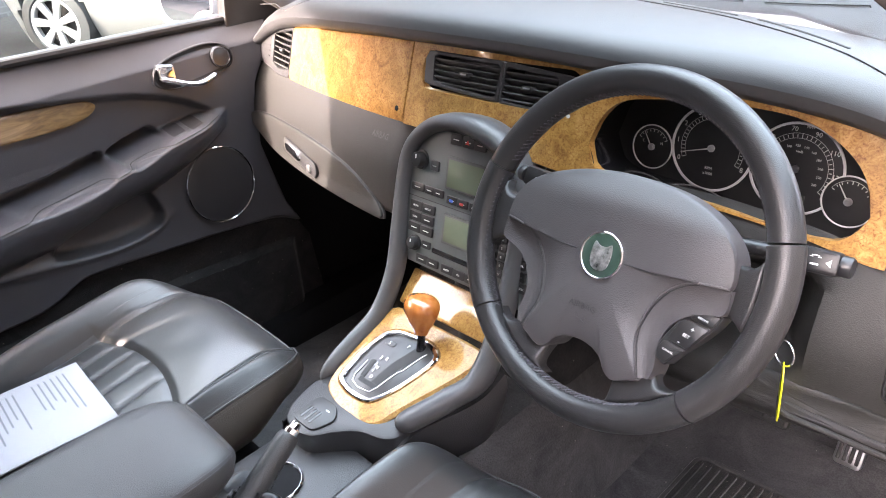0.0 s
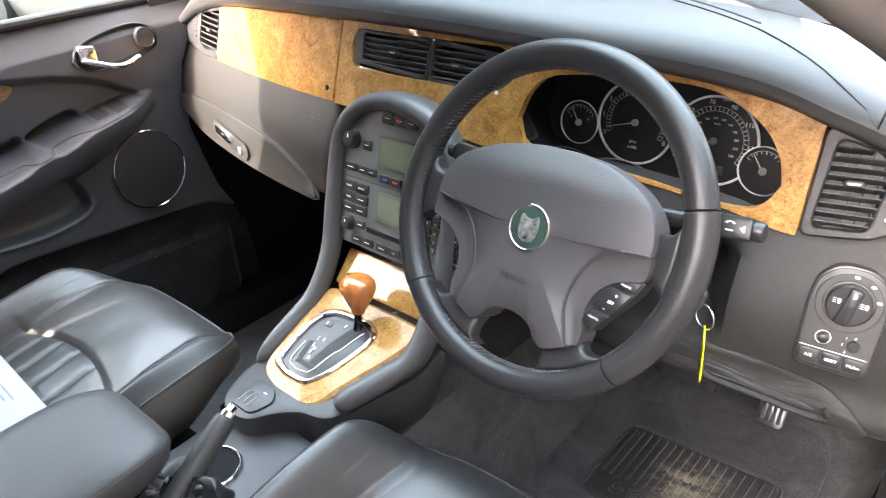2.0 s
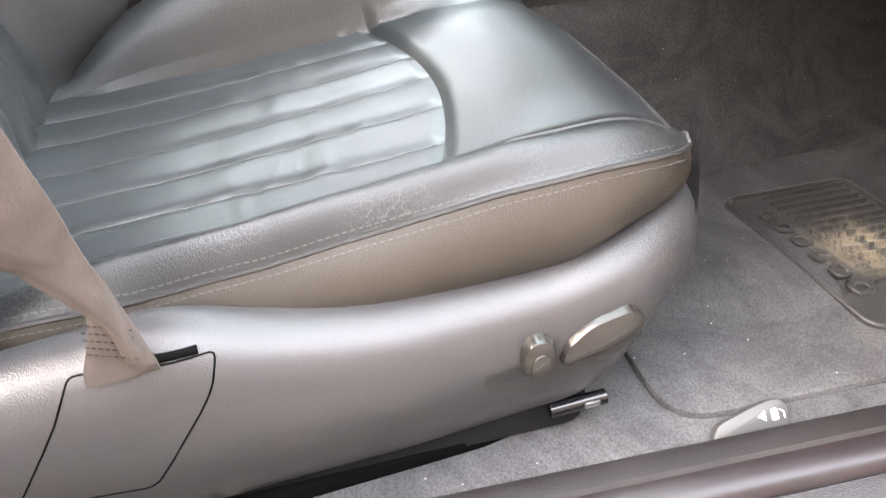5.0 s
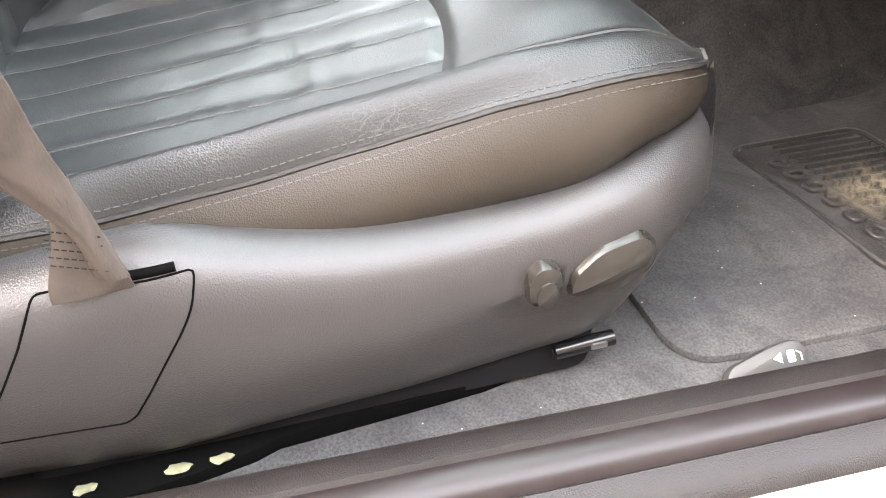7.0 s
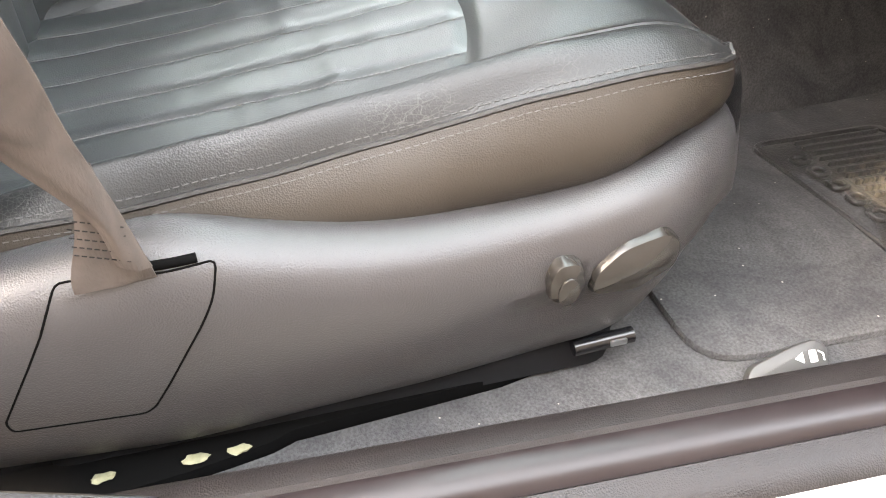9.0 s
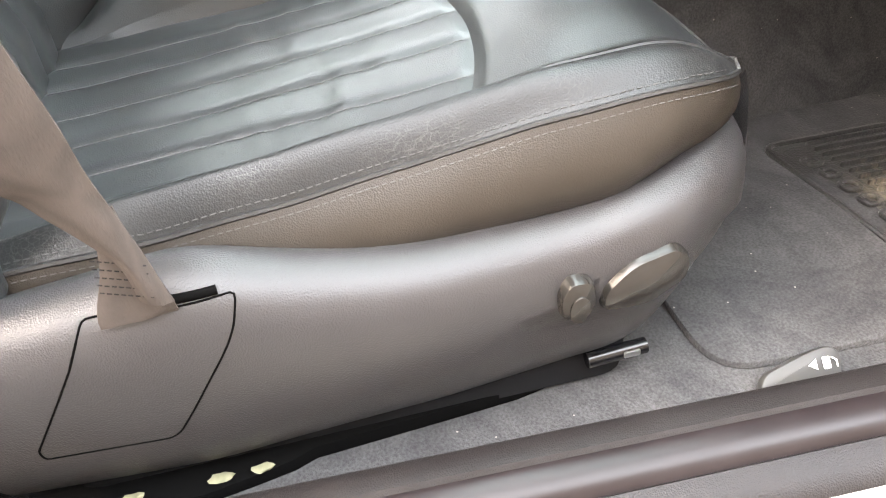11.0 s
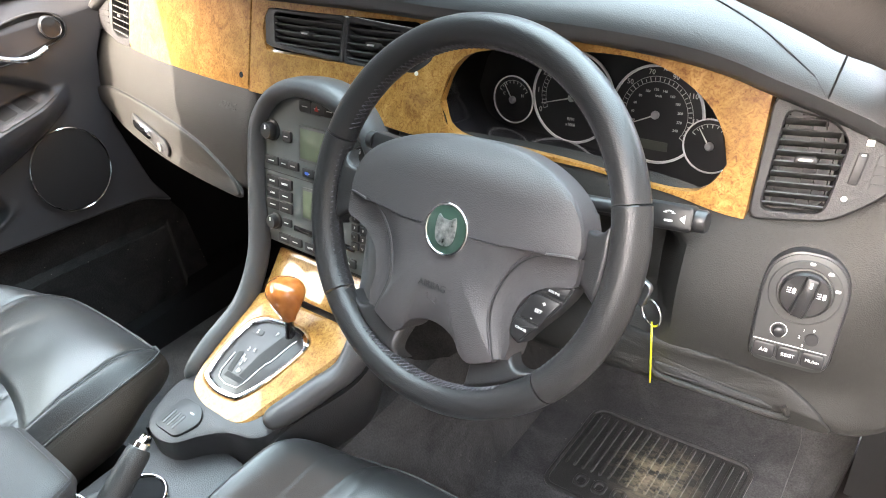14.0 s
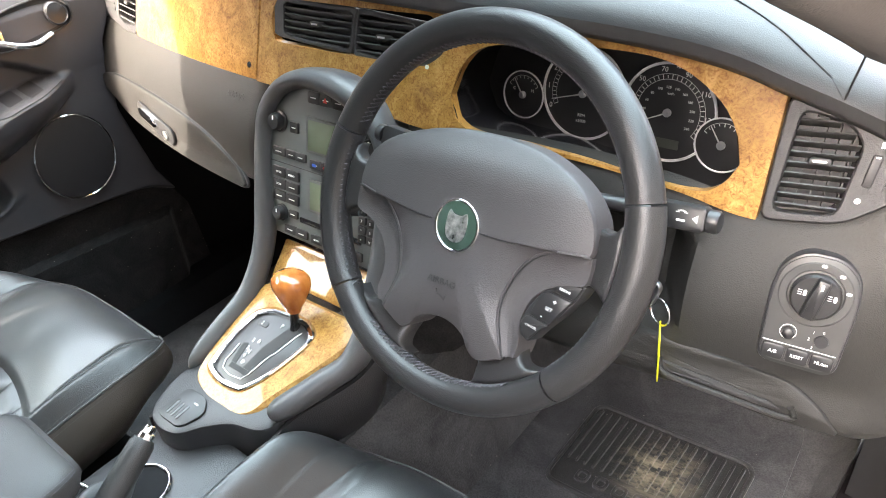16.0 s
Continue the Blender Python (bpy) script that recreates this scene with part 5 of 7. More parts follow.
# ---- windscreen and bonnet ----
def screen_pt(u, v):
    x = CX + (2 * u - 1) * (0.70 - 0.12 * v)
    return Vector((x, ws_y(x) + 0.03 - 0.54 * v, 1.08 + 0.275 * v))
bm = grid(30, 6, screen_pt)
ws = single("windscreen", bm, GLASS, "clear raked windscreen", "windscreen", "structure")
ws.visible_shadow = False
bonnet = part("bonnet", grid(40, 30, lambda u, v: Vector((CX + (2 * u - 1) * 0.72, 1.215 + 1.05 * v - 0.15 * (2 * u - 1) ** 2, 1.055 - 0.22 * v ** 2 + 0.02 * math.cos((2 * u - 1) * 2.4) - 0.06 * abs(2 * u - 1) ** 4))), SILVER, shell, "sunlit silver bonnet")

# ---- air vents ----
def span_at(poly, z):
    """Where a level line crosses an outline in (x, z)."""
    xs = []
    for (xa, za), (xb, zb_) in zip(poly, poly[1:] + poly[:1]):
        if (za - z) * (zb_ - z) < 0:
            xs.append(xa + (xb - xa) * (z - za) / (zb_ - za))
    return (min(xs), max(xs)) if len(xs) >= 2 else None


def grille(parent, poly, n_slats, w0=0.004, tab_at=None, vanes=5):
    """Dark throat, level slats and upright vanes inside an outline on the dash face."""
    rows = [[on_fascia(x, z, w) for x, z in poly] for w in (w0, w0 - 0.012, w0 - 0.042)]
    tb = loft(rows, True, False)
    tb.verts.ensure_lookup_table()
    tb.faces.new(tb.verts[-len(poly):])
    part("throat", tb, SMOOTH, parent)
    zs = [p[1] for p in poly]
    z0, z1 = min(zs), max(zs)
    for k in range(n_slats):
        z = z0 + (z1 - z0) * (k + 0.7) / (n_slats + 0.4)
        s = span_at(poly, z)
        if not s:
            continue
        rows = []
        for i in range(7):
            x = s[0] + (s[1] - s[0]) * i / 6
            rows.append([on_fascia(x, z + dz, w0 + dw) for dw, dz in ((-0.002, 0.0011), (-0.0012, 0.0), (-0.002, -0.0011), (-0.016, -0.006), (-0.016, -0.004))])
        part("slat", loft(rows, True, True), SLAT, parent)
    for k in range(vanes):
        x = min(p[0] for p in poly) + (max(p[0] for p in poly) - min(p[0] for p in poly)) * (k + 0.5) / vanes
        a = [p for p in poly]
        lo, hi = z0 + 0.004, z1 - 0.004
        s = [q for q in np.linspace(lo, hi, 40) if (lambda t: t and t[0] < x < t[1])(span_at(poly, q))]
        if len(s) < 4:
            continue
        rows = [[on_fascia(x + dx, z, w0 + dw) for dw, dx in ((-0.018, -0.0008), (-0.018, 0.0008), (-0.034, 0.0008), (-0.034, -0.0008))] for z in (s[0], s[-1])]
        part("vane", loft(rows, True, True), SMOOTH, parent)
    if tab_at:
        x, z = tab_at
        fr = fascia_at(x, z, w0 + 0.004)
        t = part("tab", plate(rrect(0.019, 0.007, 0.003), fr, 0.012, 0.0015), BUTTON, parent, "vent tab with a bright insert")
        part("tab_insert", plate(rrect(0.012, 0.0022, 0.001), lambda a, b, w=0: fr(a, b, w + 0.0006), 0.0008, 0.0002), SATIN, t)


def soften(pts, r, n=5):
    """Rounds the corners of an outline."""
    out = []
    k = len(pts)
    for i in range(k):
        p, a, b = Vector(pts[i]), Vector(pts[i - 1]), Vector(pts[(i + 1) % k])
        da, db = (a - p), (b - p)
        rr = min(r, da.length * 0.45, db.length * 0.45)
        s, e = p + da.normalized() * rr, p + db.normalized() * rr
        for j in range(n + 1):
            t = j / n
            out.append(tuple((1 - t) ** 2 * s + 2 * t * (1 - t) * p + t * t * e))
    return out


def vent(name, outer, holes, label, mat, at):
    ob = thing(name, label, "air vent", at)
    big = holes[0]
    c = Vector((sum(p[0] for p in big[0]) / len(big[0]), sum(p[1] for p in big[0]) / len(big[0])))
    part("frame", ring_plate(by_angle(outer, c, 90), by_angle(big[0], c, 90), on_raised, 0.012, 0.002), mat, ob)
    for poly, n, tab in holes:
        grille(ob, poly, n, 0.0062, tab)
    return ob


def on_raised(x, z, w=0.0):
    return on_fascia(x, z, w + 0.006)


RV = soften([(0.586, 1.003), (0.586, 0.8895), (0.655, 0.894), (0.690, 0.917), (0.7125, 0.945), (0.700, 0.961), (0.64, 0.987)], 0.012)
rg = soften([(0.600, 0.990), (0.5955, 0.900), (0.648, 0.902), (0.6545, 0.965), (0.640, 0.980)], 0.009)
rv = vent("side_air_vent", RV, [(rg, 9, (0.624, 0.947))], "grey plastic dashboard air vent with a thumb slider", TRIM, (0.64, 0.88, 0.94))
rs = soften([(0.680, 0.957), (0.678, 0.922), (0.690, 0.925), (0.706, 0.944), (0.698, 0.955)], 0.006)
rows = [[on_fascia(x, z, w) for x, z in rs] for w in (0.0072, 0.0045)]
part("throat", loft(rows, True, True), SMOOTH, rv)
for z in (0.930, 0.938, 0.946):
    s = span_at(rs, z)
    part("slat", loft([[on_fascia(x, z + dz, 0.0085 + dw) for dw, dz in ((0, 0.001), (0, -0.001), (-0.004, -0.001), (-0.004, 0.001))] for x in s], True, True), BUTTON, rv)
part("slider", plate(rrect(0.008, 0.030, 0.002), fascia_at(0.6665, 0.943, 0.0085, -6), 0.004, 0.001), BUTTON, rv)
part("slider_mark", plate(rrect(0.004, 0.0018, 0.0005), fascia_at(0.668, 0.955, 0.0092), 0.001, 0.0002), PRINT, rv)
part("dot", plate(ngon(0.0027, 14), fascia_at(0.662, 0.9165, 0.0068), 0.001, 0.0002), PRINT, rv)
part("flow_mark", plate(rrect(0.0065, 0.006, 0.0005), fascia_at(0.671, 0.9655, 0.0066), 0.001, 0.0002), PRINT, rv)

LV = soften([(-0.528, 1.039), (-0.528, 0.939), (-0.60, 0.937), (-0.675, 0.948), (-0.708, 0.970), (-0.695, 0.997), (-0.62, 1.026)], 0.012)
lg = soften([(-0.534, 1.026), (-0.533, 0.955), (-0.590, 0.949), (-0.625, 0.957), (-0.628, 1.010)], 0.008)
lv = vent("side_air_vent", LV, [(lg, 7, (-0.575, 0.985))], "sunlit grey dashboard air vent with a thumb slider", TRIM, (-0.6, 0.88, 0.98))
ls = soften([(-0.646, 1.003), (-0.640, 0.961), (-0.662, 0.962), (-0.690, 0.974), (-0.682, 0.994)], 0.006)
rows = [[on_fascia(x, z, w) for x, z in ls] for w in (0.0072, 0.0045)]
part("throat", loft(rows, True, True), SMOOTH, lv)
for z in (0.965, 0.975, 0.985):
    s = span_at(ls, z)
    part("slat", loft([[on_fascia(x, z + dz, 0.0085 + dw) for dw, dz in ((0, 0.001), (0, -0.001), (-0.004, -0.001), (-0.004, 0.001))] for x in s], True, True), BUTTON, lv)

cvn = thing("centre_air_vent", "black centre air vents set in burr walnut", "air vent", (0.05, 0.82, 0.99))
cl = soften([(-0.067, 1.043), (-0.062, 1.005), (0.0665, 0.9995), (0.0685, 1.042)], 0.006)
cr = soften([(0.0785, 1.041), (0.0775, 0.9985), (0.163, 0.9935), (0.170, 1.036)], 0.006)
lo_ = soften([(-0.089, 1.047), (-0.083, 1.000), (0.0720, 0.9935), (0.0735, 1.048)], 0.006)
ro_ = soften([(0.0745, 1.048), (0.0730, 0.9935), (0.192, 0.987), (0.218, 1.012), (0.195, 1.040)], 0.006)
for o_, i_ in ((lo_, cl), (ro_, cr)):
    c = Vector((sum(p[0] for p in i_) / len(i_), 1.020))
    part("frame", ring_plate(by_angle(o_, c, 90), by_angle(i_, c, 90), lambda x, z, w=0: on_fascia(x, z, w + 0.0055), 0.012, 0.0015), TRIM, cvn)
grille(cvn, cl, 5, 0.0056, (0.003, 1.022), 7)
grille(cvn, cr, 5, 0.0056, (0.122, 1.018), 5)
part("slider", plate(rrect(0.008, 0.030, 0.003), fascia_at(0.190, 1.018, 0.008, -12), 0.004, 0.001), BUTTON, cvn)
part("dot", plate(ngon(0.0027, 14), fascia_at(0.194, 0.993, 0.0068), 0.001, 0.0002), PRINT, cvn)

# ---- glovebox ----
GB = soft_outline([(-0.70, 0.845), (-0.62, 0.862), (-0.5, 0.868), (-0.36, 0.864), (-0.24, 0.846), (-0.16, 0.81), (-0.135, 0.783), (-0.2, 0.781), (-0.4, 0.786), (-0.6, 0.797), (-0.68, 0.818)], 90)
def on_low(x, z, w=0.0):
    n = Vector((0.38 * x, -1.0, 0.39)).normalized()
    f = min(1.0, max(0.0, (0.948 - z) / 0.143))
    p = Vector((x, fascia(x, z) - 0.014 * math.sin(math.pi * f), z))
    return p + w * n
glove = thing("glovebox", "grey glovebox lid with a chrome latch, partly in sun", "glovebox", (-0.42, 0.80, 0.82))
def offset_outline(o, k):
    cx_, cz_ = sum(p[0] for p in o) / len(o), sum(p[1] for p in o) / len(o)
    return [(cx_ + (x - cx_) * k, cz_ + (z - cz_) * k) for x, z in o]
part("lid_gap", plate(GB, lambda x, z, w=0: on_low(x, z, w + 0.0012), 0.004, 0.0004, 8), SMOOTH, glove)
part("lid", plate(offset_outline(GB, 0.985), lambda x, z, w=0: on_low(x, z, w + 0.006), 0.006, 0.004, 8), LOWER, glove, "grey grained lid")
lf = lambda a, b, w=0.0: on_low(-0.418 + a, 0.818 - 0.16 * a + b, w + 0.0125)
latch = part("latch", plate(rrect(0.14, 0.030, 0.012), lf, 0.004, 0.002), SMOOTH, glove, "recessed latch plate")
part("latch_handle", plate(rrect(0.060, 0.018, 0.008), lambda a, b, w=0: lf(a - 0.020, b + 0.002, w + 0.007), 0.008, 0.004, 4, 0.003), CHROME, latch, "chrome pull")
part("lock", lathe([(0.0075, 0.0), (0.0075, 0.004), (0.005, 0.005)], lambda a, b, w=0: lf(a + 0.045, b - 0.004, w), 20), SATIN, latch)
lettering("airbag_word", "AIRBAG", 0.013, lambda a, b, w=0: on_low(-0.165 + a, 0.912 + b, w + 0.001), dash, SMOOTH)
part("panel_lock", plate(ngon(0.0045, 16), fascia_at(-0.138, 0.955, 0.0066), 0.002, 0.0005), GLOSSBLACK, dash)

# ---- centre stack controls ----
def button(parent, x, y, w, h, words="", size=0.004, name="button", mat=None, r=0.002):
    w, h = w * 1.16, h * 1.2
    b = part(name, plate(rrect(w, h, r, 3), lambda a, q, c=0: sfr(x + a, y + q, c + 0.0032), 0.004, 0.0012), mat or BUTTON, parent)
    if words:
        lettering("legend", words, size, lambda a, q, c=0: sfr(x + a, y + q, c + 0.0033), b)
    else:
        part("legend", plate(rrect(w * 0.45, 0.0013, 0.0003, 1), lambda a, q, c=0: sfr(x + a, y + q, c + 0.0036), 0.0004, 0), PRINT, b)
    return b


def round_knob(parent, x, y, r, h, name="knob"):
    fr = lambda a, b, c=0: sfr(x + a, y + b, c)
    k = part(name, lathe([(r * 1.25, 0.0), (r * 1.22, 0.003), (r, 0.004), (r * 0.97, h * 0.8), (r * 0.86, h)], fr, 30), BUTTON, parent, "ribbed black knob")
    part("pointer", plate(rrect(r * 0.2, r * 0.5, 0.0004, 1), lambda a, b, c=0: fr(a, b + r * 0.45, c + h + 0.0003), 0.0005, 0), PRINT, k)


# hazard and lock row along the top
for i, (x, t) in enumerate(((-0.022, ""), (0.002, ""), (0.026, ""))):
    b = button(stack, x, 0.098 - 0.00 * i, 0.021, 0.014, t, r=0.004)
part("hazard_mark", plate([(-0.004, -0.003), (0.004, -0.003), (0, 0.004)], lambda a, b, c=0: sfr(0.002 + a, 0.098 + b, c + 0.0042), 0.0004, 0), REDPRINT, stack)
round_knob(stack, -0.094, 0.054, 0.0125, 0.014)
button(stack, -0.062, 0.050, 0.015, 0.013)
round_knob(stack, 0.094, 0.054, 0.0125, 0.014)
button(stack, 0.066, 0.052, 0.012, 0.013)
def display(x, y, w, h):
    s = part("display", plate(rrect(w + 0.008, h + 0.008, 0.002, 2), lambda a, b, c=0: sfr(x + a, y + b, c + 0.002), 0.002, 0.001), SWITCHGREY, stack, "green-grey display")
    part("screen", plate(rrect(w, h, 0.001, 2), lambda a, b, c=0: sfr(x + a, y + b, c + 0.0024), 0.001, 0.0002), LCD, s)
display(0.003, 0.046, 0.072, 0.042)
display(0.003, -0.040, 0.062, 0.040)
for i, x in enumerate((-0.095, -0.068, -0.048)):
    button(stack, x, 0.010, 0.024 if i == 0 else 0.018, 0.0105)
for x, t, m in ((-0.018, "", "b"), (0.004, "", "r"), (0.03, "AUTO", ""), (0.056, "", ""), (0.08, "", "")):
    b = button(stack, x, 0.006, 0.019, 0.0105, t)
part("cold_mark", plate(rrect(0.008, 0.004, 0.001, 1), lambda a, b, c=0: sfr(-0.018 + a, 0.006 + b, c + 0.0042), 0.0004, 0), material("blue_print", (0.05, 0.15, 0.6), 0.5), stack)
part("warm_mark", plate(rrect(0.008, 0.004, 0.001, 1), lambda a, b, c=0: sfr(0.004 + a, 0.006 + b, c + 0.0042), 0.0004, 0), REDPRINT, stack)
part("divider", plate(rrect(0.232, 0.0012, 0.0005, 1), lambda a, b, c=0: sfr(a, -0.006 + b, c + 0.0004), 0.001, 0), SMOOTH, stack)
for j, y in enumerate((-0.020, -0.038, -0.056)):
    for i, x in enumerate((-0.094, -0.066)):
        button(stack, x, y, 0.024, 0.0125, ("MODE", "REPEAT", "SCAN", "", "", "")[j * 2 + i], 0.004)
round_knob(stack, -0.090, -0.081, 0.0105, 0.012)
button(stack, -0.064, -0.078, 0.017, 0.010)
for x, t in ((-0.07, ""), (-0.045, ""), (-0.012, "AM/FM"), (0.014, "CD"), (0.04, ""), (0.066, "TA")):
    button(stack, x, -0.103, 0.022, 0.011, t)
part("cd_slot", plate(rrect(0.125, 0.008, 0.002, 2), lambda a, b, c=0: sfr(0.012 + a, -0.082 + b, c + 0.0012), 0.002, 0.0004), GLOSSBLACK, stack)
# phone keypad
for j in range(5):
    for i in range(3):
        button(stack, 0.0765 + 0.0160 * i, -0.0230 - 0.0132 * j, 0.0120, 0.0092, ("123456789*0#+VC"[j * 3 + i]), 0.0055)
for j, t in enumerate(("+", "VOL", "-", "SEEK")):
    button(stack, 0.1285 + 0.003 * j, -0.034 - 0.0165 * j, 0.010, 0.012, t, 0.0042)

# ---- gear lever ----
lever = thing("gear_lever", "gear lever with a polished orange-brown wooden knob", "gear lever", (0.040, 0.655, 0.648))
kb, kt = Vector((0.041, 0.652, 0.640)), Vector((0.049, 0.668, 0.732))
ax = (kt - kb).normalized()
kfr = flat_frame(kb, (1, 0, 0), ax.cross(Vector((1, 0, 0))))
part("shaft", lathe([(0.009, 0.0), (0.0070, 0.02), (0.0062, 0.034), (0.009, 0.046)], kfr, 20), GLOSSBLACK, lever)
def make_knob_wood():
    m = material("knob_wood", (0.35, 0.1, 0.02), 0.2, coat=1.0)
    w = nd(m, "TexNoise", Scale=40.0, Detail=4.0, Distortion=1.5)
    ln(m, coords(m, (1, 1, 0.4)), w.inputs["Vector"])
    ln(m, ramp(m, w.outputs["Fac"], [(0.3, (0.36, 0.10, 0.018)), (0.7, (0.58, 0.20, 0.045))]), m.node_tree.nodes["Principled BSDF"].inputs["Base Color"])
    return m
K = 1.22
prof = [(0.0085, 0.045), (0.0105, 0.052), (0.0145, 0.060), (0.0195, 0.072), (0.0225, 0.083), (0.0232, 0.090), (0.0215, 0.097), (0.0165, 0.1025), (0.009, 0.105), (0.002, 0.1055)]
part("knob", lathe(prof, lambda a, b, c=0: kfr(a * 1.05 * K, b * 0.95 * K, 0.038 + (c - 0.045) * 1.02), 32), make_knob_wood(), lever, "polished orange-brown wooden knob")
# gate slot and letters
gf = lambda a, b, w=0.0: cfr(a, b, w + 0.0085)
slot = plate([(0.012, 0.575), (0.026, 0.575), (0.033, 0.596), (0.041, 0.612), (0.054, 0.651), (0.034, 0.652), (0.018, 0.612)], gf, 0.001, 0.0)
plate([(-0.012, 0.567), (0.026, 0.567), (0.026, 0.5745), (-0.012, 0.5745)], gf, 0.001, 0.0, bm=slot)
plate([(-0.014, 0.575), (-0.004, 0.575), (-0.010, 0.607), (-0.019, 0.604)], gf, 0.001, 0.0, bm=slot)
part("gate_slot", slot, RUBBER, console, "", False)
part("slot_trim", tube([gf(x, y, 0.0006) for x, y in ((0.060, 0.652), (0.056, 0.645), (0.045, 0.612), (0.040, 0.606), (0.036, 0.594), (0.030, 0.572), (0.024, 0.561), (0.0, 0.558), (-0.018, 0.562), (-0.023, 0.572), (-0.023, 0.600))], 0.0007, 6), SATIN, console, "thin bright line around the slot")
for t, x, y in (("P", 0.022, 0.648), ("R", 0.006, 0.615), ("N", 0.002, 0.597), ("D", 0.006, 0.581), ("4", -0.000, 0.590), ("3", -0.004, 0.601), ("2", -0.005, 0.613), ("S", -0.013, 0.640)):
    lettering("gear_letter", t, 0.0085, lambda a, b, w=0, x=x, y=y: cfr(x + a, y + b, w + 0.0092), console)
part("sport_button", plate(rrect(0.022, 0.009, 0.004), lambda a, b, w=0: cfr(-0.013 + a, 0.640 + b, w + 0.0090), 0.002, 0.0008), BUTTON, console)
# vent pad behind the gear surround
vf = lambda a, b, w=0.0: Vector((-0.014 + a, 0.486 + b, 0.604 + 0.12 * (b - 0.016) + w))
vp = part("switch_pad", plate([(x, y) for x, y in soften([(-0.030, -0.026), (0.022, -0.026), (0.036, 0.008), (0.015, 0.028), (-0.026, 0.026)], 0.012)], lambda a, b, w=0: vf(a, b, w + 0.0035), 0.004, 0.0012), BUTTON, console)
for k in range(3):
    part("louvre", plate(rrect(0.0055, 0.024, 0.002, 2), lambda a, b, w=0: vf(-0.016 + 0.0105 * k + a, -0.007 + b, w + 0.0042), 0.001, 0.0004), GLOSSBLACK, vp)
part("louvre_mark", plate(rrect(0.008, 0.002, 0.0005, 1), lambda a, b, w=0: vf(0.012 + a, 0.012 + b, w + 0.0042), 0.0005, 0), PRINT, vp)

# ---- cup holders, handbrake, armrest, buckle ----
for x, y in ((0.020, 0.382), (-0.040, 0.305)):
    cup = thing("cup_holder", "round black cup holder with a chrome rim", "cup holder", (x, y, 0.566), "cup holders")
    fr = lambda a, b, w=0.0, x=x, y=y: Vector((x + a, y + b, 0.567 + w))
    part("chrome_rim", ring_plate(ngon(0.040, 48), ngon(0.0355, 48), lambda a, b, w=0: fr(a, b, w + 0.004), 0.006, 0.0018), CHROME, cup)
    # flat disc; the shade of the well's depth is its near-black colour
    part("well", plate(ngon(0.0356, 48), lambda a, b, w=0: fr(a, b, w + 0.0006), 0.001, 0.0), FOOTWELL, cup)
hb = thing("handbrake", "black leather handbrake lever with a chrome button", "handbrake", (0.085, 0.28, 0.567))
h0, h1 = Vector((0.090, 0.265, 0.605)), Vector((0.071, 0.408, 0.684))
hd = (h1 - h0).normalized()
hu = hd.cross(Vector((0, 0, 1))).normalized()
hfr = flat_frame(h0, hu, hd.cross(hu))
L = (h1 - h0).length
part("grip", lathe([(0.0150, 0.0), (0.0152, L * 0.4), (0.0145, L * 0.8), (0.0138, L - 0.016), (0.0115, L - 0.010)], lambda a, b, c=0: hfr(a, b * 1.15, -c if hfr(0, 0, 1).dot(hd) < h0.dot(hd) else c), 24), LEATHER, hb)
sgn = 1 if (hfr(0, 0, 1) - h0).dot(hd) > 0 else -1
part("button", lathe([(0.0098, L - 0.012), (0.0098, L - 0.003), (0.0078, L - 0.001), (0.0062, L + 0.006), (0.004, L + 0.007)], lambda a, b, c=0: hfr(a, b, sgn * c), 20), CHROME, hb, "chrome release button")
def gaiter_pt(u, v):
    a = 2 * math.pi * u
    base = Vector((0.072 + 0.078 * math.cos(a), 0.238 + 0.125 * math.sin(a), 0.568))
    top = Vector((0.0875 + 0.0175 * math.cos(a), 0.305 + 0.016 * math.sin(a), 0.632 + 0.008 * math.sin(a)))
    p = base.lerp(top, v)
    b = math.sin(math.pi * v)
    d = Vector((math.cos(a), math.sin(a), 0.0))
    fold = 0.015 * math.sin(5 * a + 9 * v) + 0.022 * noise.noise(Vector((3 * math.cos(a), 3 * math.sin(a), 4 * v)))
    return p + d * b * (0.012 + fold) + Vector((0, 0, 0.020 * b + 0.016 * b * math.sin(4 * a - 7 * v)))
part("gaiter", grid(180, 56, gaiter_pt), GAITER, hb, "crumpled black leather gaiter")
for k in range(14):
    a = 2 * math.pi * k / 14
    p = gaiter_pt(k / 14, 0.97)
    part("gather", tube([p + Vector((0, 0.010, 0.012)), p, p + Vector((0, -0.004, -0.010))], 0.0028, 6), GAITER, hb)

arm = thing("armrest", "black stitched leather centre armrest", "armrest", (-0.008, 0.08, 0.565))
def arm_pt(u, v):
    y = -0.20 + 0.53 * v
    a = 2 * math.pi * u
    w, h = 0.1, 0.034
    sx_ = math.copysign(abs(math.cos(a)) ** 0.45, math.cos(a))
    sz_ = math.copysign(abs(math.sin(a)) ** 0.55, math.sin(a))
    k = 1.0 if v < 0.80 else max(0.01, 1 - ((v - 0.80) / 0.20) ** 2.4) ** 0.5
    return Vector((-0.008 + w * sx_ * (0.62 + 0.38 * k), y, 0.688 + h * sz_ * (0.22 + 0.78 * k) + 0.004 * math.cos(a * 1) * 0))
rows = [[arm_pt(i / 40, j / 40) for i in range(40)] for j in range(41)]
part("pad", loft(rows, True, True), LEATHER, arm, "black leather pad")
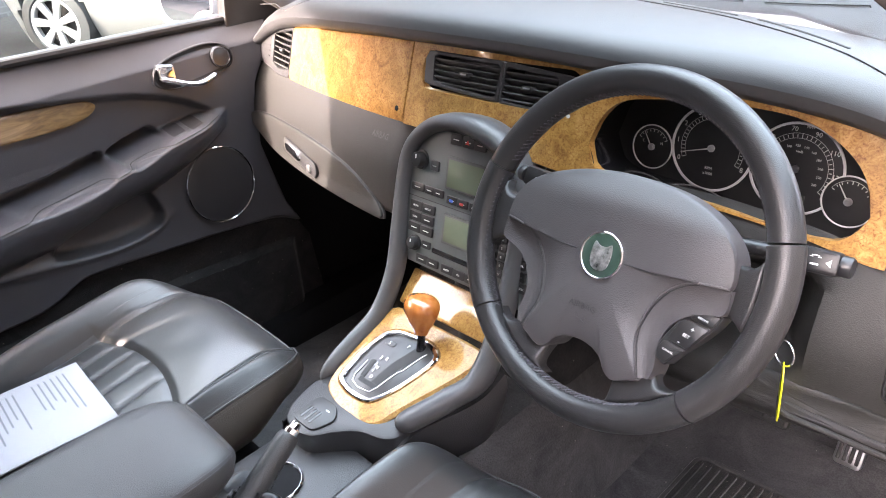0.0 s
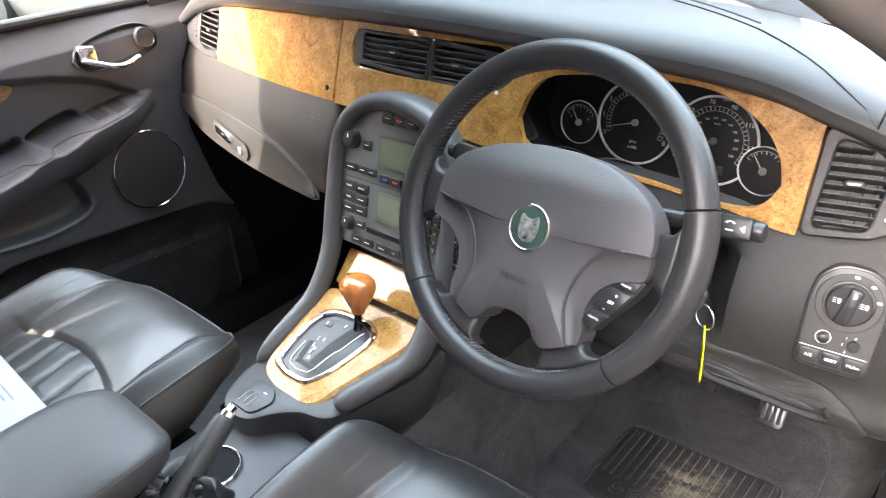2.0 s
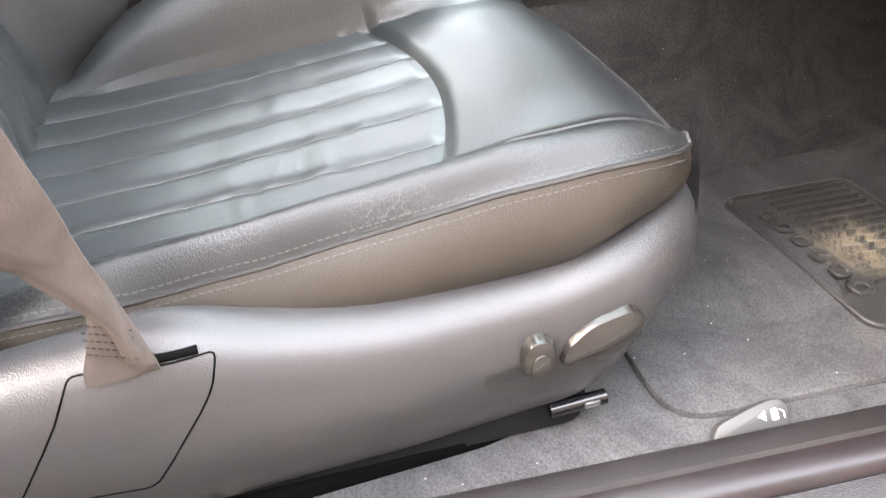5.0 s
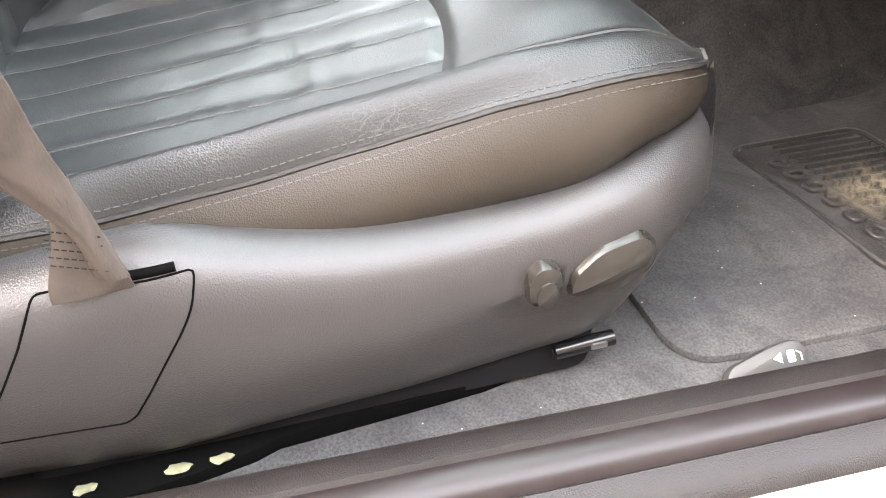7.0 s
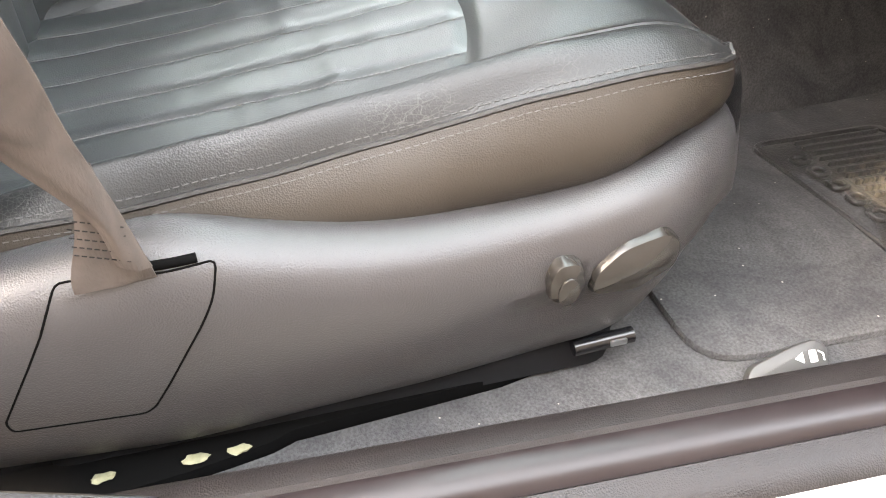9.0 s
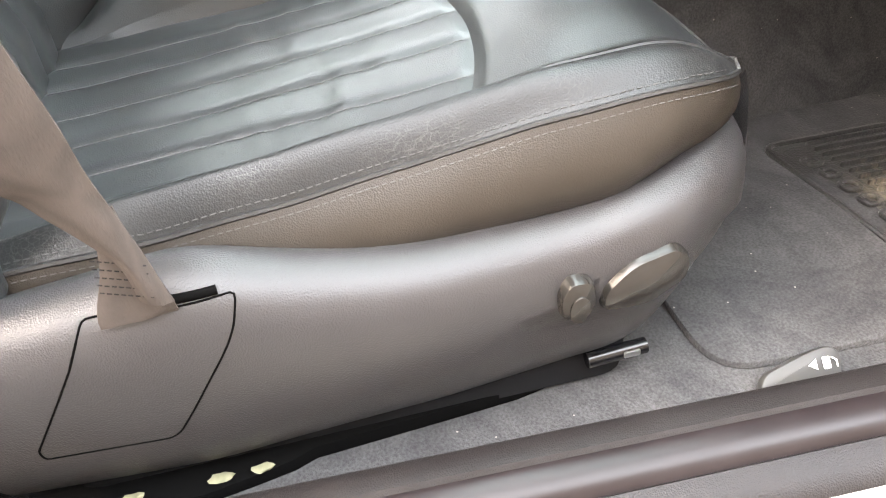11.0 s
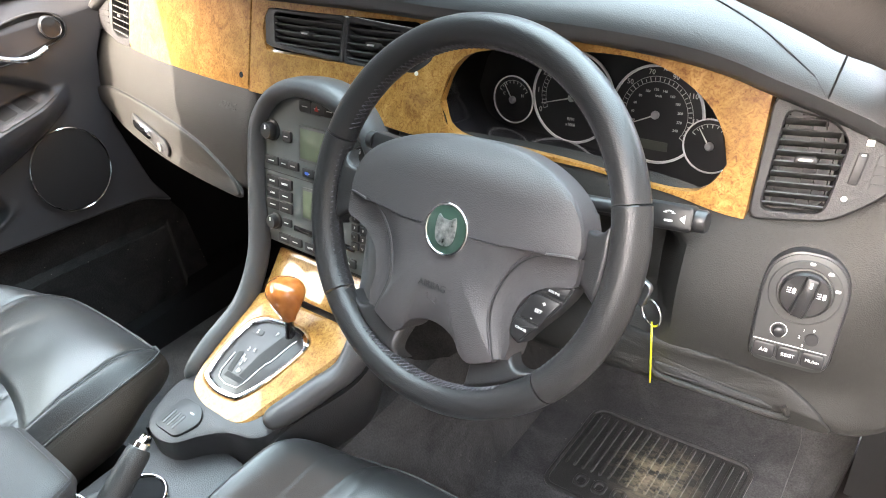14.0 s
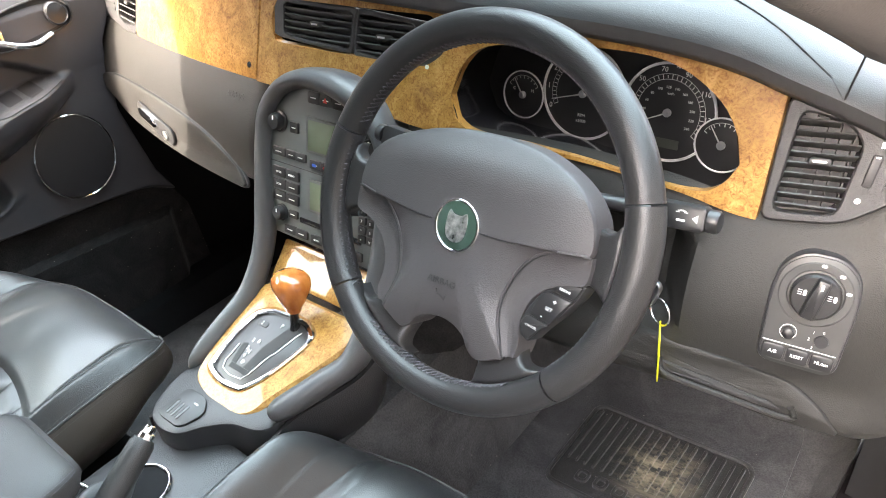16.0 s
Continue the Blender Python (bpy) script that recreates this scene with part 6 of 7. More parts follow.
for dx in (0.0,):
    seam = [arm_pt(0.075, j / 60) + Vector((0.0008, 0, 0.0006)) for j in range(60)] + [arm_pt(0.075 + 0.35 * j / 30, 0.985) + Vector((0, 0.001, 0.0006)) for j in range(31)] + [arm_pt(0.425, j / 60) + Vector((-0.0008, 0, 0.0006)) for j in range(59, -1, -1)]
    stitches(seam, arm, 0.0050, 0.0034, 0.0005, WHEELTHREAD)
    seam = [arm_pt(0.05, j / 60) + Vector((0.0008, 0, 0.0006)) for j in range(60)]
    stitches(seam, arm, 0.0050, 0.0034, 0.0005, WHEELTHREAD)
part("box", plate(rrect(0.15, 0.36, 0.02), lambda a, b, w=0: Vector((-0.008 + a, -0.02 + b, 0.663 + w)), 0.10, 0.006), TRIM, arm)
part("box_lid", plate(rrect(0.162, 0.375, 0.02), lambda a, b, w=0: Vector((-0.008 + a, -0.02 + b, 0.642 + w)), 0.018, 0.005), TRIM, arm)

buckle = thing("seat_belt_buckle", "black seat belt buckle with a red release button", "belt buckle", (0.172, 0.19, 0.52))
bo = Vector((0.158, 0.206, 0.633))
bn = Vector((0.18, -0.22, 0.96)).normalized()
bu = (Vector((0.80, 0.60, 0.0)) - Vector((0.80, 0.60, 0.0)).dot(bn) * bn).normalized()
bv = bn.cross(bu)
bfr = flat_frame(bo, bu, bv)
part("housing", plate(rrect(0.042, 0.034, 0.006), bfr, 0.075, 0.004), SMOOTH, buckle)
part("release_button", plate(rrect(0.038, 0.030, 0.004), lambda a, b, w=0: bfr(a, b, w + 0.004), 0.005, 0.0015), REDBTN, buckle, "red release button")
part("stalk", tube([bfr(0, 0, -0.07), bfr(0.0, 0.0, -0.12), bfr(0.01, -0.01, -0.2)], 0.011, 10, 1.4), SMOOTH, buckle)

# ---- steering wheel details ----
lettering("airbag_word", "AIRBAG", 0.0095, lambda a, b, w=0: on_hub(-0.002 + a, -0.0655 + b, w + 0.0003), wheel, TRIM)
part("horn_mark", tube([on_hub(-0.007 + x, -0.078 + y, 0.0003) for x, y in ((0.0, 0.004), (0.0, -0.001), (0.004, -0.001), (0.010, -0.0045), (0.011, 0.002))], 0.0005, 6), HUBPL, wheel)
# cruise buttons beside the cover
def cbf(a, b, w=0.0):
    return wfr(a, b, w + 0.0055 - 0.12 * (a - 0.09))
CRUISE = soften([(0.0855, -0.087), (0.0830, -0.077), (0.0875, -0.062), (0.0975, -0.043), (0.107, -0.0325), (0.118, -0.0285), (0.1365, -0.0275), (0.1305, -0.042), (0.1185, -0.0605), (0.105, -0.0775), (0.0955, -0.0925)], 0.003)
cb = part("cruise_switch", plate(CRUISE, cbf, 0.022, 0.002), SMOOTH, wheel, "black cruise control buttons")
for o_, t, x, y, sz in (([(0.1065, -0.0395), (0.1100, -0.0330), (0.118, -0.0300), (0.1335, -0.0292), (0.1285, -0.0420)], "RESUME", 0.1190, -0.0362, 0.0030),
                        ([(0.0915, -0.0650), (0.0985, -0.0450), (0.1055, -0.0415), (0.1275, -0.0440), (0.1170, -0.0605), (0.1125, -0.0690)], "SET", 0.1085, -0.0565, 0.0045),
                        ([(0.0870, -0.0850), (0.0850, -0.0770), (0.0885, -0.0690), (0.0920, -0.0670), (0.1120, -0.0710), (0.1035, -0.0775), (0.0955, -0.0895)], "CANCEL", 0.0960, -0.0765, 0.0030)):
    b = part("button", plate(soften(o_, 0.0022), lambda a, q, w=0: cbf(a, q, w + 0.0022), 0.003, 0.0010), BUTTON, cb)
    lettering("legend", t, sz, lambda a, q, w=0: cbf(x + a, y + q, w + 0.0022), b, None, 'CENTER', -9)
for t, x, y in (("+", 0.1125, -0.0490), ("-", 0.1035, -0.0640)):
    lettering("legend", t, 0.0070, lambda a, q, w=0: cbf(x + a, y + q, w + 0.0022), cb, None, 'CENTER', -9)
# cross stitching on the inside of the rim
for a0, a1 in ((22, 158), (165, 222), (238, 302), (-42, -12)):
    bm = bmesh.new()
    n = int(abs(a1 - a0) * RM * math.pi / 180 / 0.0062)
    for k in range(n):
        a = radians(a0 + (a1 - a0) * (k + 0.5) / n)
        for s in (1, -1):
            pts = []
            for e in (-1, 1):
                t = math.pi + 0.30 * e + 0.22
                aa = a + s * e * 0.016
                r = RT * 1.04
                pts.append(wfr((RM + r * math.cos(t)) * math.cos(aa), (RM + r * math.cos(t)) * math.sin(aa), -r * 1.1 * math.sin(t)))
            d = (pts[1] - pts[0]).normalized()
            q = d.cross(wnrm).normalized() * 0.0006
            h = wnrm * 0.0006
            V = [bm.verts.new(p + o) for p in pts for o in (q, h, -q, -h)]
            for i in range(4):
                bm.faces.new((V[i], V[(i + 1) % 4], V[4 + (i + 1) % 4], V[4 + i]))
    part("cross_stitching", bm, WHEELTHREAD, wheel, "pale cross stitching")
# emblem as a plain worn silver shield shape
part("emblem", plate(soft_outline([(0, -0.016), (0.009, -0.012), (0.012, 0.0), (0.010, 0.013), (0.004, 0.010), (-0.004, 0.010), (-0.010, 0.013), (-0.012, 0.0), (-0.009, -0.012)], 40), lambda a, b, w=0: bf(a, b, w + 0.0012), 0.001, 0.0004), worn(material("worn_silver", (0.5, 0.5, 0.48), 0.35, 0.9), (0.12, 0.14, 0.12), (0.75, 0.75, 0.72), 160, (0.25, 0.5)), badge)

# ---- column, stalks, key ----
column = thing("steering_column", "dark plastic steering column shroud", "steering column", (0.379, 0.75, 0.88))
cd = -wnrm
rows = []
for k in range(12):
    f = k / 11
    c = WC + cd * (0.035 + 0.17 * f) + Vector((0, 0, -0.012))
    r = 0.047 + 0.012 * math.sin(math.pi * f)
    rows.append([c + wu * r * 1.1 * math.copysign(abs(math.cos(t)) ** 0.7, math.cos(t)) + wv * r * 0.95 * math.copysign(abs(math.sin(t)) ** 0.7, math.sin(t)) for t in [2 * math.pi * j / 28 for j in range(28)]])
part("shroud", loft(rows, True, True), TRIM, column)
part("boss", lathe([(0.062, -0.055), (0.068, -0.03), (0.06, -0.012)], lambda a, b, c=0: wfr(a, b, c), 36), SMOOTH, column)
for nm, lab, a, b in (("wiper_stalk", "black wiper stalk with white symbols", (0.43, 0.755, 0.925), (0.572, 0.764, 0.931)), ("trip_stalk", "black trip and lamp stalk with white symbols", (0.33, 0.752, 0.928), (0.190, 0.748, 0.943))):
    s = thing(nm, lab, "stalk", a)
    A, B = Vector(a), Vector(b)
    d = (B - A).normalized()
    m = A.lerp(B, 0.62)
    part("arm", tube(catmull([A, A.lerp(B, 0.3), A.lerp(B, 0.64)], 10), 0.0085, 12, 0.8), SMOOTH, s)
    n1 = Vector((0, -0.9, 0.42)).normalized()
    f2 = flat_frame(A.lerp(B, 0.80) + n1 * 0.008, d if d.x > 0 else -d, n1.cross(d if d.x > 0 else -d))
    hd_ = part("head", plate(rrect(0.052, 0.024, 0.005), f2, 0.017, 0.003), BUTTON, s)
    e = part("end_cap", lathe([(0.0105, -0.002), (0.0105, 0.006), (0.009, 0.008)], flat_frame(B + d * 0.0, n1, d.cross(n1)), 18), SMOOTH, s)
    if nm == "trip_stalk":
        lettering("legend", "TRIP", 0.0060, lambda p, q, w=0: f2(p - 0.002, q - 0.001, w), hd_)
    else:
        for k in range(5):
            w_ = radians(40 + 25 * k)
            part("wash_mark", plate(rrect(0.0035, 0.0009, 0.0003, 1), lambda p, q, w=0: f2(0.004 + 0.005 * math.cos(w_) + p, 0.001 + 0.005 * math.sin(w_) + q, w + 0.0004), 0.0004, 0), PRINT, hd_)
        part("wash_mark", plate([(0.014, 0.0), (0.019, 0.004), (0.019, -0.004)], lambda p, q, w=0: f2(p, q, w + 0.0004), 0.0004, 0), PRINT, hd_)
        part("wash_mark", plate(rrect(0.008, 0.002, 0.0008, 2), lambda p, q, w=0: f2(p + 0.004, q - 0.003, w + 0.0004), 0.0004, 0), PRINT, hd_)

key = thing("ignition_key", "key in the ignition with a ring and a yellow tag", "key", (0.50, 0.775, 0.825))
part("barrel", tube([Vector((0.43, 0.806, 0.836)), Vector((0.503, 0.783, 0.821))], 0.0115, 20), SMOOTH, key)
part("key_head", plate(rrect(0.020, 0.030, 0.006), flat_frame((0.510, 0.779, 0.818), (0.85, -0.3, -0.3), (0.3, 0.1, 0.9)), 0.006, 0.002, back=True), STEEL, key)
ring_c = Vector((0.524, 0.779, 0.797))
ru, rvv = Vector((0.9, -0.43, 0)).normalized(), Vector((0.0, 0.15, 1)).normalized()
part("ring", tube([ring_c + 0.0145 * (math.cos(t) * ru + math.sin(t) * rvv) for t in [2 * math.pi * k / 36 for k in range(36)]], 0.0012, 8, 1.0, True, None, (0.43, 0.9, 0)), CHROME, key)
tf = flat_frame((0.529, 0.769, 0.752), (0.42, -0.90, 0.0), (-0.05, 0.10, 1.0))
part("tag", plate(soften([(-0.010, -0.036), (0.004, -0.039), (0.012, -0.022), (0.012, 0.024), (0.003, 0.036), (-0.005, 0.036), (-0.012, 0.02)], 0.005), tf, 0.0016, 0.0005, back=True), YELLOW, key, "yellow plastic tag")

# ---- light switch panel ----
swp = thing("light_switch_panel", "grey light switch panel with a round knob and three buttons", "switch panel", (0.655, 0.822, 0.818))
pfr = flat_frame((0.6545, 0.8185, 0.818), (1, 0.22, -0.10), (0.03, 0.30, 0.95))
PO = soften([(-0.033, -0.052), (0.035, -0.052), (0.037, 0.02), (0.033, 0.046), (0.015, 0.061), (-0.015, 0.061), (-0.033, 0.046), (-0.037, 0.02)], 0.014)
part("surround", plate(offset_outline(PO, 1.06), lambda a, b, w=0: pfr(a, b, w - 0.001), 0.02, 0.002), SMOOTH, swp)
part("plate", plate(PO, lambda a, b, w=0: pfr(a, b, w + 0.001), 0.004, 0.0012), SWITCHGREY, swp, "matt grey plate")
part("dish", ring_plate(ngon(0.0325, 48), ngon(0.024, 48), lambda a, b, w=0: pfr(a, b + 0.024, w + 0.0022), 0.003, 0.0012), SWITCHGREY, swp)
kf = lambda a, b, w=0.0: pfr(a, 0.024 + b, w + 0.002)
kn = part("knob", lathe([(0.0222, 0.0), (0.0222, 0.007), (0.0205, 0.009)], kf, 40), BUTTON, swp, "black rotary knob")
part("grip", plate(soften([(-0.007, -0.0205), (0.007, -0.0205), (0.006, 0.0205), (-0.006, 0.0205)], 0.003), lambda a, b, w=0: kf(a * 0.98 + b * 0.17, b * 0.98 - a * 0.17, w + 0.017), 0.012, 0.0025), BUTTON, kn)
part("mark", plate(rrect(0.0022, 0.006, 0.0005, 1), lambda a, b, w=0: kf(a + 0.0025, b + 0.014, w + 0.0175), 0.0004, 0), PRINT, kn)
for x, y in ((-0.0125, 0.003), (0.0135, 0.003)):
    for k in range(3):
        part("symbol", plate(rrect(0.0038, 0.0007, 0.0002, 1), lambda a, b, w=0: kf(x + a - 0.002, y + b + 0.0022 * (k - 1), w + 0.0094), 0.0003, 0), PRINT, kn)
    part("symbol", plate(rrect(0.003, 0.006, 0.0014, 3), lambda a, b, w=0: kf(x + a + 0.0025, y + b, w + 0.0094), 0.0003, 0), PRINT, kn)
for x, y in ((0.0, 0.0295), (0.017, 0.0235), (0.0265, 0.0085)):
    part("symbol", plate(rrect(0.005, 0.003, 0.0012, 2), lambda a, b, w=0: kf(x + a, y + b, w + 0.0008), 0.0003, 0), PRINT, swp)
df = lambda a, b, w=0.0: pfr(-0.013 + a, -0.019 + b, w + 0.001)
part("dimmer", lathe([(0.0055, 0.0), (0.0053, 0.007), (0.004, 0.008)], df, 20), BUTTON, swp)
part("dimmer_mark", ring_plate(ngon(0.0078, 24), ngon(0.0071, 24), lambda a, b, w=0: df(a, b, w + 0.0005), 0.0004, 0.0001), PRINT, swp)
part("level_dial", lathe([(0.0065, 0.0), (0.006, 0.002), (0.004, 0.0022)], lambda a, b, w=0: pfr(0.017 + a, -0.021 + b, w + 0.001), 20), SMOOTH, swp)
for t, x, y in (("0", 0.017, -0.0115), ("1", 0.0085, -0.0135), ("2", 0.006, -0.021), ("3", 0.0105, -0.029)):
    lettering("level_number", t, 0.0042, lambda a, b, w=0: pfr(x + a, y + b, w + 0.0012), swp)
part("line", plate(rrect(0.066, 0.0007, 0.0002, 1), lambda a, b, w=0: pfr(a, -0.0325 + b, w + 0.0013), 0.0003, 0), PRINT, swp)
for x, t in ((-0.0215, "A/B"), (0.0005, "RESET"), (0.0225, "ML/km")):
    b = part("button", plate(rrect(0.0205, 0.0155, 0.003, 3), lambda a, q, w=0: pfr(x + a, -0.042 + q, w + 0.0035), 0.004, 0.0012), BUTTON, swp)
    lettering("legend", t, 0.0052 if len(t) < 4 else 0.0045, lambda a, q, w=0: pfr(x + a, -0.042 + q, w + 0.0036), b)

# ---- lower cover with coin slot, pedals ----
knee = thing("lower_dash_cover", "dark grey lower dash cover with a tray slot", "dash cover", (0.58, 0.82, 0.7))
def on_knee(x, z, w=0.0):
    return low_dash_at(x, z) + Vector((0, -w, 0.2 * w))
def low_dash_at(x, z):
    best = min((low_dash(x, s / 120) for s in range(0, 75)), key=lambda p: abs(p.z - z))
    return Vector((x, best.y, z))
part("cover", plate(soften([(0.470, 0.761), (0.493, 0.760), (0.596, 0.7525), (0.655, 0.739), (0.690, 0.715), (0.708, 0.690), (0.645, 0.692), (0.520, 0.722), (0.470, 0.730)], 0.012), lambda x, z, w=0: on_knee(x, z, w + 0.004), 0.008, 0.002, 6), LOWER, knee)
# thin plate on the cover; its dark colour is the shade inside the recess
part("tray_slot", plate(soften([(0.530, 0.7345), (0.556, 0.7310), (0.640, 0.7175), (0.652, 0.7095), (0.640, 0.7085), (0.545, 0.7225)], 0.004), lambda x, z, w=0: on_knee(x, z, w + 0.0055), 0.004, 0.001, 3), RUBBER, knee, "coin tray recess, its shade given as a dark plate")
part("tray_lip", tube(catmull([on_knee(x, z, 0.006) for x, z in ((0.528, 0.738), (0.536, 0.722), (0.580, 0.7145), (0.645, 0.7025), (0.664, 0.7035), (0.660, 0.716))], 30), 0.0035, 8), LOWER, knee)
ped = thing("accelerator_pedal", "ribbed rubber accelerator pedal", "pedal", (0.525, 1.142, 0.30), "pedals")
pf = flat_frame((0.525, 1.135, 0.395), (1, 0, 0), (0, 0.45, 0.9))
part("pad", plate(rrect(0.044, 0.075, 0.008), pf, 0.012, 0.003, back=True), STEEL, ped)
for k in range(4):
    part("rib", plate(rrect(0.006, 0.058, 0.002, 2), lambda a, b, w=0: pf(-0.0145 + 0.0097 * k + a, b, w + 0.003), 0.004, 0.001), RUBBER, ped)
part("pedal_arm", tube([pf(0, 0.0, -0.01), pf(0, 0.1, -0.02), pf(0.01, 0.3, 0.0)], 0.006, 8), SMOOTH, ped)
ped = thing("brake_pedal", "wide ribbed rubber brake pedal", "pedal", (0.381, 1.115, 0.30), "pedals")
pf2 = flat_frame((0.381, 1.112, 0.420), (1, 0, 0), (0, 0.55, 0.83))
part("pad", plate(rrect(0.105, 0.050, 0.008), pf2, 0.012, 0.003, back=True), RUBBER, ped)
for k in range(8):
    part("rib", plate(rrect(0.007, 0.040, 0.002, 2), lambda a, b, w=0: pf2(-0.042 + 0.012 * k + a, b, w + 0.003), 0.004, 0.001), RUBBER, ped)
part("pedal_arm", tube([pf2(0, 0.0, -0.01), pf2(0, 0.12, -0.04), pf2(0.0, 0.35, -0.02)], 0.007, 8), SMOOTH, ped)

# ---- driver's seat: controls and belt ----
def on_shield(y, z, w=0.0):
    """A point on the seat's side shield at y and z, lifted by w."""
    z = min(z, smooth_table(y, ST) - 0.0006)
    hit = shield_tree.ray_cast(Vector((1.0, y, z)), Vector((-1, 0, 0)))
    if hit[0] is None:
        return Vector((0.60 + w, y, z))
    n = hit[1] if hit[1].x > 0 else -hit[1]
    return hit[0] + w * n
CAP = soften([(0.231, 0.4760), (0.222, 0.4762), (0.150, 0.4775), (0.137, 0.4765), (0.122, 0.448), (0.078, 0.378), (0.078, 0.366), (0.161, 0.3580), (0.169, 0.364), (0.220, 0.446), (0.226, 0.458)], 0.004, 3)
def dense(o, n):
    """Points evenly spread along a closed outline."""
    P = [Vector(p) for p in o]
    L = [(P[(i + 1) % len(P)] - P[i]).length for i in range(len(P))]
    out = []
    for k in range(n):
        d = sum(L) * k / n
        i = 0
        while d > L[i]:
            d -= L[i]
            i += 1
        out.append(tuple(P[i].lerp(P[(i + 1) % len(P)], d / L[i])))
    return out
part("belt_cover_gap", tube([on_shield(p[0], p[1], 0.0003) for p in dense(CAP, 160)], 0.0008, 6, 1.0, True), HOLLOW, shield)
# slot laid on the surface; the shade of its depth is the black colour
part("belt_slot", tube([on_shield(0.190 + 0.003 * k, 0.4805 - 0.0001 * k, 0.0008) for k in range(11)], 0.0034, 10), HOLLOW, shield)
sa = part("lumbar_switch", plate(soften([(-0.013, -0.02), (0.010, -0.024), (0.017, -0.006), (0.012, 0.020), (-0.008, 0.022), (-0.016, 0.006)], 0.009), lambda a, b, w=0: Vector((0.642 + w, 0.4665 + a * 0.95, 0.4135 + b * 0.88)), 0.024, 0.006, 5, 0.002), SWITCHBROWN, driver_seat, "plastic lumbar switch with a worn face")
part("switch_face", plate(ngon(0.0095, 24, 0.85), lambda a, b, w=0: Vector((0.6450 + w, 0.4665 + a, 0.4085 + b * 1.35)), 0.002, 0.0006), SWITCHBROWN, sa)
part("seat_switch", plate(soften([(-0.034, -0.012), (0.004, -0.020), (0.034, -0.010), (0.036, 0.006), (0.022, 0.020), (-0.014, 0.018), (-0.034, 0.004)], 0.010), lambda a, b, w=0: Vector((0.640 + w - 0.10 * (a + 0.03), 0.524 + a * 1.08, 0.4130 + b * 1.30 + 0.10 * a)), 0.024, 0.007, 5, 0.003), SWITCHBROWN, driver_seat, "plastic seat position switch")
part("switch_recess", plate(soften([(0.415, 0.425), (0.48, 0.432), (0.556, 0.445), (0.565, 0.40), (0.52, 0.378), (0.46, 0.370), (0.422, 0.382)], 0.02), lambda a, b, w=0: on_shield(a, b, w + 0.0008), 0.002, 0.0006, 4), SHIELD, shield)
for x, z in ((0.572, 0.318), (0.16, 0.318)):
    part("rail", plate(rrect(0.03, 0.52, 0.004), lambda a, b, w=0: Vector((x + a, 0.26 + b, z - 0.006 + w)), 0.045, 0.003), GLOSSBLACK, driver_seat)
# black sheet on the floor: the shade along the seat rail, put in as colour
part("under_seat_shade", plate([(0.52, -0.1), (0.634, -0.1), (0.627, 0.12), (0.622, 0.17), (0.617, 0.20), (0.610, 0.235), (0.602, 0.255), (0.597, 0.33), (0.591, 0.44), (0.580, 0.50), (0.52, 0.50)], lambda a, b, w=0: Vector((a, b, 0.269 + w)), 0.02, 0.001), HOLLOW, driver_seat)
part("rail_tip", tube([Vector((0.600, 0.50, 0.2975)), Vector((0.600, 0.556, 0.3005))], 0.0075, 12), GLOSSBLACK, driver_seat)
part("rail_clip", plate(rrect(0.016, 0.007, 0.002), lambda a, b, w=0: Vector((0.6080 + w, 0.540 + a, 0.301 + b)), 0.002, 0.0008), SATIN, driver_seat)

belt = thing("seat_belt", "brownish grey seat belt webbing by the driver's seat", "seat belt", (0.60, 0.15, 0.45))
def strap(R, L, n=40, m=10, bow=0.004):
    """Webbing between two edge curves, bowed a little across."""
    R, L = catmull(R, n), catmull(L, n)
    rows = []
    for k, (p, q) in enumerate(zip(R, L)):
        rows.append([p.lerp(q, j / m) + Vector((bow * math.sin(math.pi * j / m) + 0.0012 * noise.noise(Vector((k * 0.3, j * 0.4, 0))), 0, 0)) for j in range(m + 1)])
    return rim_back(loft(rows), (-0.0014, 0, 0))
part("webbing", strap([(0.641, 0.197, 0.489), (0.646, 0.188, 0.545), (0.652, 0.180, 0.593), (0.660, 0.174, 0.648), (0.674, 0.140, 0.80), (0.690, 0.0, 1.05), (0.68, -0.11, 1.2)], [(0.641, 0.178, 0.494), (0.646, 0.174, 0.530), (0.646, 0.146, 0.572), (0.654, 0.130, 0.610), (0.668, 0.092, 0.78), (0.686, -0.05, 1.03), (0.68, -0.15, 1.18)]), BELT, belt)
part("anchor_webbing", strap([(0.634, 0.196, 0.476), (0.638, 0.195, 0.490), (0.638, 0.186, 0.535), (0.636, 0.182, 0.56)], [(0.639, 0.150, 0.476), (0.639, 0.152, 0.490), (0.638, 0.163, 0.520), (0.634, 0.168, 0.55)], 14, 8, 0.001), BELT, belt)
for k in range(5):
    p0 = Vector((0.6405, 0.160 + 0.0005 * k, 0.505 + 0.006 * k))
    stitches([p0 + Vector((0.0008 * j, 0.0042 * j, -0.0009 * j)) for j in range(8)], belt, 0.004, 0.0026, 0.0005, FOOTWELL)
part("guide", plate(soften([(-0.022, -0.03), (0.02, -0.035), (0.026, 0.0), (0.010, 0.035), (-0.02, 0.03)], 0.01), flat_frame((0.668, 0.058, 0.73), (0.2, 0.9, 0.3), (0.1, -0.3, 0.95)), 0.006, 0.002, back=True), material("cream_plastic", (0.6, 0.57, 0.5), 0.4), belt, "cream plastic belt guide")

